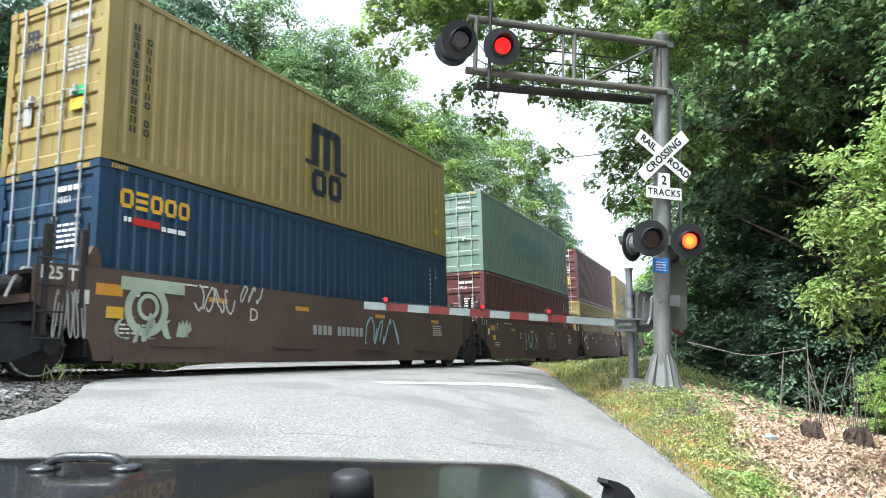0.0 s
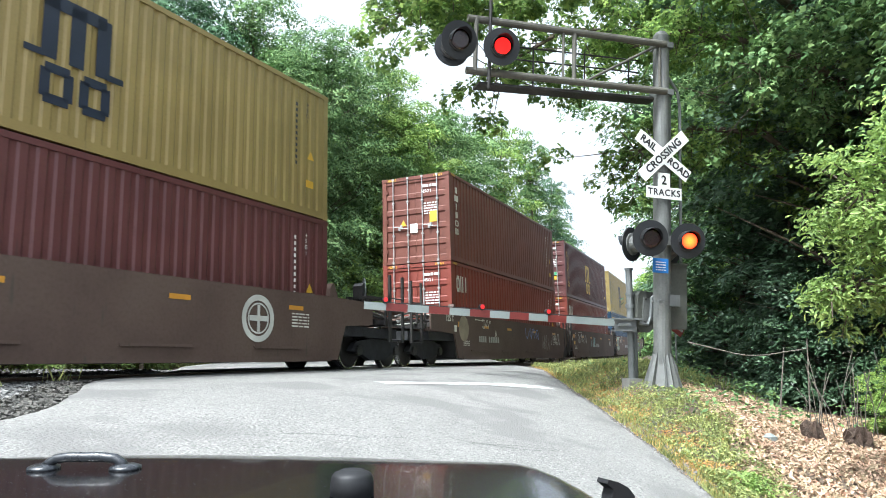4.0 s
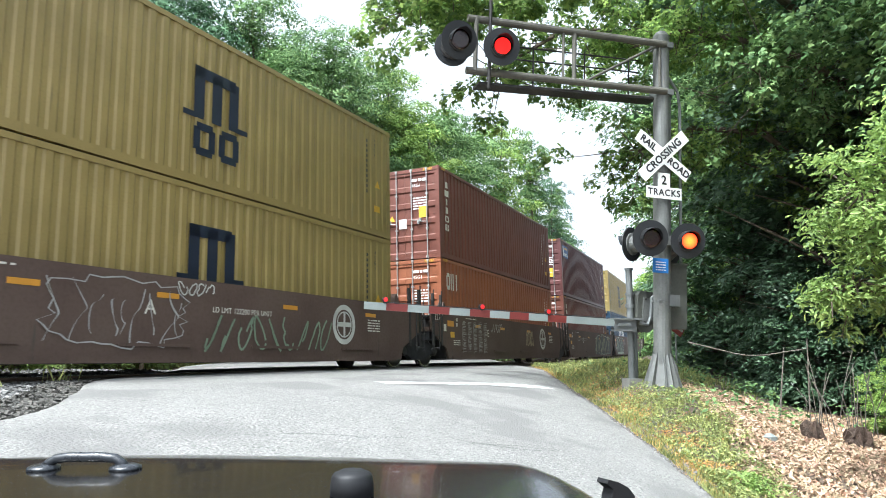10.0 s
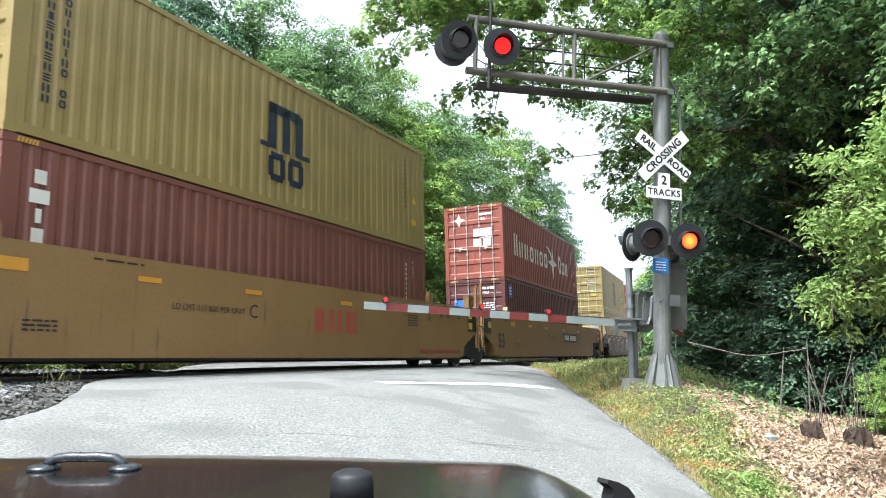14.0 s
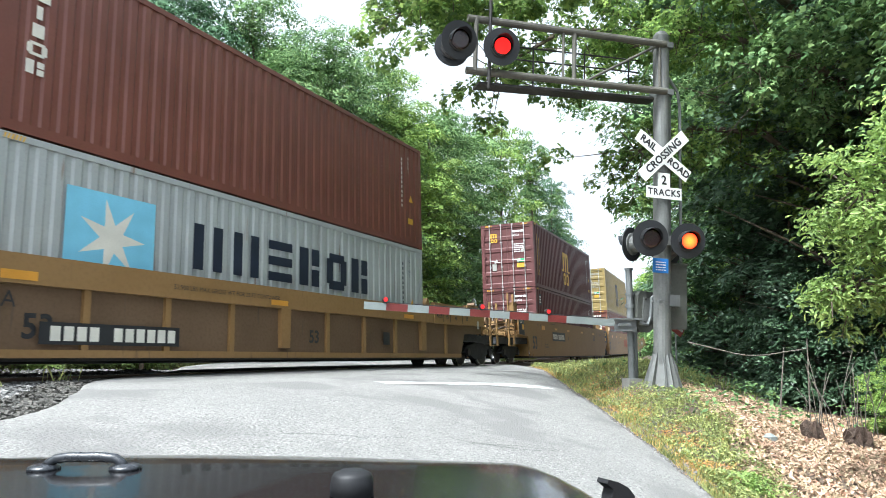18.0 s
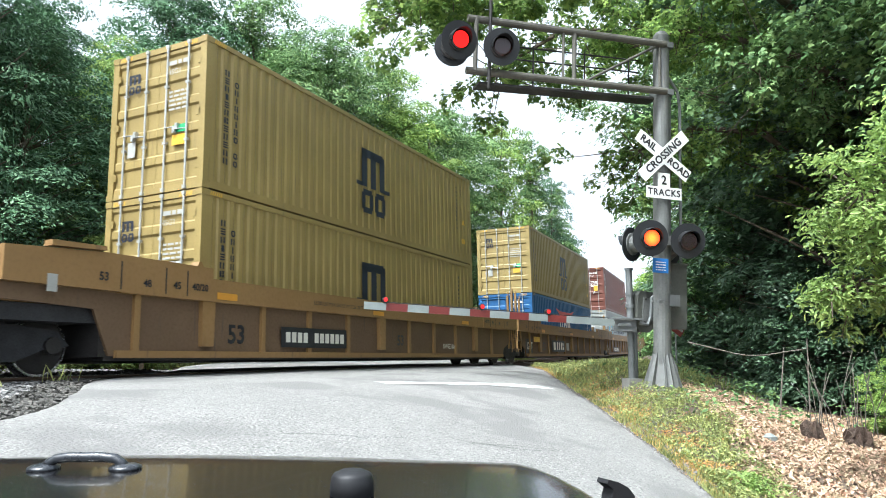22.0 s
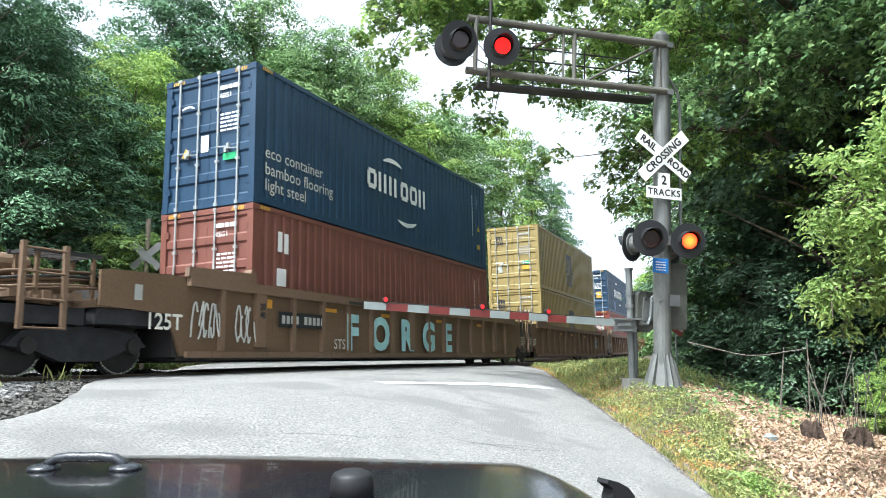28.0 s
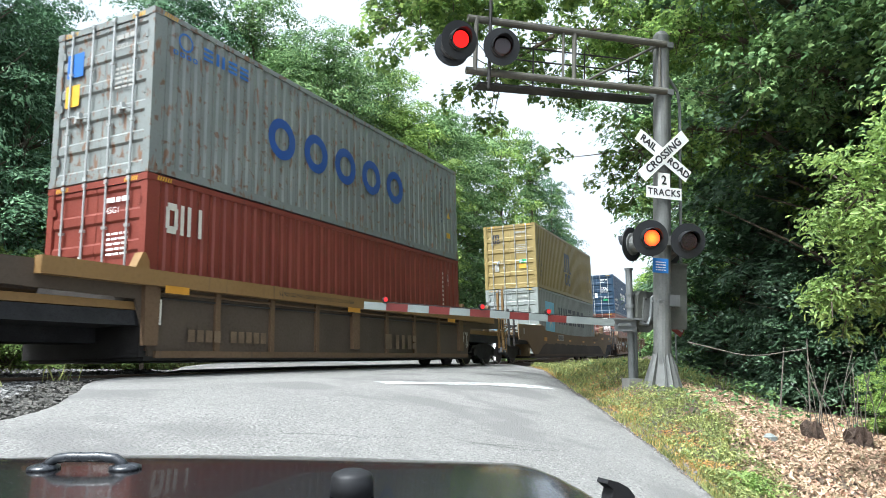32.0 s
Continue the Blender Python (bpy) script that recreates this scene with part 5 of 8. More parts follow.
def car_marks(i, style):
    """Lettering and sprayed paint by car, from the head of the train."""
    pale, white = mat("pale_green_spray", (0.34, 0.40, 0.30), 0.7, var=0.15), mat("dull_white_spray", (0.50, 0.50, 0.45), 0.7, var=0.2)
    grey, teal, green = mat("thin_grey_spray", (0.33, 0.32, 0.30), 0.7, var=0.2), mat("teal_spray", (0.30, 0.50, 0.50), 0.7, var=0.15), mat("faint_green_spray", (0.18, 0.24, 0.16), 0.7, var=0.2)
    sand = mat("olive_sand_spray", (0.25, 0.25, 0.17), 0.7, var=0.2)
    faint = mat("faded_tan_lettering", (0.14, 0.095, 0.055), 0.7, var=0.3)
    slate = mat("slate_spray", (0.06, 0.068, 0.062), 0.7, var=0.2)
    letter = {3: "B", 4: "C", 5: "D", 6: "E", 7: "A", 8: "B", 9: "C", 10: "D", 11: "E", 12: "A"}.get(i)
    out = []
    if letter:
        out += [("lettering", words(letter, 0.34), M_CREAM, 4.38 if letter == "A" and i == 12 else 3.25, 1.02), ("sticker", plate(0.18, 0.2), M_CREAM, -0.42, 1.0), ("sticker", plate(0.3, 0.17), M_YELLOWP, 0.05, 0.82)]
    if style == "brown":
        nx = 5.09
        if i in (5, 6, 7):
            out.append(("lettering", marks("bbbb bbbbbb", 0.13, 0.2, 0.05), M_GREYP, nx if i != 7 else 1.6, 0.72))
        if i in (9, 11, 12, 8):
            out += [("round_emblem", ring(0.44, 0.11), white, 9.7, 0.97), ("round_emblem", ring(0.29, 0.03), white, 9.7, 0.97), ("round_emblem", marks("t", 0.12, 0.5, 0), white, 9.64, 0.72), ("round_emblem", plate(0.5, 0.1), white, 9.45, 0.92)]
    out += {4: [("graffiti", wild(4, 1.7, 0.85, 7, 0.05), teal, 3.9, 0.45), ("graffiti", scrawl(41, 1.3, 0.7, 4, 0.018), grey, 7.0, 0.5)],
            5: [("graffiti", plate(1.25, 0.2), pale, 0.28, 1.26), ("graffiti", ring(0.42, 0.13), pale, 0.78, 0.98), ("graffiti", ring(0.21, 0.07), pale, 0.8, 1.02), ("graffiti", wild(55, 0.9, 0.5, 5, 0.05), pale, 0.35, 0.45), ("graffiti", filled(6, 0.3, 0.3), pale, 1.4, 0.55), ("graffiti", scrawl(51, 1.0, 0.5, 4, 0.016), white, 1.7, 0.98), ("graffiti", scrawl(52, 0.6, 0.35, 3, 0.018), white, 2.85, 1.22),
                ("graffiti", scrawl(53, 1.6, 0.75, 4, 0.022), teal, 7.1, 0.5), ("graffiti", scrawl(54, 0.5, 0.8, 5, 0.012), grey, -0.8, 0.45)],
            6: [("graffiti", scrawl(61, 1.6, 0.55, 5, 0.022), white, 1.0, 0.85), ("graffiti", scrawl(62, 1.4, 0.6, 4, 0.02), teal, 4.6, 0.7), ("graffiti", scrawl(63, 0.8, 0.4, 4, 0.014), grey, 2.5, 0.95)],
            7: [("graffiti", scrawl(71, 0.9, 0.35, 3, 0.016), white, 1.8, 1.15), ("graffiti", scrawl(72, 1.8, 0.5, 5, 0.02), mat("blue_spray", (0.16, 0.22, 0.42), 0.7), 6.6, 0.9), ("graffiti", ring(0.4, 0.4), mat("sand_spray_blot", (0.24, 0.20, 0.14), 0.7, var=0.3), 0.3, 1.12), ("graffiti", scrawl(74, 1.0, 0.7, 5, 0.012), grey, 8.9, 0.5), ("graffiti", scrawl(75, 1.4, 0.6, 5, 0.018), white, 10.2, 0.7)],
            9: [("graffiti", filled(9, 3.9, 1.15), slate, 0.6, 0.26), ("graffiti", scallops(3.6, 11, 0.19), pale, 0.72, 0.27), ("graffiti", wild(92, 3.7, 1.0, 13, 0.055), pale, 0.68, 0.32), ("graffiti", wild(95, 3.4, 0.9, 7, 0.1), slate, 0.85, 0.36), ("graffiti", outline(91, 3.95, 1.2, 0.022), pale, 0.57, 0.25), ("graffiti", scrawl(92, 0.9, 0.5, 5, 0.012), grey, 4.5, 0.9), ("graffiti", scrawl(93, 0.9, 0.5, 5, 0.014), grey, -0.7, 0.5)],
            10: [("graffiti", filled(10, 5.2, 1.15), slate, 6.5, 0.27), ("graffiti", wild(102, 4.9, 1.1, 15, 0.1), sand, 6.65, 0.3), ("graffiti", wild(103, 4.7, 1.0, 12, 0.07), slate, 6.75, 0.34), ("graffiti", outline(10, 5.3, 1.2, 0.02), pale, 6.45, 0.25), ("graffiti", scrawl(101, 2.9, 0.2, 3, 0.008), grey, 1.4, 1.0)],
            11: [("graffiti", hatched(11, 2.3, 0.95, 5), grey, 0.95, 0.36), ("graffiti", scrawl(111, 0.9, 0.7, 5, 0.02), mat("sand_spray", (0.36, 0.30, 0.18), 0.7), 7.4, 0.6), ("graffiti", scrawl(112, 1.1, 0.35, 4, 0.014), grey, 3.5, 1.05)],
            12: [("graffiti", wild(121, 2.4, 0.9, 9, 0.02), grey, 2.65, 0.42), ("graffiti", outline(121, 2.6, 1.05, 0.012), grey, 2.55, 0.38), ("graffiti", scrawl(122, 3.7, 0.7, 9, 0.022), green, 5.5, 0.34), ("lettering", words("LD LMT 122200 PER UNIT", 0.14, "LEFT"), M_CREAM, 5.67, 1.06), ("graffiti", scrawl(123, 0.8, 0.25, 4, 0.012), white, 4.9, 1.25)],
            13: [("lettering", words("B", 0.3), M_BLACKP, 7.18, 1.13), ("black_plate", plate(2.8, 0.44), M_BLACKP, 7.7, 0.89), ("lettering", marks("bbbb bbbbbb", 0.16, 0.24, 0.06), M_CREAM, 7.9, 0.99), ("lettering", words("LD LMT 117 800 PER UNIT", 0.14, "LEFT"), M_BLACKP, 4.76, 1.1)],
            14: [("lettering", words("C", 0.36), M_BLACKP, 4.73, 1.08), ("emblem", marks("tnk", 0.5, 0.5, 0.12), mat("rust_red_marking", (0.33, 0.06, 0.035), 0.7), 6.55, 0.78), ("lettering", words("LD LMT 117 800 PER UNIT", 0.15, "LEFT"), M_BLACKP, 2.77, 1.07), ("red_stripe", plate(2.6, 0.1), mat("dull_red_stripe", (0.24, 0.06, 0.04), 0.7), 11.3, 0.36)],
            15: [("lettering", words("A", 0.34), M_BLACKP, 4.7, 1.05), ("black_plate", plate(2.4, 0.4), M_BLACKP, 1.6, 0.92), ("lettering", marks("bbbb bbbbbb", 0.14, 0.22, 0.05), M_CREAM, 1.75, 1.0)],
            16: [("black_plate", plate(2.4, 0.3), M_BLACKP, 0.69, 0.42), ("lettering", marks("bbbb bbbbbb", 0.15, 0.2, 0.05), M_CREAM, 0.85, 0.47), ("lettering", words("A", 0.3), M_BLACKP, 0.25, 0.98), ("sticker", plate(0.3, 0.3), M_BLACKP, 9.5, 0.55)],
            17: [("black_plate", plate(2.4, 0.5), M_BLACKP, 1.78, 0.44), ("emblem", marks("tnk", 0.58, 0.34, 0.14), M_CREAM, 1.98, 0.52), ("sticker", plate(0.5, 0.34), M_GREYP, 4.5, 0.5), ("sticker", plate(0.9, 0.22), M_YELLOWP, -1.1, 0.82)],
            18: [("black_plate", plate(2.3, 0.4), M_BLACKP, 1.9, 0.44), ("lettering", marks("bbbb bbbbbb", 0.14, 0.2, 0.05), M_CREAM, 2.05, 0.54), ("lettering", words("RWG33A", 0.2), M_CREAM, 9.6, 0.55)],
            19: [("black_plate", plate(1.7, 0.32), M_BLACKP, 9.05, 0.84), ("lettering", marks("bbbb bbbbbb", 0.1, 0.2, 0.035), M_CREAM, 9.15, 0.9), ("lettering", words("SP", 0.32), M_CREAM, 10.15, 0.7), ("graffiti", scrawl(191, 0.9, 0.4, 3, 0.012), white, 2.1, 0.9), ("graffiti", scrawl(192, 0.6, 0.5, 4, 0.01), white, 4.1, 0.6), ("graffiti", scrawl(193, 0.6, 0.3, 3, 0.02), teal, 7.2, 0.5), ("graffiti", scrawl(194, 0.7, 0.5, 4, 0.012), grey, 8.2, 0.5)],
            20: [("graffiti", scrawl(201, 0.75, 0.3, 6, 0.016), teal, 9.98, 0.92), ("graffiti", scrawl(202, 0.7, 0.3, 4, 0.022), teal, 10.0, 0.6), ("lettering", words("C", 0.3), M_BLACKP, 4.6, 1.0)],
            21: [("graffiti", scrawl(211, 0.68, 0.7, 5, 0.018), white, -1.81, 0.52), ("graffiti", scrawl(212, 0.68, 0.8, 4, 0.018), white, -0.78, 0.44), ("black_plate", plate(1.5, 0.3), M_BLACKP, 0.45, 0.83), ("lettering", marks("bbbb bbbbb", 0.1, 0.16, 0.045), M_GREYP, 0.55, 0.9), ("lettering", words("STS", 0.3), white, 2.57, 0.52), ("graffiti", words("F  O  R  G  E", 1.05, bold=0.05), teal, 5.65, 0.76)],
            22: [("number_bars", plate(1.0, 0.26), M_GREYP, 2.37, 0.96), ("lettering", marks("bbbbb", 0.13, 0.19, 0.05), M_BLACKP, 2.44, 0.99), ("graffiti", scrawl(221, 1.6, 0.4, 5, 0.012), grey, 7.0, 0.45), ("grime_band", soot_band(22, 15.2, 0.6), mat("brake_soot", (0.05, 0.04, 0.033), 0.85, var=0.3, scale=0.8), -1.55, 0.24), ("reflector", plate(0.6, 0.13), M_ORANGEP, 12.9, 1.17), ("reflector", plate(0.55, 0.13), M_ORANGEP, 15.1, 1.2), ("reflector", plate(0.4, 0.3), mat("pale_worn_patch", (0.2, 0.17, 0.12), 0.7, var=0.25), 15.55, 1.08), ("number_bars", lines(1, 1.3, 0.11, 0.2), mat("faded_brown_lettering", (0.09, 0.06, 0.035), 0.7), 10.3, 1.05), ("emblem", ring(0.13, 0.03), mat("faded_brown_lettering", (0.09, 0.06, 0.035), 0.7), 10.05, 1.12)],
            23: [("graffiti", scrawl(231, 0.6, 0.55, 4, 0.012), white, 11.6, 0.5), ("lettering", marks("bbbb bbbbb", 0.15, 0.2, 0.05), faint, 0.7, 0.5), ("emblem", marks("tnk", 0.5, 0.36, 0.12), faint, 7.0, 0.45), ("sticker", plate(0.14, 0.4), M_CREAM, -0.02, 0.75)]}.get(i, [])
    return out

# ---- railway ----
def hose(pts, r, n=8):
    """One unbroken round bar through the points."""
    g, P = Geo(), [Vector(p) for p in pts]
    side = None
    for i, p in enumerate(P):
        t = (P[min(i + 1, len(P) - 1)] - P[max(i - 1, 0)]).normalized()
        side = (t.orthogonal() if side is None else side - t * side.dot(t)).normalized()
        up = t.cross(side)
        g.v += [tuple(p + (side * math.cos(2 * math.pi * k / n) + up * math.sin(2 * math.pi * k / n)) * r) for k in range(n)]
    g.f = [(i * n + k, i * n + (k + 1) % n, (i + 1) * n + (k + 1) % n, (i + 1) * n + k) for i in range(len(P) - 1) for k in range(n)]
    g.f += [tuple(range(n - 1, -1, -1)), tuple(range((len(P) - 1) * n, len(P) * n))]
    return g


def swept(profile, x0=-60, x1=140, step=4.0, offset=0.0):
    """A bar drawn along the track, from a cross-section in the track's own space."""
    g, k, n = Geo(), int((x1 - x0) / step), len(profile)
    for i in range(k + 1):
        m = track_pose(x0 + (x1 - x0) * i / k)
        g.v += [tuple(m @ Vector((0, y + offset, z))) for y, z in profile]
    g.f = [(i * n + j, i * n + (j + 1) % n, (i + 1) * n + (j + 1) % n, (i + 1) * n + j) for i in range(k) for j in range(n)]
    return g


def railway():
    for off, nm in ((0.0, "track_near"), (4.6, "track_far")):
        tr = tagged(new(nm), "steel railway track on crushed stone ballast", "railway track", kind="structure")
        for y in (-0.755, 0.755):
            part("rail", swept([(y - 0.065, -0.17), (y + 0.065, -0.17), (y + 0.065, -0.155), (y + 0.01, -0.14), (y + 0.01, -0.05), (y + 0.036, -0.04), (y + 0.036, -0.004), (y - 0.036, -0.004), (y - 0.036, -0.04), (y - 0.01, -0.05), (y - 0.01, -0.14), (y - 0.065, -0.155)], offset=off), M_RAIL, tr)
            part("rail_head", swept([(y - 0.034, -0.006), (y + 0.034, -0.006), (y + 0.034, 0.0), (y - 0.034, 0.0)], offset=off), M_RAILTOP, tr)
        for i in range(60):
            s = -3 + i * 0.55
            d, lat = along(*track_pose(s).translation.xy)
            le, ri = road_edges(d)
            if lat < le - 0.4 or lat > ri + 0.4:
                part("sleeper", kept("sleeper", lambda: Geo().box(-0.11, 0.11, -1.3, 1.3, -0.33, -0.172)), M_WOOD, tr, m=track_pose(s) @ pose(0, off, 0))


railway()


def scattered(n, spot, shape, seed):
    """n small pieces joined in one mesh; spot(rnd) gives place, size and turn; shape: points and faces of one piece."""
    rnd, g = random.Random(seed), Geo()
    vs, fs = shape
    while n > 0:
        got = spot(rnd)
        n -= 1
        if got is None:
            continue
        place, size, turn = got
        q = Euler(turn).to_matrix()
        o = len(g.v)
        g.v += [tuple(q @ Vector((x * size[0], y * size[1], z * size[2])) + Vector(place)) for x, y, z in vs]
        g.f += [tuple(i + o for i in f) for f in fs]
    me = bpy.data.meshes.new("scattered")
    me.from_pydata(g.v, [], g.f)
    me.materials.append(None)
    return me


STONE = ([(-1, -.8, -.5), (.9, -1, -.5), (1, .9, -.5), (-.8, 1, -.5), (-.6, -.5, .6), (.5, -.6, .75), (.6, .5, .55), (-.5, .6, .8)],
         [(0, 1, 5, 4), (1, 2, 6, 5), (2, 3, 7, 6), (3, 0, 4, 7), (4, 5, 6, 7)])
BLADE = ([(-1, 0, 0), (1, 0, 0), (0.55, 0.25, 0.6), (0, 0.75, 1)], [(0, 1, 2), (0, 2, 3)])
LEAFLET = ([(-1, 0, 0), (0, -0.55, 0.12), (1, 0, 0), (0, 0.55, 0.12)], [(0, 1, 2, 3)])


def ballast_spot(rnd):
    s, y = rnd.uniform(-3, 34), rnd.uniform(-3.3, 7.6)
    m = track_pose(s)
    p = m @ Vector((0, y, -0.2))
    d, lat = along(p.x, p.y)
    le, ri = road_edges(d)
    if le - 0.15 < lat < ri + 0.1 or (lat > ri and rnd.random() < 0.6):
        return None
    a = rnd.uniform(0.02, 0.045)
    z = ground_z(p.x, p.y) + a * 0.3
    return (p.x, p.y, z), (a, a * rnd.uniform(0.6, 1), a * rnd.uniform(0.6, 0.9)), (rnd.uniform(0, 6), rnd.uniform(-.5, .5), rnd.uniform(0, 6))


tagged(part("ballast", scattered(24000, ballast_spot, STONE, 5), M_BALLAST), "grey crushed stone ballast beside the rails", "ballast", kind="stuff")


def verge_gravel_spot(rnd):
    d = rnd.uniform(3.5, 16)
    side = rnd.random() < 0.6
    le, ri = road_edges(d)
    lat = ri + rnd.gauss(0.1, 0.24) if side else le - abs(rnd.gauss(0, 1.1))
    x, y = from_road(d, lat)
    a = rnd.uniform(0.004, 0.013) if side else rnd.uniform(0.008, 0.026)
    return (x, y, max(ground_z(x, y), road_z(x, y) - 0.03) + a * 0.2), (a, a, a * 0.7), (rnd.uniform(0, 6), 0, rnd.uniform(0, 6))


tagged(part("verge_gravel", scattered(46000, verge_gravel_spot, STONE, 8), M_PALEGRAVEL), "loose pale gravel along the edge of the asphalt", "gravel", kind="stuff")


def shoulder_spot(rnd):
    d = rnd.uniform(4.5, 13)
    le, ri = road_edges(d)
    x, y = from_road(d, le + 0.12 - abs(rnd.gauss(0, 0.45)))
    a = rnd.uniform(0.012, 0.034)
    return (x, y, max(ground_z(x, y), road_z(x, y) - 0.06) + a * 0.4), (a, a * rnd.uniform(0.6, 1), a * 0.7), (rnd.uniform(0, 6), rnd.uniform(-.4, .4), rnd.uniform(0, 6))


tagged(part("shoulder_stones", scattered(9000, shoulder_spot, STONE, 9), M_BALLAST), "coarse grey stones heaped against the asphalt edge", "gravel", kind="stuff")


def crossing():
    """Stop line, cracks and the timber panels between the rails."""
    tagged(part("stop_line", strip((10.6, -0.93), (13.3, 1.93), 0.38), M_ROADWHITE), "worn white stop line across the lane", "road marking", kind="structure")
    tagged(part("far_stop_line", strip((19.5, -1.5), (20.6, 2.3), 0.12), M_CRACK), "dark joint in the asphalt before the rails", "road joint", kind="structure")
    rnd = random.Random(3)
    cr = tagged(new("road_cracks"), "thin dark cracks in the asphalt", "crack", kind="structure")
    for k in range(9):
        d, lat = rnd.uniform(3.8, 11), rnd.uniform(-3.2, 2.1)
        g, a = Geo(), rnd.uniform(-0.4, 0.4) + (0 if rnd.random() < 0.6 else 1.3)
        n = rnd.randint(8, 18)
        for i in range(n + 1):
            w = 0.0045 * math.sin(math.pi * i / n) + 0.002
            g.v += [on_road(d - w, lat, 0.004), on_road(d + w, lat, 0.004)]
            a += rnd.uniform(-0.5, 0.5)
            d, lat = d + math.sin(a) * 0.11, lat + math.cos(a) * 0.11
        g.f = [(2 * i, 2 * i + 1, 2 * i + 3, 2 * i + 2) for i in range(n)]
        part("crack", g, M_CRACK, cr)


crossing()


# ---- crossing signals ----
def spot(d, lat, z=None):
    x, y = from_road(d, lat)
    return Vector((x, y, ground_z(x, y) if z is None else z))


ARM = Vector((*from_road(-0.30, -0.954), 0)).normalized()          # across the road, from the mast
FACE = Vector((ARM.y, -ARM.x, 0))                                   # towards the waiting traffic
FACE = FACE if FACE.dot(Vector((*from_road(-1, 0), 0))) > 0 else -FACE
ROTORS = []


def signal_frame(base, lean=0.0):
    """x to the right of the waiting traffic, y away from it, z up."""
    m = Matrix((-ARM, -FACE, (0, 0, 1))).transposed().to_4x4()
    return Matrix.Translation(base) @ m @ Matrix.Rotation(lean, 4, "Y")


OTHER = Matrix.Diagonal((-1, 1, 1, 1))


def armwise(name, data, material, parent=None, label="", m=None, smooth=False):
    """part(), with x counted along the arm, to the left of the waiting traffic."""
    if isinstance(data, Geo):
        data.v = [(-x, y, z) for x, y, z in data.v]
    return part(name, data, material, parent, label, None if m is None else OTHER @ m @ OTHER, smooth)


def flasher(parent, m, phase, lit=True, glass=None, shell=None):
    """A round black background with a hooded red lens; m: its pose on the mast, the lens looks along -y."""
    back = part("background", kept("lamp_background", lambda: Geo().spin([(0, 0.0), (0, 0.305), (1, 0.30), (1, 0.0)], (0, 0, 0), (0, 0.02, 0), 32)), M_BLACKP, parent, "round matt black target", m=m)
    part("visor", kept("lamp_visor", visor), M_BLACKP, back)
    part("housing", kept("lamp_housing", lambda: Geo().spin([(0, 0.2), (0.08, 0.2), (0.12, 0.15), (0.7, 0.145), (0.8, 0.1), (0.82, 0.04), (1, 0.035), (1, 0)], (0, 0.02, 0), (0, 0.27, 0), 20)), shell or M_ALU, back)
    part("lens_ring", kept("lens_ring", lambda: Geo().spin([(0, 0.16), (0, 0.178), (1, 0.178), (1, 0.16)], (0, -0.03, 0), (0, 0.0, 0), 28)), M_STEEL, back)
    rotor = part("lens", kept("lens_rotor", lambda: Geo().spin([(0, 0.0), (0.0, 0.13), (0.35, 0.157), (0.65, 0.157), (1, 0.13), (1, 0)], (0, -0.022, 0), (0, 0.022, 0), 28)), M_LENS_OFF, back, "round red glass lens", m=pose(0, -0.05, 0))
    if lit:
        part("lit_face", kept("lit_face", lambda: Geo().spin([(0, 0.0), (0, 0.128), (1, 0.134), (1, 0.0)], (0, -0.028, 0), (0, -0.0225, 0), 28)), glass or M_LENS_ON, rotor, "glowing red lens")
        ROTORS.append((rotor, phase))
    return back


def visor():
    g, n = Geo(), 22
    for i in range(n + 1):
        a = radians(-10 + 200 * i / n)
        c, s = math.cos(a), math.sin(a)
        reach = -0.25 + 0.14 * abs(i / n - 0.5) * 2
        for r in (0.168, 0.176):
            g.v += [(c * r, 0.0, s * r), (c * r * 0.97, reach, s * r * 0.97)]
    for i in range(n):
        o, p = 4 * i, 4 * i + 4
        g.f += [(o, o + 1, p + 1, p), (o + 2, p + 2, p + 3, o + 3), (o + 1, o + 3, p + 3, p + 1)]
    return g


def board(w, h, t=0.006):
    return Geo().box(-w / 2, w / 2, 0, t, -h / 2, h / 2)


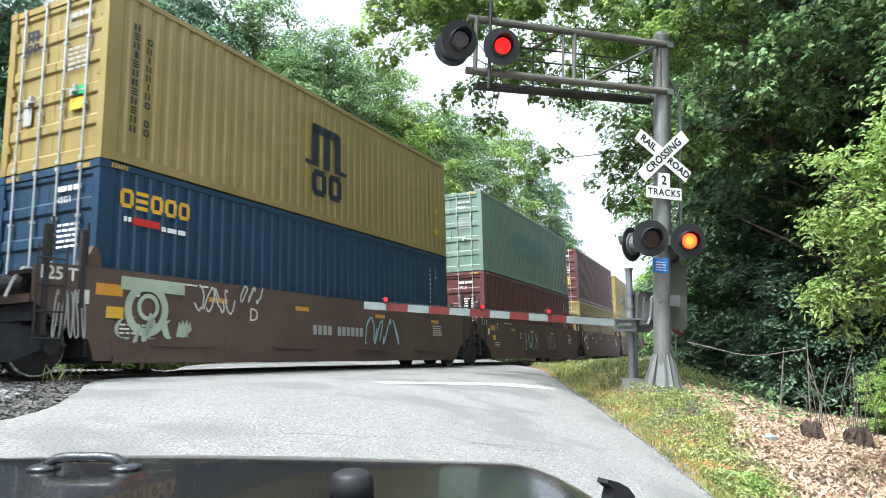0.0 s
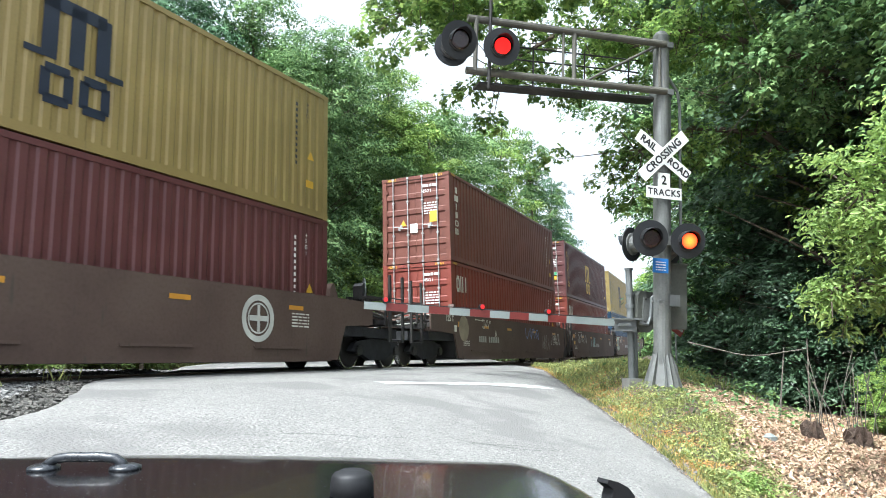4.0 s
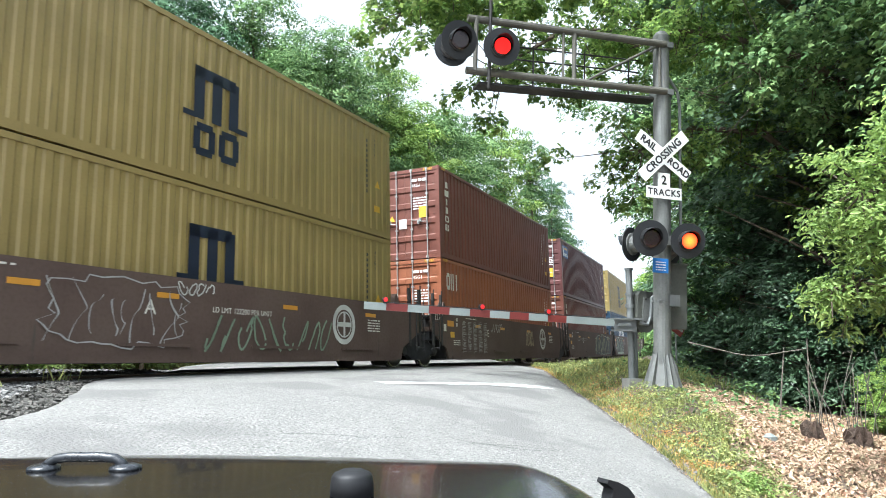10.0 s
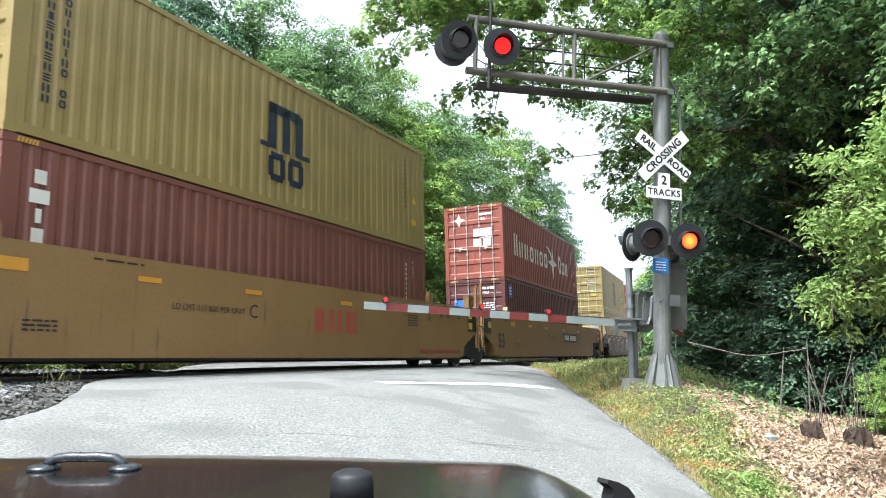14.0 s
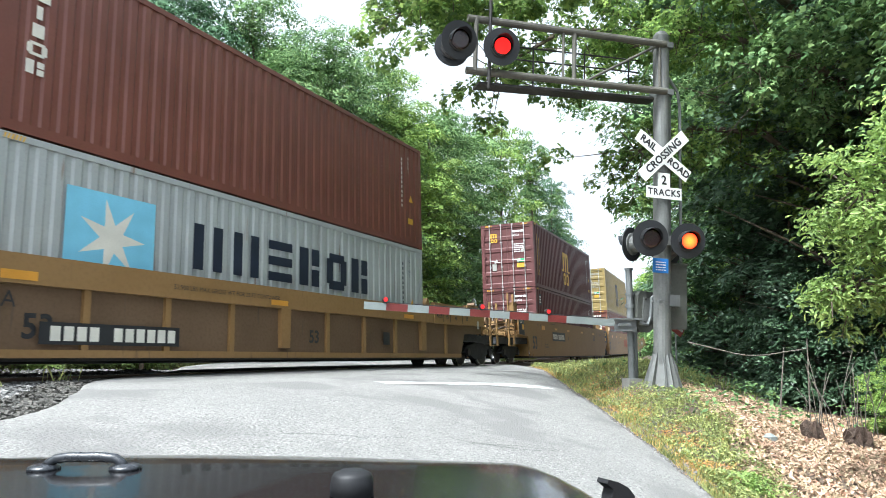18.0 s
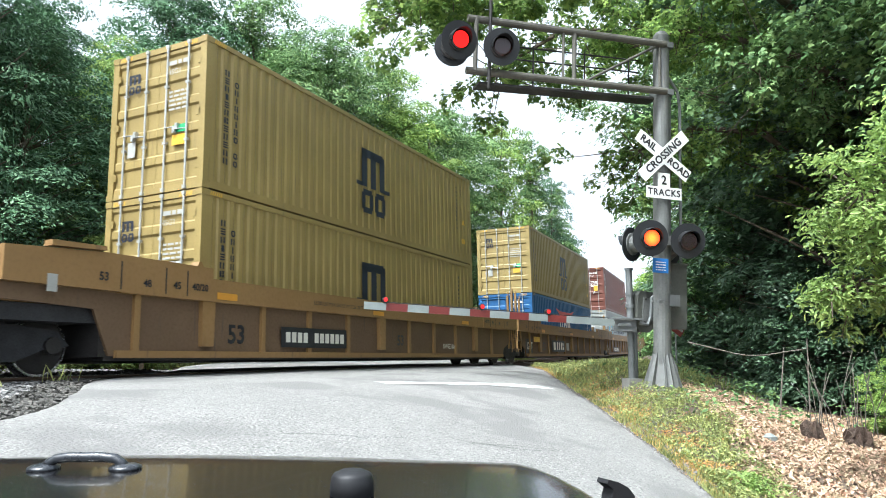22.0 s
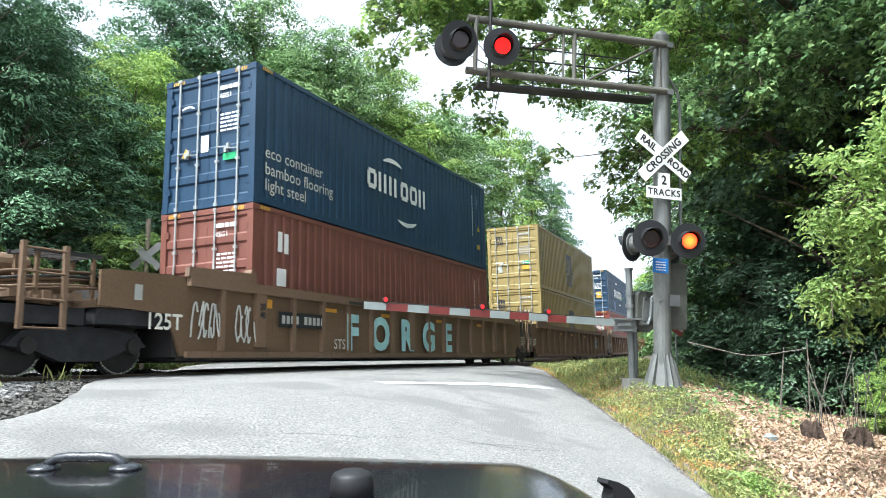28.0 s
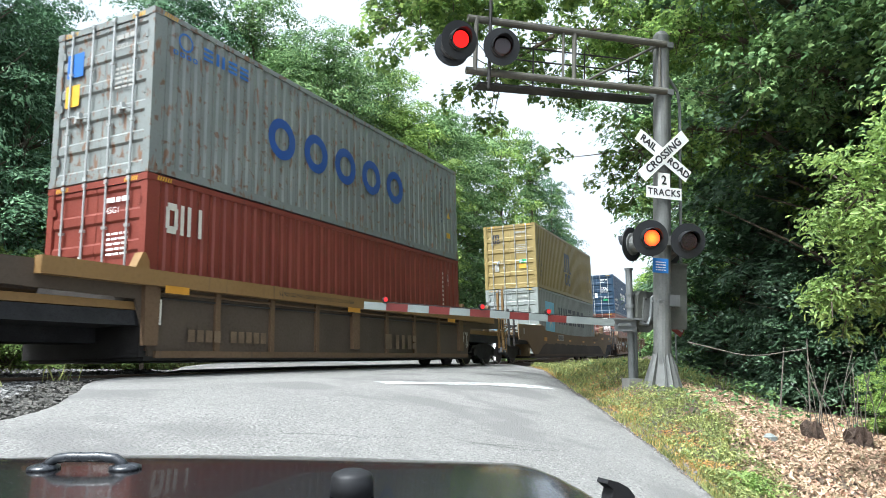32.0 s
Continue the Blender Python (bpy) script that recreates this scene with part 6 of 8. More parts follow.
def signal_mast():
    base = spot(12.3, 3.76, 0.68)
    ob = tagged(new("crossing_signal"), "grey steel railway crossing signal mast with cantilever and red lights", "crossing signal")
    ob.matrix_world = signal_frame(base, radians(2.1))
    armwise("mast", Geo().spin([(0, 0.15), (0.97, 0.142), (0.985, 0.155), (1, 0.09)], (0, 0, 0.1), (0, 0, 6.32), 20), M_ALU, ob, smooth=False)
    armwise("base_plate", Geo().box(-0.34, 0.34, -0.34, 0.34, -0.5, -0.07), M_CONCRETE, ob)
    skirt = armwise("base_skirt", Geo().spin([(0, 0.31), (0.06, 0.31), (1, 0.16)], (0, 0, -0.06), (0, 0, 0.5), 4), M_ALU, ob)
    for i in range(8):
        armwise("gusset", kept("gusset", lambda: Geo().prism([(0.12, -0.06), (0.33, -0.06), (0.33, -0.02), (0.16, 0.53), (0.12, 0.53)], "y", -0.006, 0.006)), M_ALU, skirt, m=pose(0, 0, 0, rz=22.5 + 45 * i))
    # cantilever: paired chords, braces, hanger
    arm = armwise("cantilever", Geo().tube((0, -0.14, 6.04), (3.76, -0.1, 5.90), 0.062, 12), M_ARM, ob, "weathered grey pipe truss arm")
    armwise("lower_chord", Geo().tube((0, -0.14, 5.16), (3.76, -0.1, 5.0), 0.062, 12), M_ARM, arm)
    armwise("lower_chord", Geo().tube((0, 0.25, 5.14), (2.6, 0.25, 4.98), 0.05, 10), M_ARM, arm)
    armwise("walkway", Geo().add([(0.1, 0.0, 5.04), (3.5, 0.0, 4.84), (3.5, 0.3, 4.84), (0.1, 0.3, 5.04), (0.1, 0.0, 5.08), (3.5, 0.0, 4.88), (3.5, 0.3, 4.88), (0.1, 0.3, 5.08)], [(0, 3, 2, 1), (4, 5, 6, 7), (0, 1, 5, 4), (1, 2, 6, 5), (2, 3, 7, 6), (3, 0, 4, 7)]), M_STEEL, arm)
    for x in (0.12, 1.82, 2.03, 3.62):
        armwise("brace", Geo().tube((x, -0.13, 5.16 - 0.045 * x), (x, -0.13, 6.06 - 0.04 * x), 0.04 if x in (1.82, 3.62) else 0.025, 8), M_ARM, arm)
    armwise("brace", Geo().tube((0.2, -0.12, 5.98), (1.6, -0.12, 5.12), 0.025, 8), M_ARM, arm)
    for z in (5.62, 5.85):
        armwise("hand_rail", Geo().tube((0.3, 0.28, z), (3.3, 0.28, z - 0.16), 0.014, 6), M_STEEL, arm)
    for x in (0.5, 1.4, 2.4, 3.2):
        armwise("rail_post", Geo().tube((x, 0.28, 5.06 - 0.055 * x), (x, 0.28, 5.92 - 0.055 * x), 0.016, 6), M_STEEL, arm)
    for z in (6.04, 5.16):
        armwise("clamp", kept("mast_clamp", lambda: Geo().box(-0.145, 0.15, -0.17, 0.15, -0.05, 0.05)), M_GALV, ob, m=pose(0, 0, z))
    hang = armwise("hanger_post", Geo().tube((3.4, -0.2, 4.7), (3.4, -0.2, 6.6), 0.03, 8).box(3.2, 3.42, -0.25, -0.12, 5.28, 5.46), M_STEEL, ob)
    flasher(ob, pose(-4.0, -0.42, 5.35, rx=12, rz=4), 0, glass=M_LENS_HIGH)
    flasher(ob, pose(-3.26, -0.38, 5.37, rx=10, rz=-8), 1, glass=M_LENS_HIGH)
    flasher(ob, pose(-3.9, 0.3, 5.5, rz=-180), 1, False, shell=M_STEEL)
    # lower lights
    cross = armwise("light_arm", Geo().tube((-0.62, -0.17, 2.46), (0.62, -0.17, 2.46), 0.03, 8).box(-0.16, 0.16, -0.2, 0.16, 2.38, 2.54), M_ALU, ob)
    flasher(ob, pose(-0.53, -0.45, 2.43, rx=7, rz=-15), 0)
    flasher(ob, pose(0.26, -0.38, 2.45, rx=7, rz=-15), 1)
    flasher(ob, pose(-0.44, 0.28, 2.42, rz=-155), 1, False)
    flasher(ob, pose(0.3, 0.32, 2.36, rz=-180), 0, False)
    # crossbuck and plates
    for a, text in ((38, ("RAIL", "ROAD")), (-38, ("CROSSING",))):
        y = -0.19 if a > 0 else -0.2
        bl = part("crossbuck_blade", kept("crossbuck_blade", lambda: board(1.22, 0.23)), M_WHITE, ob, "white reflective blade", m=pose(-0.09, y, 3.96) @ Matrix.Rotation(radians(a - 5), 4, "Y"))
        for k, word in enumerate(text):
            x = 0 if len(text) == 1 else (-0.36, 0.36)[k]
            part("lettering", words(word, 0.175 if len(text) > 1 else 0.19, bold=0.006), M_BLACKP, bl, m=pose(x, -0.004, 0))
    pl = part("number_plate", board(0.24, 0.27), M_WHITE, ob, m=pose(-0.07, -0.17, 3.52))
    part("lettering", words("2", 0.22, bold=0.005), M_BLACKP, pl, m=pose(0, -0.004, 0))
    pl = part("tracks_plate", board(0.71, 0.21), M_WHITE, ob, m=pose(-0.07, -0.175, 3.3))
    part("lettering", words("TRACKS", 0.165, spacing=1.12, bold=0.004), M_BLACKP, pl, m=pose(0, -0.004, 0))
    pl = part("notice_plate", board(0.31, 0.25), M_NOTICE, ob, "small blue notice plate", m=pose(-0.13, -0.15, 2.02))
    part("lettering", lines(4, 0.2, 0.018, 0.045), M_WHITE, pl, m=pose(-0.1, -0.004, 0.05))
    # cabinet, conduit, ladder rail
    box = armwise("relay_box", Geo().box(-0.52, -0.18, 0.02, 0.3, 0.95, 2.08), M_RELAY, ob, "grey steel relay box")
    armwise("box_bracket", Geo().box(-0.26, -0.05, -0.15, 0.1, 1.33, 1.53).box(-0.15, 0.14, -0.135, 0.135, 1.4, 1.43), M_GALV, box)
    armwise("box_lid", Geo().box(-0.54, -0.17, 0.0, 0.32, 2.08, 2.11), M_RELAY, box)
    armwise("conduit", Geo().path([(-0.12, 0.05, 5.6), (-0.4, 0.08, 5.28), (-0.46, 0.1, 5.0), (-0.46, 0.1, 1.0)], 0.028, 8), M_GALV, ob)
    armwise("conduit", Geo().path([(-0.3, 0.15, 5.3), (-0.3, 0.18, 2.1)], 0.012, 6), M_GALV, ob)
    return ob


signal_mast()


def gate():
    base = spot(12.7, 3.345, 0.72)
    ob = tagged(new("crossing_gate"), "lowered red and white striped crossing gate with grey mechanism", "crossing gate")
    ob.matrix_world = signal_frame(base)
    armwise("gate_mast", Geo().tube((0, 0, 0.0), (0, 0, 1.95), 0.06, 14).tube((0, 0, 1.95), (0, 0, 1.99), 0.075, 14), M_GALV, ob)
    armwise("mast_foot", Geo().box(-0.13, 0.13, -0.13, 0.13, -0.3, 0.03), M_CONCRETE, ob)
    armwise("second_mast", Geo().tube((-0.16, 0.12, -0.1), (-0.17, 0.12, 1.0), 0.04, 12), M_GALV, ob)
    mech = armwise("gate_mechanism", Geo().prism([(-0.56, 1.16), (-0.53, 1.5), (-0.47, 1.55), (-0.16, 1.58), (-0.1, 1.5), (-0.06, 0.94), (-0.12, 0.84), (-0.3, 0.84), (-0.45, 0.95)], "y", -0.12, 0.2), M_RELAY, ob, "grey cast gate mechanism housing")
    armwise("mechanism_cover", Geo().prism([(-0.47, 1.08), (-0.45, 1.44), (-0.2, 1.46), (-0.16, 0.98)], "y", -0.14, -0.12), M_ALU, mech)
    for x, z in ((-0.43, 1.41), (-0.24, 1.43), (-0.2, 1.02), (-0.43, 1.12)):
        armwise("bolt", kept("bolt", lambda: Geo().tube((0, -0.015, 0), (0, 0, 0), 0.02, 6)), M_STEEL, mech, m=pose(x, -0.14, z))
    armwise("counterweight_arm", hose([(-0.05, -0.22, 1.0), (-0.2, -0.24, 0.98), (-0.27, -0.24, 1.12), (-0.3, -0.24, 1.45), (-0.38, -0.24, 1.5)], 0.03, 8), M_GALV, ob)
    for z0, z1, r in ((1.28, 1.34, 0.08), (1.5, 1.54, 0.075)):
        armwise("collar", Geo().tube((0, 0, z0), (0, 0, z1), r, 14), M_GALV, ob)
    hub = armwise("arm_bracket", Geo().box(-0.1, 0.48, -0.28, -0.06, 1.06, 1.09).box(0.1, 0.46, -0.26, -0.1, 0.86, 0.89).box(0.12, 0.46, -0.24, -0.22, 0.89, 1.06).box(0.0, 0.12, -0.2, 0.06, 0.84, 1.06).box(0.16, 0.4, -0.27, -0.24, 0.95, 1.0), M_GALV, ob)
    # the arm: grey root, then stripes
    x0, z0, x1, z1 = 0.35, 1.0, 4.86, 1.26
    slope = math.atan((z1 - z0) / (x1 - x0))
    arm = armwise("arm", Geo().box(0, 1.03, -0.02, 0.02, -0.06, 0.06), M_GATEWHITE, ob, "grey root of the gate arm", m=pose(x0, -0.21, z0) @ Matrix.Rotation(-slope, 4, "Y"))
    n, a, b = 10, 1.03, math.hypot(x1 - x0, z1 - z0)
    for i in range(n):
        u0, u1 = a + (b - a) * i / n, a + (b - a) * (i + 1) / n
        armwise("stripe", Geo().box(u0, u1, -0.016, 0.016, -0.058, 0.058), M_GATERED if i % 2 == 0 else M_GATEWHITE, arm)
    for u in (1.38, 2.57, 4.19):
        lamp = armwise("arm_lamp", kept("arm_lamp", lambda: Geo().tube((0, 0, 0.05), (0, 0, 0.075), 0.03, 10).tube((0, -0.04, 0.11), (0, 0.04, 0.11), 0.042, 14)), M_BLACKP, arm, m=pose(u, 0, 0))
        armwise("lamp_lens", kept("arm_lamp_lens", lambda: Geo().tube((0, -0.05, 0.11), (0, -0.041, 0.11), 0.036, 14)), M_LAMP_RED, lamp)
    armwise("lamp_cable", Geo().path([(0.2, 0, 0.075), (1.38, 0, 0.07), (2.57, 0, 0.07), (4.19, 0, 0.07)], 0.008, 5), M_BLACKP, arm)
    return ob


gate()


def far_crossbuck():
    ob = tagged(new("far_crossbuck"), "grey back of a crossbuck sign on a post beyond the tracks", "sign")
    x, y = from_road(20.4, -8.59)
    ob.matrix_world = Matrix.Translation((x, y, 0.76)) @ Matrix.Rotation(YAW - radians(80), 4, "Z")
    part("post", Geo().tube((0, 0, -0.3), (0, 0, 4.1), 0.07, 10), M_WOOD, ob)
    for a in (42, -42):
        part("blade", kept("far_blade", lambda: board(1.05, 0.2)), mat("weathered_sign_back", (0.2, 0.2, 0.19), 0.7, var=0.2), ob, m=pose(0, -0.09 - 0.01 * (a > 0), 3.0) @ Matrix.Rotation(radians(a), 4, "Y"))
    return ob


far_crossbuck()


def overhead_wires():
    ob = tagged(new("overhead_wires"), "thin dark utility wires strung before the trees", "wires")
    for k in range(4):
        g, pts = Geo(), []
        for i in range(15):
            t = i / 14
            x, y = from_road(20 + 12 * t, -16 + 5.5 * t)
            pts.append((x, y, 8.7 - 0.42 * k - 2.6 * t - 0.5 * math.sin(math.pi * t)))
        part("wire", g.path(pts, 0.012, 5), M_BLACKP, ob)


overhead_wires()


# ---- the car that the camera sits in ----
def hood_z(d, lat):
    return 1.265 + 0.01 * (1 - ((lat + 0.42) / 0.85) ** 2) - 0.05 * smooth(1.5, 2.0, d) - 0.12 * smooth(0.15, 0.5, lat) + 0.011 * smooth(0.2, -0.8, lat)


def waiting_car():
    ob = tagged(new("car"), "black glossy off-road car waiting at the crossing, seen over its bonnet", "car")
    g, nd, nl = Geo(), 22, 40
    for i in range(nd + 1):
        for j in range(nl + 1):
            lat = -1.25 + 1.72 * j / nl
            far = 1.93 - 0.16 * smooth(-0.3, 0.35, lat) - 0.35 * smooth(0.2, 0.47, lat) - 0.1 * smooth(-0.9, -1.25, lat)
            d = 0.55 + (far - 0.55) * i / nd
            x, y = from_road(d, lat)
            g.v.append((x, y, hood_z(d, lat) - 0.004 - 0.035 * smooth(far - 0.07, far, d)))
    m = nl + 1
    g.f = [(i * m + j, (i + 1) * m + j, (i + 1) * m + j + 1, i * m + j + 1) for i in range(nd) for j in range(nl)]
    o = len(g.v)
    top = list(g.v)
    rim = [nd * m + j for j in range(m)] + [i * m + nl for i in range(nd - 1, -1, -1)]
    g.v += [(top[i][0], top[i][1], top[i][2] - 0.45) for i in rim]
    g.f += [(rim[k], rim[k + 1], o + k + 1, o + k) for k in range(len(rim) - 1)]
    part("bonnet", g, M_CARPAINT, ob, "black glossy bonnet", smooth=True)
    turn = Matrix.Rotation(YAW, 4, "Z")
    part("front_body", Geo().prism([(0.55, 0.42), (1.5, 0.42), (1.6, 0.6), (1.58, 0.95), (0.55, 0.95)], "y", -0.32, 1.1), M_CARPAINT, ob, m=turn)
    for lat in (-1.02, 0.3):
        x, y = from_road(1.05, lat)
        wheel = part("front_wheel", kept("car_tyre", lambda: Geo().spin([(0, 0.22), (0, 0.34), (0.12, 0.39), (0.88, 0.39), (1, 0.34), (1, 0.22)], (0, -0.11, 0), (0, 0.11, 0), 28)), M_RUBBER, ob, "black tyre", m=Matrix.Translation((x, y, road_z(x, y) + 0.41)) @ turn)
        part("rim", kept("car_rim", lambda: Geo().spin([(0, 0.0), (0, 0.22), (1, 0.22), (1, 0)], (0, -0.09, 0), (0, 0.09, 0), 20)), M_STEEL, wheel)

    def on_hood(d, lat, z):
        x, y = from_road(d, lat)
        return (x, y, hood_z(d, lat) + z)
    h = part("bonnet_handle", hose([on_hood(1.45, -0.795, 0.0), on_hood(1.45, -0.785, 0.008), on_hood(1.45, -0.771, 0.017), on_hood(1.45, -0.747, 0.02), on_hood(1.45, -0.680, 0.02), on_hood(1.45, -0.653, 0.017), on_hood(1.45, -0.640, 0.008), on_hood(1.45, -0.632, 0.0)], 0.0095, 18), M_PLASTIC, ob, "black moulded tie-down loop", smooth=True)
    for lat in (-0.795, -0.632):
        x, y = from_road(1.45, lat)
        part("foot", Geo().spin([(0, 0.031), (0.5, 0.03), (0.8, 0.022), (1, 0.012)], (0, 0, -0.004), (0, 0, 0.008), 32), M_PLASTIC, h, smooth=True, m=Matrix.Translation((x, y, hood_z(1.45, lat))))
    x, y = from_road(1.26, -0.157)
    part("rubber_stop", Geo().spin([(0, 0.038), (0.55, 0.037), (0.8, 0.035), (0.9, 0.031), (0.96, 0.023), (1, 0.02), (1, 0.0)], (x, y, hood_z(1.26, -0.157) - 0.01), (x, y, hood_z(1.26, -0.157) + 0.038), 36), M_RUBBER, ob, "black rubber windscreen rest", smooth=True)
    x, y = from_road(1.36, 0.325)
    nz = part("washer_nozzle", Geo().prism([(-0.03, 0), (0.03, 0), (0.029, 0.012), (0.014, 0.028), (-0.01, 0.04), (-0.034, 0.047), (-0.038, 0.04), (-0.022, 0.028), (-0.027, 0.014)], "y", -0.014, 0.014), M_RUBBER, ob, "small black washer nozzle", m=Matrix.Translation((x, y, hood_z(1.36, 0.325) + 0.03)) @ Matrix.Rotation(YAW - radians(60), 4, "Z"))
    part("nozzle_base", Geo().spin([(0, 0.03), (1, 0.022)], (0, 0, -0.1), (0, 0, 0.008), 12), M_RUBBER, nz)
    return ob


waiting_car()


# ---- what moves ----
def gone(t):
    """Metres that the train has moved by t seconds."""
    if t <= 12:
        return 10.85 * t
    if t <= 20:
        return 130.2 + 10.85 * (t - 12) - 0.015625 * (t - 12) ** 2
    return 216.0 + 10.6 * (t - 20)


TRAIN = []          # (thing, offset along the track, pose in the car's space)


def make_train():
    rows = build_boxes()
    sets = ["brown"] * 13 + ["smooth"] * 3 + ["ribbed"] * 3 + ["old"] * 3 + ["tan", "late", "late"]
    labels = {"brown": "grimy brown steel well car with sprayed lettering", "smooth": "yellow smooth-sided steel well car with black markings", "ribbed": "yellow well car with side posts and a top chord",
              "old": "faded rusty-yellow well car with closely set side posts", "late": "grimy yellow well car with side posts and a shaded underframe", "tan": "dirty tan smooth-sided well car"}
    breaks = {2, 7, 12, 15, 18, 21, 22}        # a coupling follows these units
    for i, (off, low, top, low_h) in enumerate(rows):
        ahead = (rows[i - 1][0] - off) if i else 19.0
        behind = (off - rows[i + 1][0]) if i + 1 < len(rows) else 19.4
        front = CL / 2 + ahead / 2
        rear = CL / 2 - behind / 2
        style = sets[i]
        half = STYLES[style]["half"]
        ft = CL / 2 + half + 2.2 if (i - 1) in breaks or i == 0 else front
        rt = CL / 2 - half - 1.5 if i in breaks else None
        car = well_car(style, rear + 0.25, front - 0.25, rt, ft, labels[style], car_marks(i, style), i in (18, 22, 23, 24))
        TRAIN.append((car, off, Matrix.Identity(4)))
        TRAIN.append((low, off, pose(0, 0, FLOOR)))
        TRAIN.append((top, off, pose(0, 0, FLOOR + low_h + 0.012)))


def motions():
    times = [float(t) for t in range(33)]
    for thing, off, m in TRAIN:
        walk(thing, [(t, track_pose(gone(t) + off) @ m) for t in times])
    # the lamps blink in turn: a lens with one lit face turns over inside its hood
    for lens, phase in ROTORS:
        at = Matrix.Translation((0, -0.05, 0))
        side = 180 if phase == 0 else 0
        rows = [(0.0, at @ Matrix.Rotation(radians(side), 4, "Z"))]
        for k in range(45):
            t = 0.272 + 0.706 * k
            if t > 31.9:
                break
            n = round(t)
            t = t + 0.05 if abs(t - n) > 0.07 else n - 0.01 if t < n and n > 1 else n + 0.11
            for q in (0, 1, 2, 3):
                rows.append((t - 0.1 + q / 30, at @ Matrix.Rotation(radians(side + 60 * q), 4, "Z")))
            side += 180
        rows.append((32.0, at @ Matrix.Rotation(radians(side), 4, "Z")))
        walk(lens, rows)


# ---- woods ----
def leaf_mesh(rng, c, v, size, form="plain"):
    """One small folded leaf at each place c, facing v; form: plain diamonds, pointed or three-lobed leaves."""
    leaves = len(c)
    n = v * 0.9 + rng.normal(size=(leaves, 3)) * 0.36 + np.array([0, 0, 0.5])
    n /= np.linalg.norm(n, axis=1)[:, None]
    a = np.cross(n, rng.normal(size=(leaves, 3)))
    a /= np.linalg.norm(a, axis=1)[:, None]
    b = np.cross(n, a)
    s = size * (0.6 + 0.8 * rng.random(leaves))[:, None]
    lift = n * s * 0.22
    if form == "plain":
        p = np.empty((leaves, 4, 3))
        p[:, 0], p[:, 2] = c - a * s, c + a * s
        p[:, 1], p[:, 3] = c - b * s * 0.5 + n * s * 0.18, c + b * s * 0.5 + n * s * 0.18
        idx = np.arange(leaves * 4, dtype=np.int32)
    else:
        p = np.empty((leaves, 6, 3))
        if form == "pointed":            # two halves that meet on a sunken midrib, blunt at the stalk and drawn out at the tip
            p[:, 0], p[:, 3] = c - a * s, c + a * s * 1.15 - n * s * 0.25
            p[:, 1], p[:, 2] = c - a * s * 0.5 - b * s * 0.42 + lift, c + a * s * 0.3 - b * s * 0.34 + lift * 0.7
            p[:, 4], p[:, 5] = c + a * s * 0.3 + b * s * 0.34 + lift * 0.7, c - a * s * 0.5 + b * s * 0.42 + lift
        else:                            # three lobes with a bay on either side of the tip
            p[:, 0], p[:, 3] = c - a * s * 0.75, c + a * s * 1.05 - n * s * 0.25
            p[:, 1], p[:, 2] = c - b * s * 0.95 + a * s * 0.1 - lift, c + a * s * 0.18 - b * s * 0.36 + lift * 0.7
            p[:, 5], p[:, 4] = c + b * s * 0.95 + a * s * 0.1 - lift, c + a * s * 0.18 + b * s * 0.36 + lift * 0.7
        one = np.array([0, 1, 2, 3, 0, 3, 4, 5], dtype=np.int32)
        idx = (np.arange(leaves, dtype=np.int32)[:, None] * 6 + one).reshape(-1)
    me = bpy.data.meshes.new("crown")
    me.vertices.add(p.shape[0] * p.shape[1])
    me.vertices.foreach_set("co", p.reshape(-1))
    me.loops.add(len(idx))
    me.loops.foreach_set("vertex_index", idx)
    me.polygons.add(len(idx) // 4)
    me.polygons.foreach_set("loop_start", np.arange(0, len(idx), 4, dtype=np.int32))
    me.polygons.foreach_set("loop_total", np.full(len(idx) // 4, 4, dtype=np.int32))
    me.update()
    me.validate()
    me.materials.append(None)
    return me


def crown_mesh(seed, lumps, leaves, size, clump=0.0, form="plain"):
    """Leaves in twigs on the skins of many lumps; lumps: (x, y, z, r)."""
    rng = np.random.default_rng(seed)
    L = np.array(lumps, dtype=float)
    wts = L[:, 3] ** 2
    which = rng.choice(len(L), leaves, p=wts / wts.sum())
    v = rng.normal(size=(leaves, 3))
    v /= np.linalg.norm(v, axis=1)[:, None]
    v[:, 2] = np.where((v[:, 2] < 0) & (rng.random(leaves) < 0.72), -v[:, 2], v[:, 2])
    rad = L[which, 3] * (0.78 + 0.30 * rng.random(leaves) ** 0.6)
    c = L[which, :3] + v * rad[:, None] * np.array([1.1, 1.1, 0.62])
    if clump:
        twig = rng.integers(0, max(1, leaves // 9), leaves)
        pick = rng.integers(0, leaves, max(1, leaves // 9))
        c = c[pick][twig] + rng.normal(size=(leaves, 3)) * clump
        v = v[pick][twig]
    return leaf_mesh(rng, c, v, size, form)


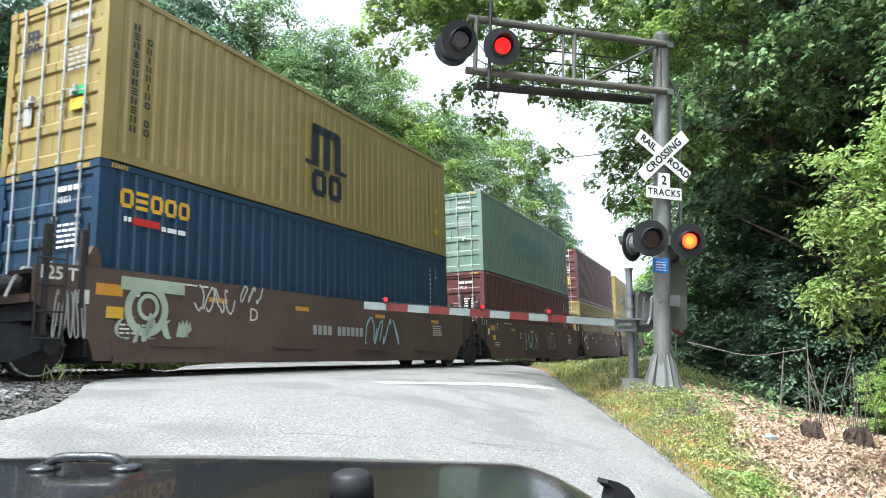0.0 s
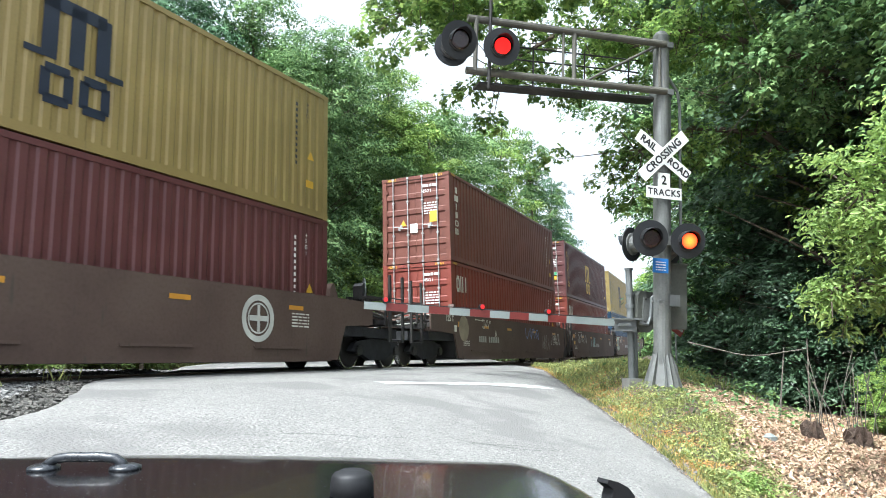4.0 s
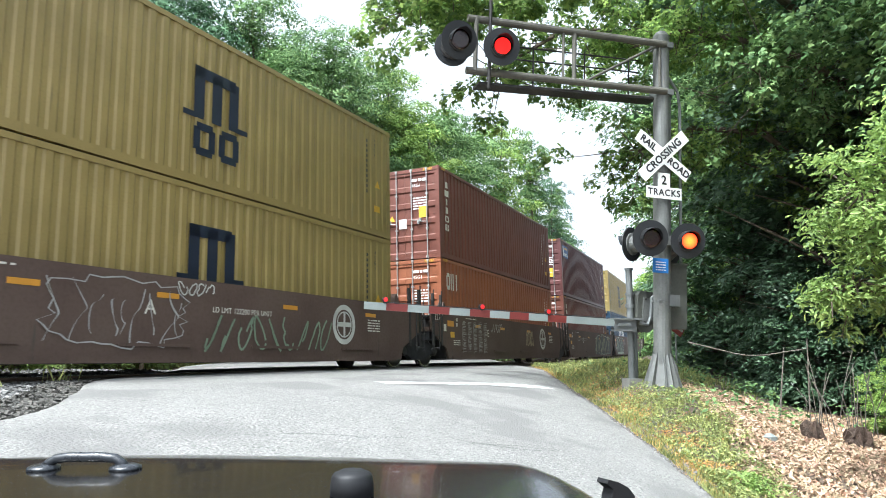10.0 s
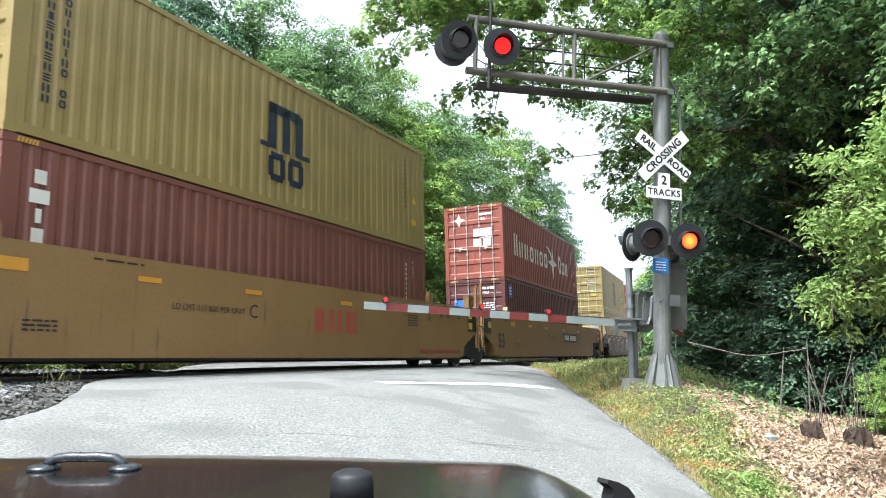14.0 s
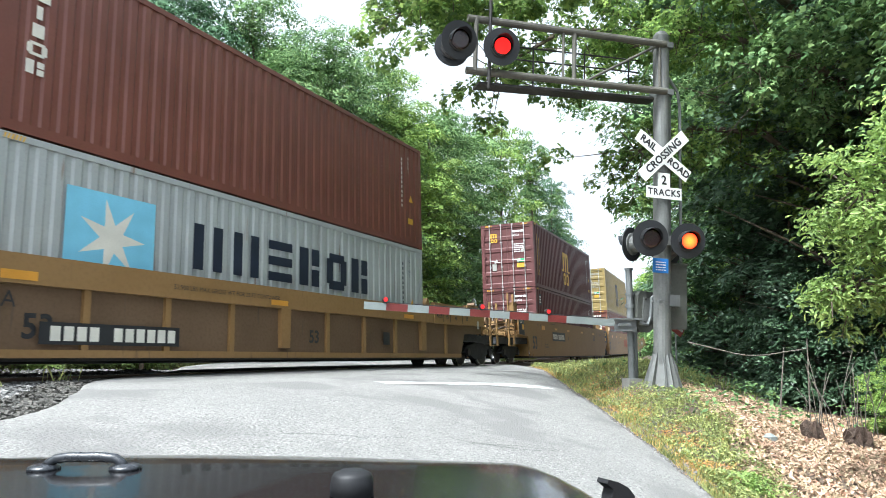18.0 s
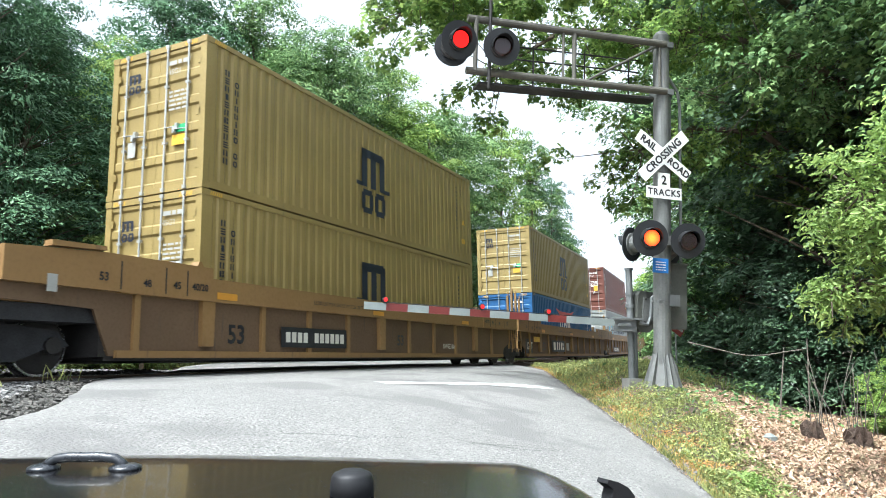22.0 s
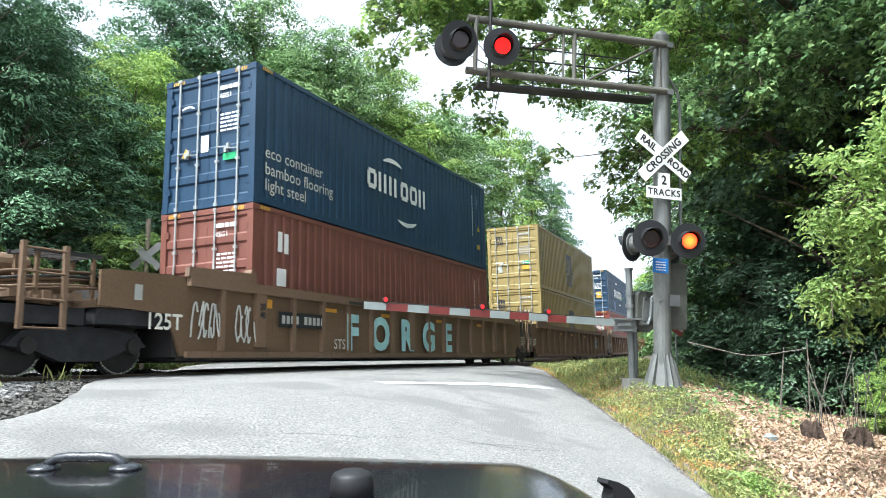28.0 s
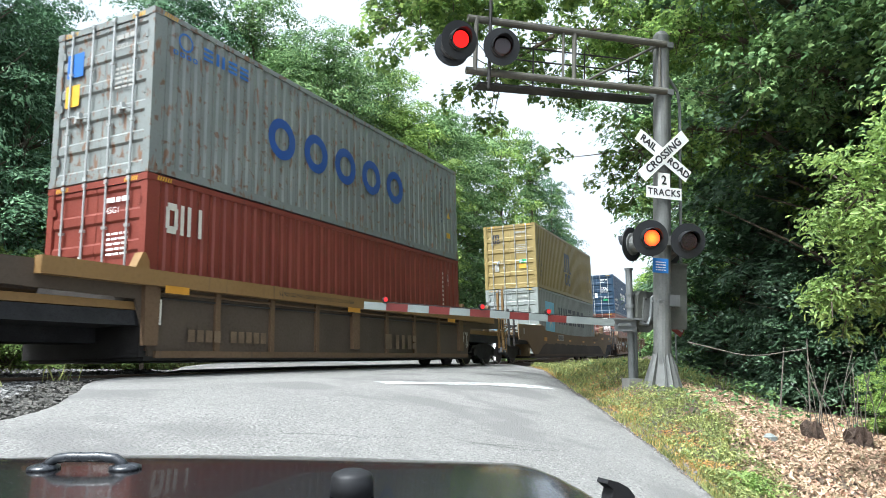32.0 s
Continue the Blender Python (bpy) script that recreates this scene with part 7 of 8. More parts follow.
def tier_sprays(seed, height, radius, base, n_limbs, spray, ragged):
    """Limb ends and the flat leafy sprays that they carry; returns (limbs, sprays as x, y, z, r, out_x, out_y)."""
    rnd, tips, sprays = random.Random(seed), [], []
    lobes = [(rnd.uniform(0, 6.283), rnd.uniform(0.1, 0.95), rnd.uniform(-ragged, ragged)) for _ in range(7)]
    for i in range(n_limbs):
        t = ((i + rnd.random()) / n_limbs) ** 0.9
        a = i * 2.39996 + rnd.uniform(-0.5, 0.5)
        swell = 1 + sum(q * max(0, math.cos(a - la)) ** 3 * math.exp(-((t - lt) / 0.22) ** 2) for la, lt, q in lobes)
        wide = radius * max(0.1, 1 - ((t - 0.42) / 0.61) ** 2) ** 0.5 * swell * rnd.uniform(0.78, 1.08)
        z = base + (height - base) * t
        tip = Vector((math.cos(a) * wide, math.sin(a) * wide, z - 0.08 * wide + rnd.uniform(-0.3, 0.3)))
        tips.append(tip)
        out = Vector((math.cos(a), math.sin(a), 0))
        for k in range(rnd.randint(3, 5)):
            back = rnd.random() ** 1.4 * 0.75
            p = tip - out * wide * back + Vector((rnd.gauss(0, 0.5), rnd.gauss(0, 0.5), rnd.gauss(0.05, 0.42) + back * 0.35)) * spray
            sprays.append((*p, spray * rnd.uniform(0.5, 1.15) * (1 - 0.3 * t), out.x, out.y))
    return tips, sprays


def tier_crown(seed, sprays, leaves, size, form="plain", droop=0.45, inner=0.1):
    """Leaves spread over domed sprays, light above and open below, with a thin filling within."""
    rng = np.random.default_rng(seed)
    S = np.array(sprays, dtype=float)
    wts = S[:, 3] ** 2
    which = rng.choice(len(S), leaves, p=wts / wts.sum())
    R = S[which, 3]
    a, q = rng.random(leaves) * 6.2832, rng.random(leaves) ** 0.62
    star = 1 + 0.28 * np.sin(a * 5 + which * 1.7) + 0.16 * np.sin(a * 9 + which * 0.6)
    dx, dy = np.cos(a) * q * star, np.sin(a) * q * star
    out = dx * S[which, 4] + dy * S[which, 5]
    c = np.empty((leaves, 3))
    c[:, 0], c[:, 1] = S[which, 0] + dx * R * 1.15, S[which, 1] + dy * R * 1.15
    c[:, 2] = S[which, 2] + R * (0.32 * (1 - q ** 2) - droop * np.maximum(0, out) * q - 0.12 * rng.random(leaves)) + rng.normal(size=leaves) * 0.05
    v = np.stack([dx * 0.9 + S[which, 4] * 0.35, dy * 0.9 + S[which, 5] * 0.35, 0.7 + 0 * dx], axis=1)
    deep = rng.random(leaves) < inner
    c[deep, :2] *= rng.random(deep.sum())[:, None] ** 0.6
    c[deep, 2] -= rng.random(deep.sum()) * 0.8
    return leaf_mesh(rng, c, v, size, form)


def limb_mesh(tips, height, trunk_r, seed):
    rnd, g = random.Random(seed), Geo()
    z, x, y = 0.0, 0.0, 0.0
    pts = [(0, 0, -0.5)]
    while z < height * 0.9:
        z += height * 0.1
        x, y = x + rnd.uniform(-0.15, 0.15), y + rnd.uniform(-0.15, 0.15)
        pts.append((x, y, z))
    k = len(pts)
    for i in range(k - 1):
        g.tube(pts[i], pts[i + 1], trunk_r * (1 - i / k) + 0.02, 9, trunk_r * (1 - (i + 1) / k) + 0.02)
    for tip in tips:
        i = max(1, min(k - 2, int((tip.z - 0.35 * math.hypot(tip.x, tip.y)) / height * 10)))
        a = Vector(pts[i])
        tip = a.lerp(tip, 0.8) - Vector((0, 0, 0.12))
        mid = a.lerp(tip, 0.55) + Vector((0, 0, 0.03 * (tip - a).length))
        r = trunk_r * 0.2 * (1 - i / k) + 0.014
        g.tube(a, mid, r, 6, r * 0.6).tube(mid, tip, r * 0.6, 5, 0.008)
    return g


KINDS = {}


def tree_kind(key, seed, height, radius, base, n_limbs, leaves, size, trunk=0.22, spray=0.8, ragged=0.5, form="plain", inner=0.1):
    tips, sprays = tier_sprays(seed, height, radius, base, n_limbs, spray, ragged)
    KINDS[key] = (tier_crown(seed, sprays, leaves, size, form, inner=inner), limb_mesh(tips, height, trunk, seed).mesh("trunk"), height)


def plant(name, key, x, y, leaf, label, category, scale=(1, 1, 1), turn=0.0, group="", z=None):
    ob = tagged(new(name), label, category, group)
    ob.matrix_world = Matrix.Translation((x, y, ground_z(x, y) if z is None else z)) @ Matrix.Rotation(turn, 4, "Z") @ Matrix.Diagonal((*scale, 1))
    crown, trunk, height = KINDS[key]
    part("trunk", trunk, M_BARK, ob)
    tagged(part("crown", crown, leaf, ob), kind="stuff")
    return ob


tree_kind("broad_a", 11, 16.0, 4.3, 1.2, 84, 74000, 0.085, spray=1.15, ragged=0.6, inner=0.2)
tree_kind("broad_b", 12, 16.0, 4.0, 1.0, 88, 74000, 0.084, spray=1.05, ragged=0.7, inner=0.2)
tree_kind("broad_c", 13, 15.0, 4.5, 0.8, 76, 72000, 0.082, spray=1.3, ragged=0.6)
tree_kind("draped", 14, 12.0, 3.2, 0.3, 95, 64000, 0.07, spray=0.8, ragged=0.6, inner=0.2)
tree_kind("open_a", 15, 16.0, 4.4, 2.0, 60, 32000, 0.11, spray=1.2, ragged=0.8)
tree_kind("open_b", 16, 15.0, 4.2, 2.0, 56, 26000, 0.12, spray=0.95, ragged=0.9)
tree_kind("shrub_a", 21, 4.2, 2.2, 0.2, 48, 22000, 0.062, 0.06, spray=0.5)
tree_kind("shrub_b", 22, 5.4, 2.3, 0.2, 54, 25000, 0.066, 0.07, spray=0.52)
tree_kind("near_a", 31, 13.0, 4.4, 1.6, 110, 44000, 0.078, 0.2, spray=0.75, form="lobed", inner=0.25)
tree_kind("near_b", 32, 15.0, 4.6, 4.2, 110, 50000, 0.078, 0.24, spray=0.75, form="lobed", inner=0.25)


def woods():
    rnd = random.Random(77)
    far_lab = "tall leafy deciduous tree in full summer green beyond the railway"
    G, B, L, D = M_LEAF, M_LEAF4, M_LEAF2, M_LEAF3
    # beyond the line, from the road onwards: place, height, girth, kind and leaf
    for x, y, h, w, k, leaf in (
            (10.5, 19.4, 20.0, 0.66, "draped", B), (12.6, 19.6, 10.4, 0.85, "draped", B), (15.0, 22.6, 12.4, 0.9, "draped", B), (16.6, 20.2, 9.0, 0.72, "draped", B),
            (18.0, 21.4, 11.8, 0.55, "broad_c", L), (20.0, 20.2, 8.6, 0.62, "broad_a", G), (23.4, 24.8, 18.4, 0.95, "broad_b", B), (27.0, 23.4, 18.0, 0.95, "broad_a", G),
            (21.8, 18.8, 9.6, 0.62, "broad_c", L), (24.6, 19.4, 13.6, 0.75, "broad_b", G), (28.2, 20.4, 16.4, 0.8, "broad_c", G), (31.8, 20.8, 16.8, 0.85, "broad_a", G),
            (35.6, 20.2, 16.6, 0.95, "broad_b", L), (40.2, 20.4, 16.4, 0.9, "broad_c", G), (45.5, 21.4, 17.2, 0.95, "broad_a", G), (51.5, 22.6, 18.8, 1.0, "open_a", G),
            (56.5, 21.6, 20.2, 0.85, "open_a", L), (62.4, 20.8, 20.2, 0.85, "open_b", G), (67.6, 20.5, 18.0, 0.75, "open_a", B), (73.0, 21.2, 14.6, 0.8, "open_b", G),
            (33.0, 26.0, 18.5, 1.1, "broad_c", B), (42.5, 27.0, 19.0, 1.1, "broad_b", B), (54.0, 29.0, 19.5, 1.1, "open_b", B), (19.5, 27.0, 12.0, 0.9, "broad_a", G), (25.5, 29.0, 15.5, 1.1, "broad_c", B), (31.0, 29.5, 16.5, 1.1, "broad_a", B),
            (82.0, 24.5, 13.0, 1.0, "open_a", G), (98.0, 31.0, 14.0, 1.2, "open_b", B), (116.0, 38.0, 15.0, 1.3, "open_a", B),
            (4.5, 22.0, 15.0, 1.0, "broad_a", G), (-2.0, 23.0, 15.0, 1.0, "broad_c", D), (7.0, 26.0, 16.0, 1.0, "broad_b", G)):
        s = (h - 0.4) / KINDS[k][2]
        plant("tree", k, x, y, leaf, far_lab, "tree", (w * rnd.uniform(0.94, 1.06), w * rnd.uniform(0.94, 1.06), s), rnd.uniform(0, 6), "woodland trees beyond the railway")
    for i in range(20):
        x = 4 + i * 2.3
        y = axis_y(x) + 8.7 + rnd.uniform(0, 1.6)
        s = rnd.uniform(0.75, 1.2)
        plant("shrub", rnd.choice(("shrub_a", "shrub_b")), x, y, rnd.choice((L, G, L, G)), "dense green shrub at the edge of the wood beyond the tracks", "shrub", (s, s, s * rnd.uniform(0.8, 1.2)), rnd.uniform(0, 6), "shrubs beyond the railway")
    for x, y, s, k in ((14.4, 17.4, 0.75, "shrub_b"), (11.4, 17.4, 0.7, "shrub_a"), (15.6, 18.2, 0.7, "shrub_a")):
        plant("sunlit_shrub", k, x, y, M_YOUNG, "sunlit yellow-green shrub behind the far sign", "shrub", (s, s, s), x, "shrubs beyond the railway")
    # the near wood on the camera's side
    for d, lat, s, k, leaf in ((19, 9.8, 0.95, "near_b", G), (14.0, 9.8, 1.0, "near_b", D), (26, 11.5, 1.05, "near_b", G), (10.5, 11.0, 1.0, "near_b", D), (8.0, 9.5, 0.95, "near_b", G), (16.5, 13.5, 1.05, "near_a", D), (12.5, 15.5, 1.05, "near_a", D), (36, 15.0, 1.1, "near_b", G), (20, 15, 1.1, "near_a", D), (25, 13.6, 0.9, "near_a", D), (33, 14.5, 1.0, "near_a", D), (42, 18.5, 1.0, "near_a", D), (17.5, 10.8, 0.75, "near_a", D), (13.5, 12.2, 0.8, "near_a", D)):
        x, y = from_road(d, lat)
        plant("roadside_tree", k, x, y, leaf, "dense broad-leaved tree shading the roadside beside the crossing", "tree", (s, s, s), rnd.uniform(0, 6), "roadside trees")
    for d, lat, s, k, leaf in ((19.5, 8.3, 1.15, "shrub_b", D), (21.5, 7.6, 0.8, "shrub_a", G), (16.2, 8.2, 1.0, "shrub_b", D), (14.6, 7.9, 0.8, "shrub_a", D), (28, 12.5, 1.4, "shrub_b", D), (38, 15.5, 1.5, "shrub_b", D), (45, 16, 1.4, "shrub_a", G), (13.4, 8.4, 0.7, "shrub_a", D), (11.2, 8.6, 0.55, "shrub_b", D), (10.6, 6.75, 0.26, "shrub_a", L), (10.9, 7.4, 0.32, "shrub_b", G), (24, 9.5, 0.8, "shrub_a", L), (30, 11.0, 0.8, "shrub_b", L), (95, 27.5, 1.9, "shrub_b", L), (90, 30.5, 2.0, "shrub_a", L), (85, 24.6, 1.5, "shrub_a", L)):
        x, y = from_road(d, lat)
        plant("undergrowth_shrub", k, x, y, leaf, "shady green undergrowth at the foot of the roadside trees", "shrub", (s, s, s), rnd.uniform(0, 6), "roadside undergrowth")


woods()


def branch(name, pts, r, sprays, leaf, size, seed, label, per=70, spread=0.42, stray=0.55, form="lobed"):
    """A bough with sprays of leaves hung along it; pts in the world."""
    ob = tagged(new(name), label, "branch")
    g = Geo()
    k = len(pts)
    for i in range(k - 1):
        g.tube(pts[i], pts[i + 1], r * (1 - i / k), 8, r * (1 - (i + 1) / k))
    rnd, lumps = random.Random(seed), []
    for _ in range(sprays):
        t = rnd.uniform(0.15, 1) * (k - 1)
        i = min(k - 2, int(t))
        p = Vector(pts[i]).lerp(Vector(pts[i + 1]), t - i)
        q = p + Vector((rnd.gauss(0, stray), rnd.gauss(0, stray), rnd.gauss(-0.25 * stray / 0.55, stray * 0.9)))
        g.tube(p, q, 0.014, 5, 0.005)
        lumps.append((*q, rnd.uniform(0.5, 1.0) * spread))
    part("bough", g, M_BARK, ob)
    tagged(part("foliage", crown_mesh(seed, lumps, sprays * per, size, clump=0.07, form=form), leaf, ob), kind="stuff")
    return ob


def boughs():
    def at(d, lat, z):
        return (*from_road(d, lat), z)
    lab = "leafy bough of the roadside tree hanging over the road"
    branch("bough_over_road", [at(17, 8.5, 7.5), at(16, 5.5, 9.2), at(15, 2.5, 9.6), at(14.2, 0.4, 9.0), at(13.8, -0.9, 8.0)], 0.11, 95, M_BOUGH, 0.064, 3, lab, 130)
    branch("bough_over_road", [at(17, 7.5, 8.0), at(15.5, 4.5, 8.4), at(14.5, 2.6, 8.0), at(14.0, 1.4, 7.1), at(13.8, 1.0, 6.7)], 0.08, 40, M_BOUGH, 0.064, 4, lab, 110)
    branch("bough_over_road", [at(15, 8.5, 8.0), at(13, 5.5, 9.0), at(12.2, 2.5, 8.9), at(12.0, 0.8, 8.6), at(12, -0.5, 8.2)], 0.1, 80, M_BOUGH, 0.064, 6, lab, 130)
    branch("roadside_bough", [at(15, 9.0, 4.0), at(14, 6.5, 5.6), at(13.6, 4.6, 5.6), at(13.4, 3.7, 5.0)], 0.09, 50, M_BOUGH, 0.06, 7, "leafy bough behind the signal mast", 95)
    branch("roadside_bough", [at(15, 9.0, 5.5), at(14, 6.5, 7.5), at(13.6, 4.8, 7.6), at(13.5, 3.8, 7.2)], 0.09, 56, M_BOUGH, 0.06, 9, "leafy bough behind the signal mast", 95)
    branch("roadside_bough", [at(14, 9.5, 4.5), at(13, 8.0, 6.0), at(12.4, 6.4, 6.6), at(12, 5.4, 6.2)], 0.09, 56, M_LEAF, 0.064, 10, "leafy bough of the shading roadside tree", 95)
    branch("roadside_bough", [at(13, 10.5, 5.5), at(11.5, 8.5, 7.0), at(10.5, 6.8, 7.2)], 0.09, 50, M_LEAF, 0.075, 14, "leafy bough of the shading roadside tree", 95)
    young = "bright green young tree leaning out over the verge"
    branch("near_sapling", [at(7.6, 6.6, 1.0), at(7.5, 5.7, 2.3), at(7.4, 5.1, 2.9), at(7.3, 4.3, 3.05)], 0.035, 110, M_YOUNG, 0.036, 12, young, 90, 0.24, 0.3, "pointed")
    branch("near_sapling", [at(7.9, 6.6, 1.2), at(7.8, 5.4, 2.0), at(7.6, 4.8, 2.2), at(7.5, 4.1, 2.0)], 0.025, 60, M_YOUNG, 0.036, 13, young, 85, 0.2, 0.2, "pointed")
    branch("near_sapling", [at(7.0, 6.4, 2.2), at(6.8, 5.2, 3.1), at(6.6, 4.6, 3.35)], 0.025, 80, M_YOUNG, 0.036, 15, young, 90, 0.24, 0.3, "pointed")
    branch("near_sapling", [at(7.2, 6.9, 1.6), at(7.0, 5.9, 2.5), at(6.9, 5.2, 2.6), at(6.8, 4.7, 2.35)], 0.025, 70, M_YOUNG, 0.036, 16, young, 90, 0.22, 0.26, "pointed")


boughs()


# ---- verge ----
def verge_spot(rnd, near=0.0, far=1.7, lo=5.0, hi=17.0, tall=0.085, wide=0.005):
    d = rnd.uniform(lo, hi)
    le, ri = road_edges(d)
    lat = ri + near + (far - near) * (0.35 + 0.65 * smooth(6, 13, d)) * rnd.random() ** 1.4
    x, y = from_road(d, lat)
    if noise.noise((x * 1.7, y * 1.7, 2.0)) < 0.06 and rnd.random() < 0.85:
        return None
    h = tall * rnd.uniform(0.3, 1.2)
    return (x, y, ground_z(x, y) - 0.01), (wide * rnd.uniform(0.7, 1.6), h * 0.5, h), (rnd.uniform(-.35, .35), rnd.uniform(-.35, .35), rnd.uniform(0, 6.28))


def litter_spot(rnd):
    d = rnd.uniform(4.5, 13)
    lat = rnd.uniform(2.9, 9.5)
    x, y = from_road(d, lat)
    if lat < 2.9 + 0.18 * (d - 5.8) + noise.noise((d * 0.9, 0, 3)) * 0.5 + abs(rnd.gauss(0, 0.25)) or noise.noise((x * 0.9, y * 0.9, 8.0)) < -0.3 and rnd.random() < 0.35:
        return None
    a = rnd.uniform(0.014, 0.05)
    return (x, y, ground_z(x, y) + rnd.uniform(0.004, 0.045)), (a, a * rnd.uniform(0.5, 1.1), a * 2.2), (rnd.uniform(-1, 1), rnd.uniform(-1, 1), rnd.uniform(0, 6.28))


def left_weed_spot(rnd):
    d = rnd.uniform(6.0, 13)
    le, ri = road_edges(d)
    lat = le - rnd.uniform(0.0, 5.0)
    x, y = from_road(d, lat)
    if axis_y(x) - y < 1.2 or noise.noise((x * 1.1, y * 1.1, 5.0)) < 0.12:
        return None
    h = rnd.uniform(0.08, 0.32)
    return (x, y, ground_z(x, y) - 0.01), (0.008, h * 0.5, h), (rnd.uniform(-.4, .4), rnd.uniform(-.4, .4), rnd.uniform(0, 6.28))


def far_grass_spot(rnd):
    x = rnd.uniform(2, 60)
    y = axis_y(x) + rnd.uniform(6.5, 10)
    h = rnd.uniform(0.15, 0.5)
    return (x, y, ground_z(x, y) - 0.01), (0.02, h * 0.5, h), (rnd.uniform(-.4, .4), rnd.uniform(-.4, .4), rnd.uniform(0, 6.28))


def edge_grass_spot(rnd):
    d = rnd.uniform(5, 24)
    le, ri = road_edges(d)
    lat = ri + abs(rnd.gauss(0.08, 0.28))
    x, y = from_road(d, lat)
    h = rnd.uniform(0.02, 0.07)
    return (x, y, ground_z(x, y)), (0.006, h * 0.9, h), (rnd.uniform(-.6, .6), rnd.uniform(-.6, .6), rnd.uniform(0, 6.28))


def track_weed_spot(rnd):
    d = rnd.uniform(13, 26)
    le, ri = road_edges(d)
    lat = ri + rnd.uniform(0.05, 3.2)
    x, y = from_road(d, lat)
    h = rnd.uniform(0.06, 0.22)
    return (x, y, ground_z(x, y)), (0.009, h * 0.5, h), (rnd.uniform(-.4, .4), rnd.uniform(-.4, .4), rnd.uniform(0, 6.28))


tagged(part("verge_grass", scattered(26000, verge_spot, BLADE, 31), M_GRASS), "patchy green grass and weeds on the verge", "grass", kind="stuff")
tagged(part("tall_weeds", scattered(3500, track_weed_spot, BLADE, 32), M_GRASS), "tall weeds between verge and railway", "weeds", kind="stuff")
tagged(part("dry_edge_grass", scattered(6500, edge_grass_spot, BLADE, 33), M_DRYGRASS), "dry yellow grass along the asphalt edge", "grass", kind="stuff")
tagged(part("leaf_litter", scattered(95000, litter_spot, LEAFLET, 34), M_LITTER), "pale brown fallen leaves on the bank", "leaf litter", kind="stuff")
tagged(part("left_weeds", scattered(5000, left_weed_spot, BLADE, 35), M_GRASS), "weeds growing through the ballast", "weeds", kind="stuff")
tagged(part("far_grass", scattered(9000, far_grass_spot, BLADE, 36), M_GRASS), "grass along the far side of the tracks", "grass", kind="stuff")


def broadleaf_spot(rnd):
    d, lat = rnd.uniform(9.5, 17), rnd.uniform(3.3, 9)
    x, y = from_road(d, lat)
    if noise.noise((x * 0.8, y * 0.8, 12.0)) < 0.08:
        return None
    a = rnd.uniform(0.03, 0.07)
    return (x, y, ground_z(x, y) + rnd.uniform(0.04, 0.28)), (a, a, a), (rnd.uniform(-.7, .7), rnd.uniform(-.7, .7), rnd.uniform(0, 6.28))


tagged(part("ground_plants", scattered(3600, broadleaf_spot, LEAFLET, 37), M_LEAF), "low broad-leaved plants on the bank", "ground plants", kind="stuff")


def weed_spot(rnd):
    d = rnd.uniform(6.0, 27)
    le, ri = road_edges(d)
    lat = ri + 0.2 + (0.55 + 0.19 * min(max(0, d - 5.8), 7) + 1.3 * smooth(12.5, 16, d)) * rnd.random() ** 1.3
    x, y = from_road(d, lat)
    thick = noise.noise((x * 2.1, y * 2.1, 21.0)) + 0.4 * noise.noise((x * 6, y * 6, 2.0))
    if thick < -0.28:
        return None
    a = rnd.uniform(0.012, 0.034) * (1 + smooth(13, 20, d) * 0.5)
    return (x, y, ground_z(x, y) + rnd.uniform(0.0, 0.05 + 0.22 * max(0, thick))), (a, a * 0.8, a), (rnd.uniform(-.7, .7), rnd.uniform(-.7, .7), rnd.uniform(0, 6.28))


def dry_spot(rnd):
    d = rnd.uniform(5.0, 26)
    le, ri = road_edges(d)
    lat = ri + 0.16 + abs(rnd.gauss(0, 0.32 + 0.5 * smooth(13, 17, d)))
    x, y = from_road(d, lat)
    if noise.noise((x * 1.6, y * 1.6, 31.0)) < -0.05:
        return None
    a = rnd.uniform(0.01, 0.026)
    return (x, y, ground_z(x, y) + rnd.uniform(0.0, 0.04)), (a, a * 0.6, a), (rnd.uniform(-.6, .6), rnd.uniform(-.6, .6), rnd.uniform(0, 6.28))


def tuft_spot(rnd):
    a, q = rnd.uniform(0, 6.28), abs(rnd.gauss(0, 0.17))
    d, lat = 7.5 + math.cos(a) * q * 1.2, 3.2 + math.sin(a) * q * 1.5
    x, y = from_road(d, lat)
    s = rnd.uniform(0.014, 0.03)
    return (x, y, ground_z(x, y) + rnd.uniform(0, 0.2) * max(0, 1 - q / 0.4)), (s, s * 0.8, s), (rnd.uniform(-.8, .8), rnd.uniform(-.8, .8), rnd.uniform(0, 6.28))


M_WEED = mat("weed_leaves", (0.27, 0.315, 0.11), 0.6, var=0.3, scale=1.2, fine=4, bump=0, island=0.45, translucent=0.35)
M_DRYLEAF = mat("dry_orange_leaves", (0.50, 0.27, 0.09), 0.7, var=0.3, scale=1.2, fine=4, bump=0, island=0.4, translucent=0.25)
tagged(part("verge_weeds", scattered(44000, weed_spot, LEAFLET, 41), M_WEED), "low yellow-green broad-leaved weeds on the verge", "weeds", kind="stuff")
tagged(part("dry_weeds", scattered(30000, dry_spot, LEAFLET, 42), M_DRYLEAF), "dry orange weeds along the asphalt edge", "weeds", kind="stuff")
tagged(part("weed_tuft", scattered(900, tuft_spot, LEAFLET, 43), M_YOUNG), "bright green tuft of weeds at the edge of the fallen leaves", "weeds", kind="stuff")


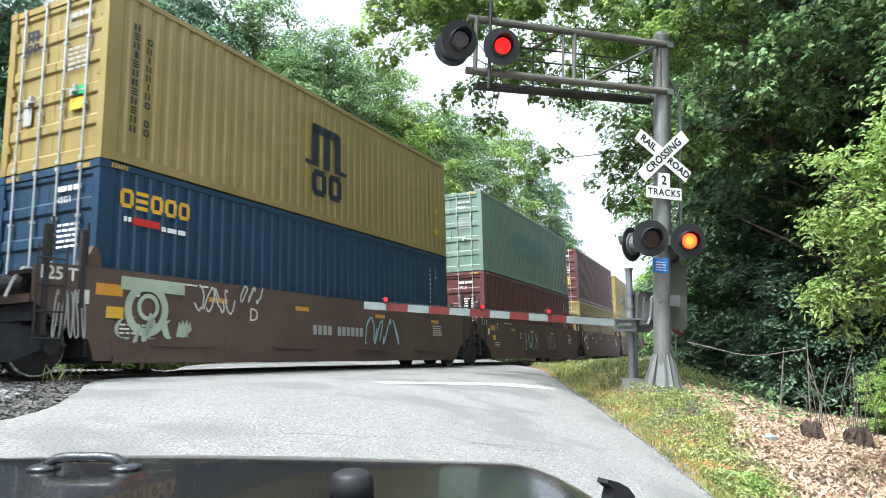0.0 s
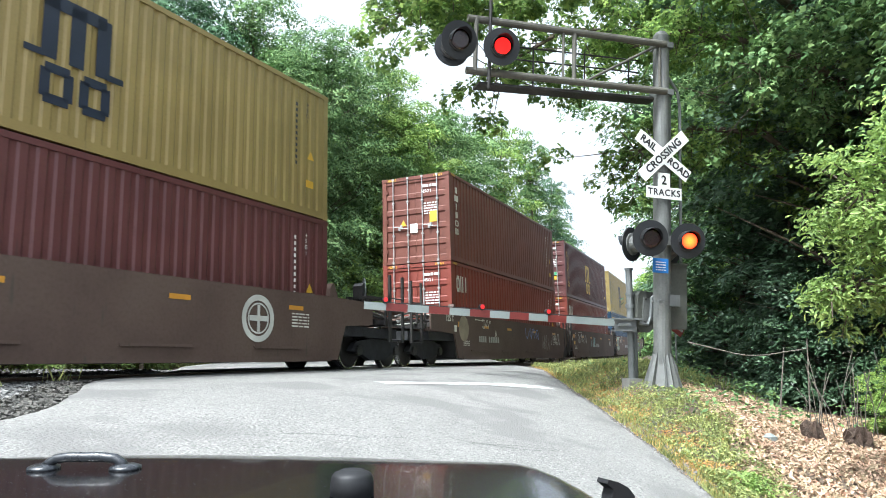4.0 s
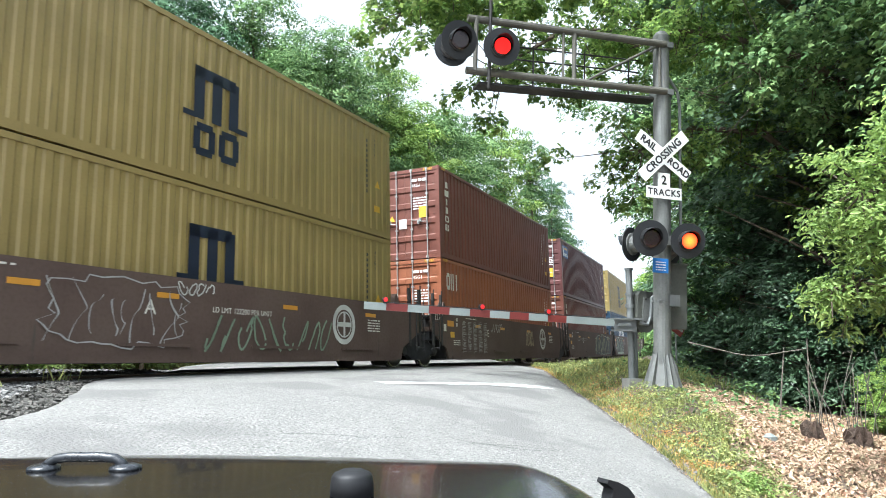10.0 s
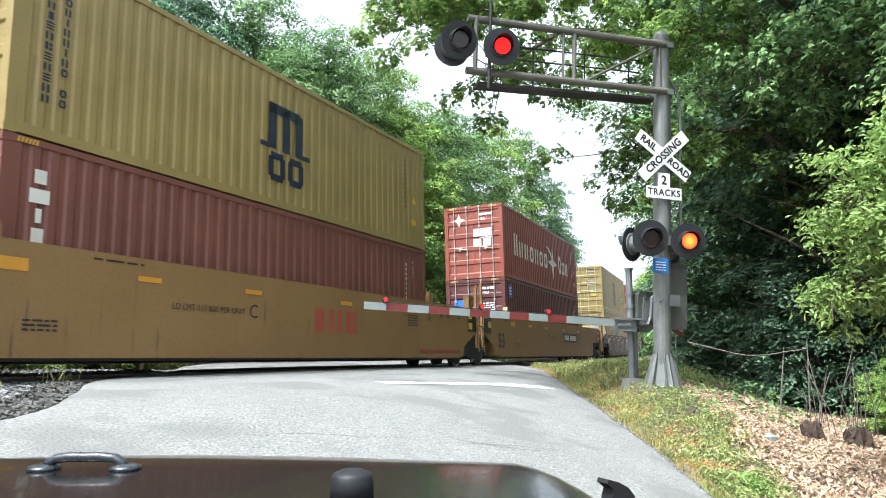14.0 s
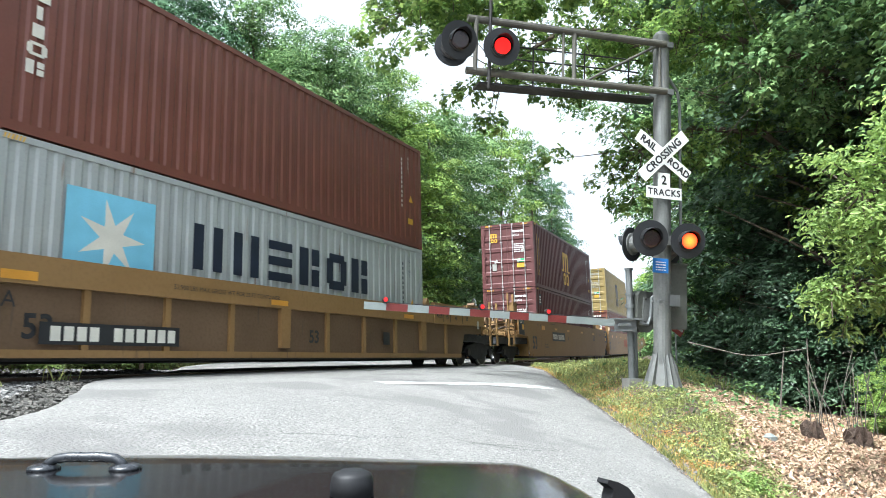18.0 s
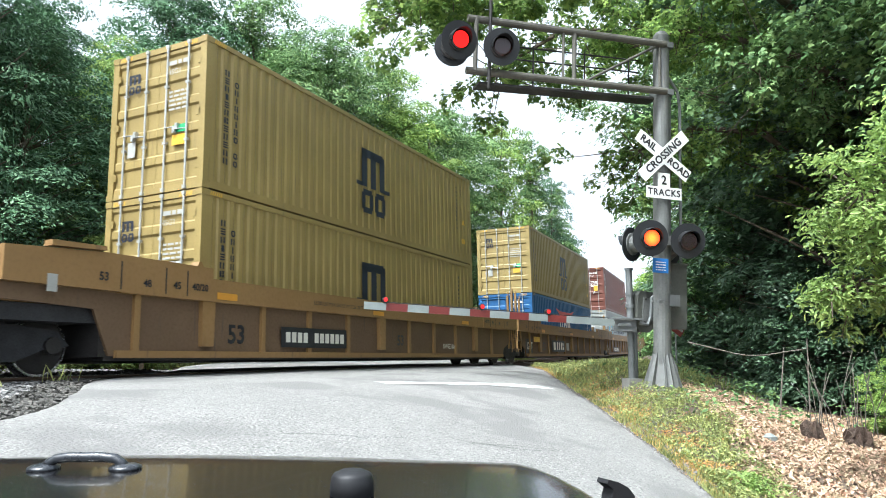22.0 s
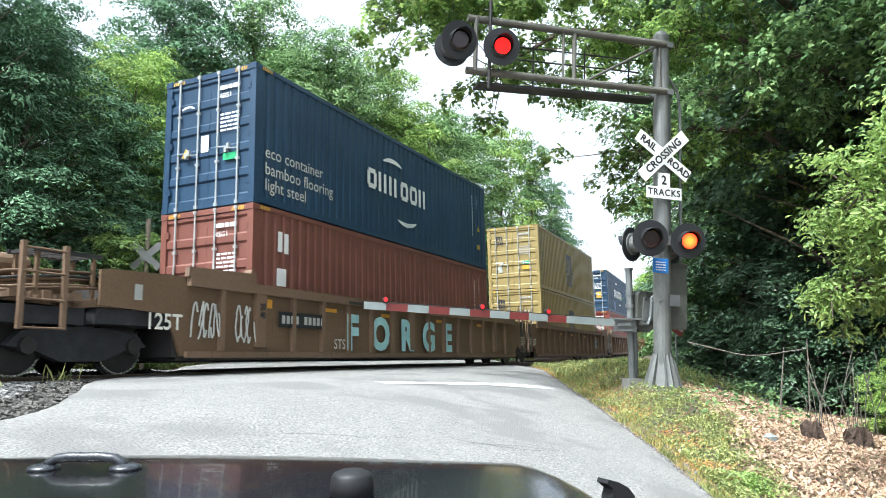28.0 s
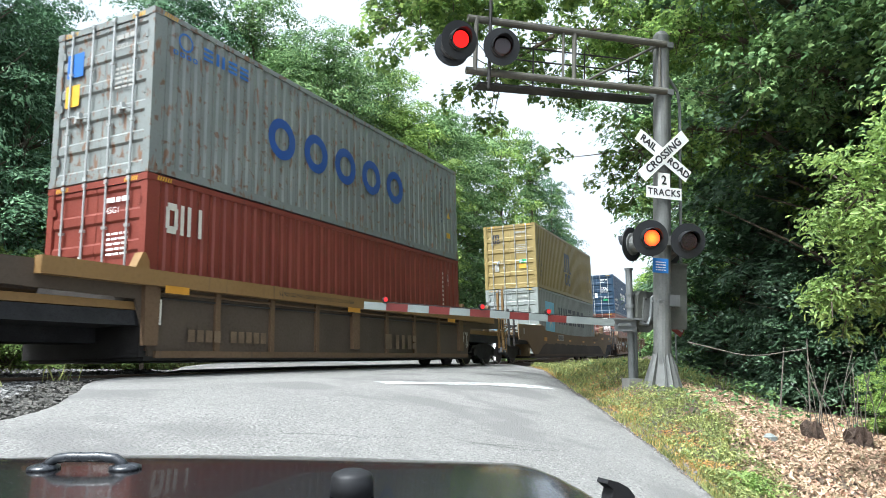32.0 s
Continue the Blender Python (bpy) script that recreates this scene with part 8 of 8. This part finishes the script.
def stalks():
    rnd = random.Random(51)
    for i in range(11):
        d, lat = rnd.uniform(9.8, 12), rnd.uniform(5.6, 8.0)
        base = spot(d, lat)
        ob = tagged(new("dead_stalk"), "bare dry grey stalk standing on the bank", "stalk", "dry stalks")
        ob.location = base
        h = rnd.uniform(0.5, 1.3)
        lean = (rnd.uniform(-.25, .25), rnd.uniform(-.25, .25))
        g = Geo().path([(0, 0, -0.05), (lean[0] * h * 0.4, lean[1] * h * 0.4, h * 0.5), (lean[0] * h, lean[1] * h, h)], 0.007, 5)
        part("stem", g, M_STALK, ob)
        if rnd.random() < 0.6:
            part("twig", Geo().path([(lean[0] * h * 0.4, lean[1] * h * 0.4, h * 0.5), (lean[0] * h * 0.4 + rnd.uniform(-.3, .3), lean[1] * h, h * 0.8)], 0.005, 5), M_STALK, ob)


    for i in range(20):
        d, lat = rnd.gauss(10.4, 0.4), rnd.gauss(5.75, 0.16) if i % 2 else rnd.gauss(6.5, 0.4)
        ob = tagged(new("dead_stalk"), "bare dry grey stalk standing on the bank", "stalk", "dry stalks")
        ob.location = spot(d, lat)
        h, a, b = rnd.uniform(0.4, 1.1), rnd.uniform(-.3, .3), rnd.uniform(-.3, .3)
        part("stem", Geo().path([(0, 0, -0.05), (a * 0.3, b * 0.3, h * 0.5), (a, b, h)], 0.006, 5), M_STALK, ob)


stalks()


def dead_vine():
    """A bare vine slung from the mast's thicket to a leaning stick."""
    ob = tagged(new("dead_vine"), "bare grey vine hanging between sticks under the trees", "vine")
    part("stem", hose([(*from_road(11.8, 4.05 + 1.95 * t), 1.40 - 0.12 * t - 0.55 * t * (1 - t) + 0.02 * math.sin(9 * t)) for t in [i / 16 for i in range(17)]], 0.011, 6), M_STALK, ob, smooth=True)
    x, y = from_road(11.8, 5.5)
    part("stick", Geo().tube((x, y, ground_z(x, y) - 0.05), (x + 0.09, y - 0.12, 1.32), 0.016, 7, 0.01), M_STALK, ob)
    x, y = from_road(11.8, 6.0)
    part("stick", Geo().tube((x, y, ground_z(x, y) - 0.05), (x + 0.02, y - 0.02, 1.46), 0.014, 7, 0.009), M_STALK, ob)


dead_vine()


def stumps():
    """Two broken clods of roots, a pale stone and a fallen reflector behind the mast."""
    bark = mat("rotten_wood", (0.055, 0.035, 0.024), 0.95, var=0.4, scale=9, fine=30, bump=1.0)
    for d, lat, s in ((9.9, 5.05, 0.16), (9.8, 5.6, 0.18)):
        rnd, g = random.Random(int(d * 100)), Geo()
        n = 22
        for k in range(5):
            for i in range(n):
                r = s * (1.2 - 0.13 * k) * (0.8 + 0.35 * abs(math.sin(i * 1.9 + k * 0.4))) * rnd.uniform(0.8, 1.1)
                g.v.append((math.cos(2 * math.pi * i / n) * r, math.sin(2 * math.pi * i / n) * r, s * 0.4 * k * rnd.uniform(0.55, 1.25) - 0.05))
        g.f = [(k * n + i, k * n + (i + 1) % n, (k + 1) * n + (i + 1) % n, (k + 1) * n + i) for k in range(4) for i in range(n)] + [tuple(range(4 * n, 5 * n))]
        ob = tagged(new("tree_stump"), "low rotten brown tree stump among fallen leaves", "stump", "rotten stumps")
        ob.location = spot(d, lat)
        part("stump", g, bark, ob)
        for k in range(4):
            a = rnd.uniform(0, 6.28)
            part("root", Geo().tube((0, 0, 0.03), (math.cos(a) * s * 1.9, math.sin(a) * s * 1.9, -0.03), 0.03, 6, 0.008), bark, ob)
    st = tagged(part("stone", Geo().spin([(0, 0.03), (0.2, 0.09), (0.6, 0.1), (1, 0.03)], (0, 0, -0.02), (0.02, 0.01, 0.1), 9), M_GATEWHITE), "pale rounded stone on the bank", "stone")
    st.location = spot(9.2, 4.15)
    rf = tagged(new("red_marker"), "small red and white marker plate behind the signal mast", "marker")
    rf.matrix_world = signal_frame(spot(14.5, 4.75))
    part("plate", board(0.36, 0.18), M_GATERED, rf, m=pose(0, 0, 1.0) @ Matrix.Rotation(radians(35), 4, "Y"))
    part("white_band", board(0.36, 0.05), M_GATEWHITE, rf, m=pose(0.0, -0.006, 1.04) @ Matrix.Rotation(radians(35), 4, "Y"))
    part("post", Geo().tube((0, 0.03, -0.2), (0, 0.03, 1.1), 0.02, 6), M_GALV, rf)


stumps()


make_train()
motions()
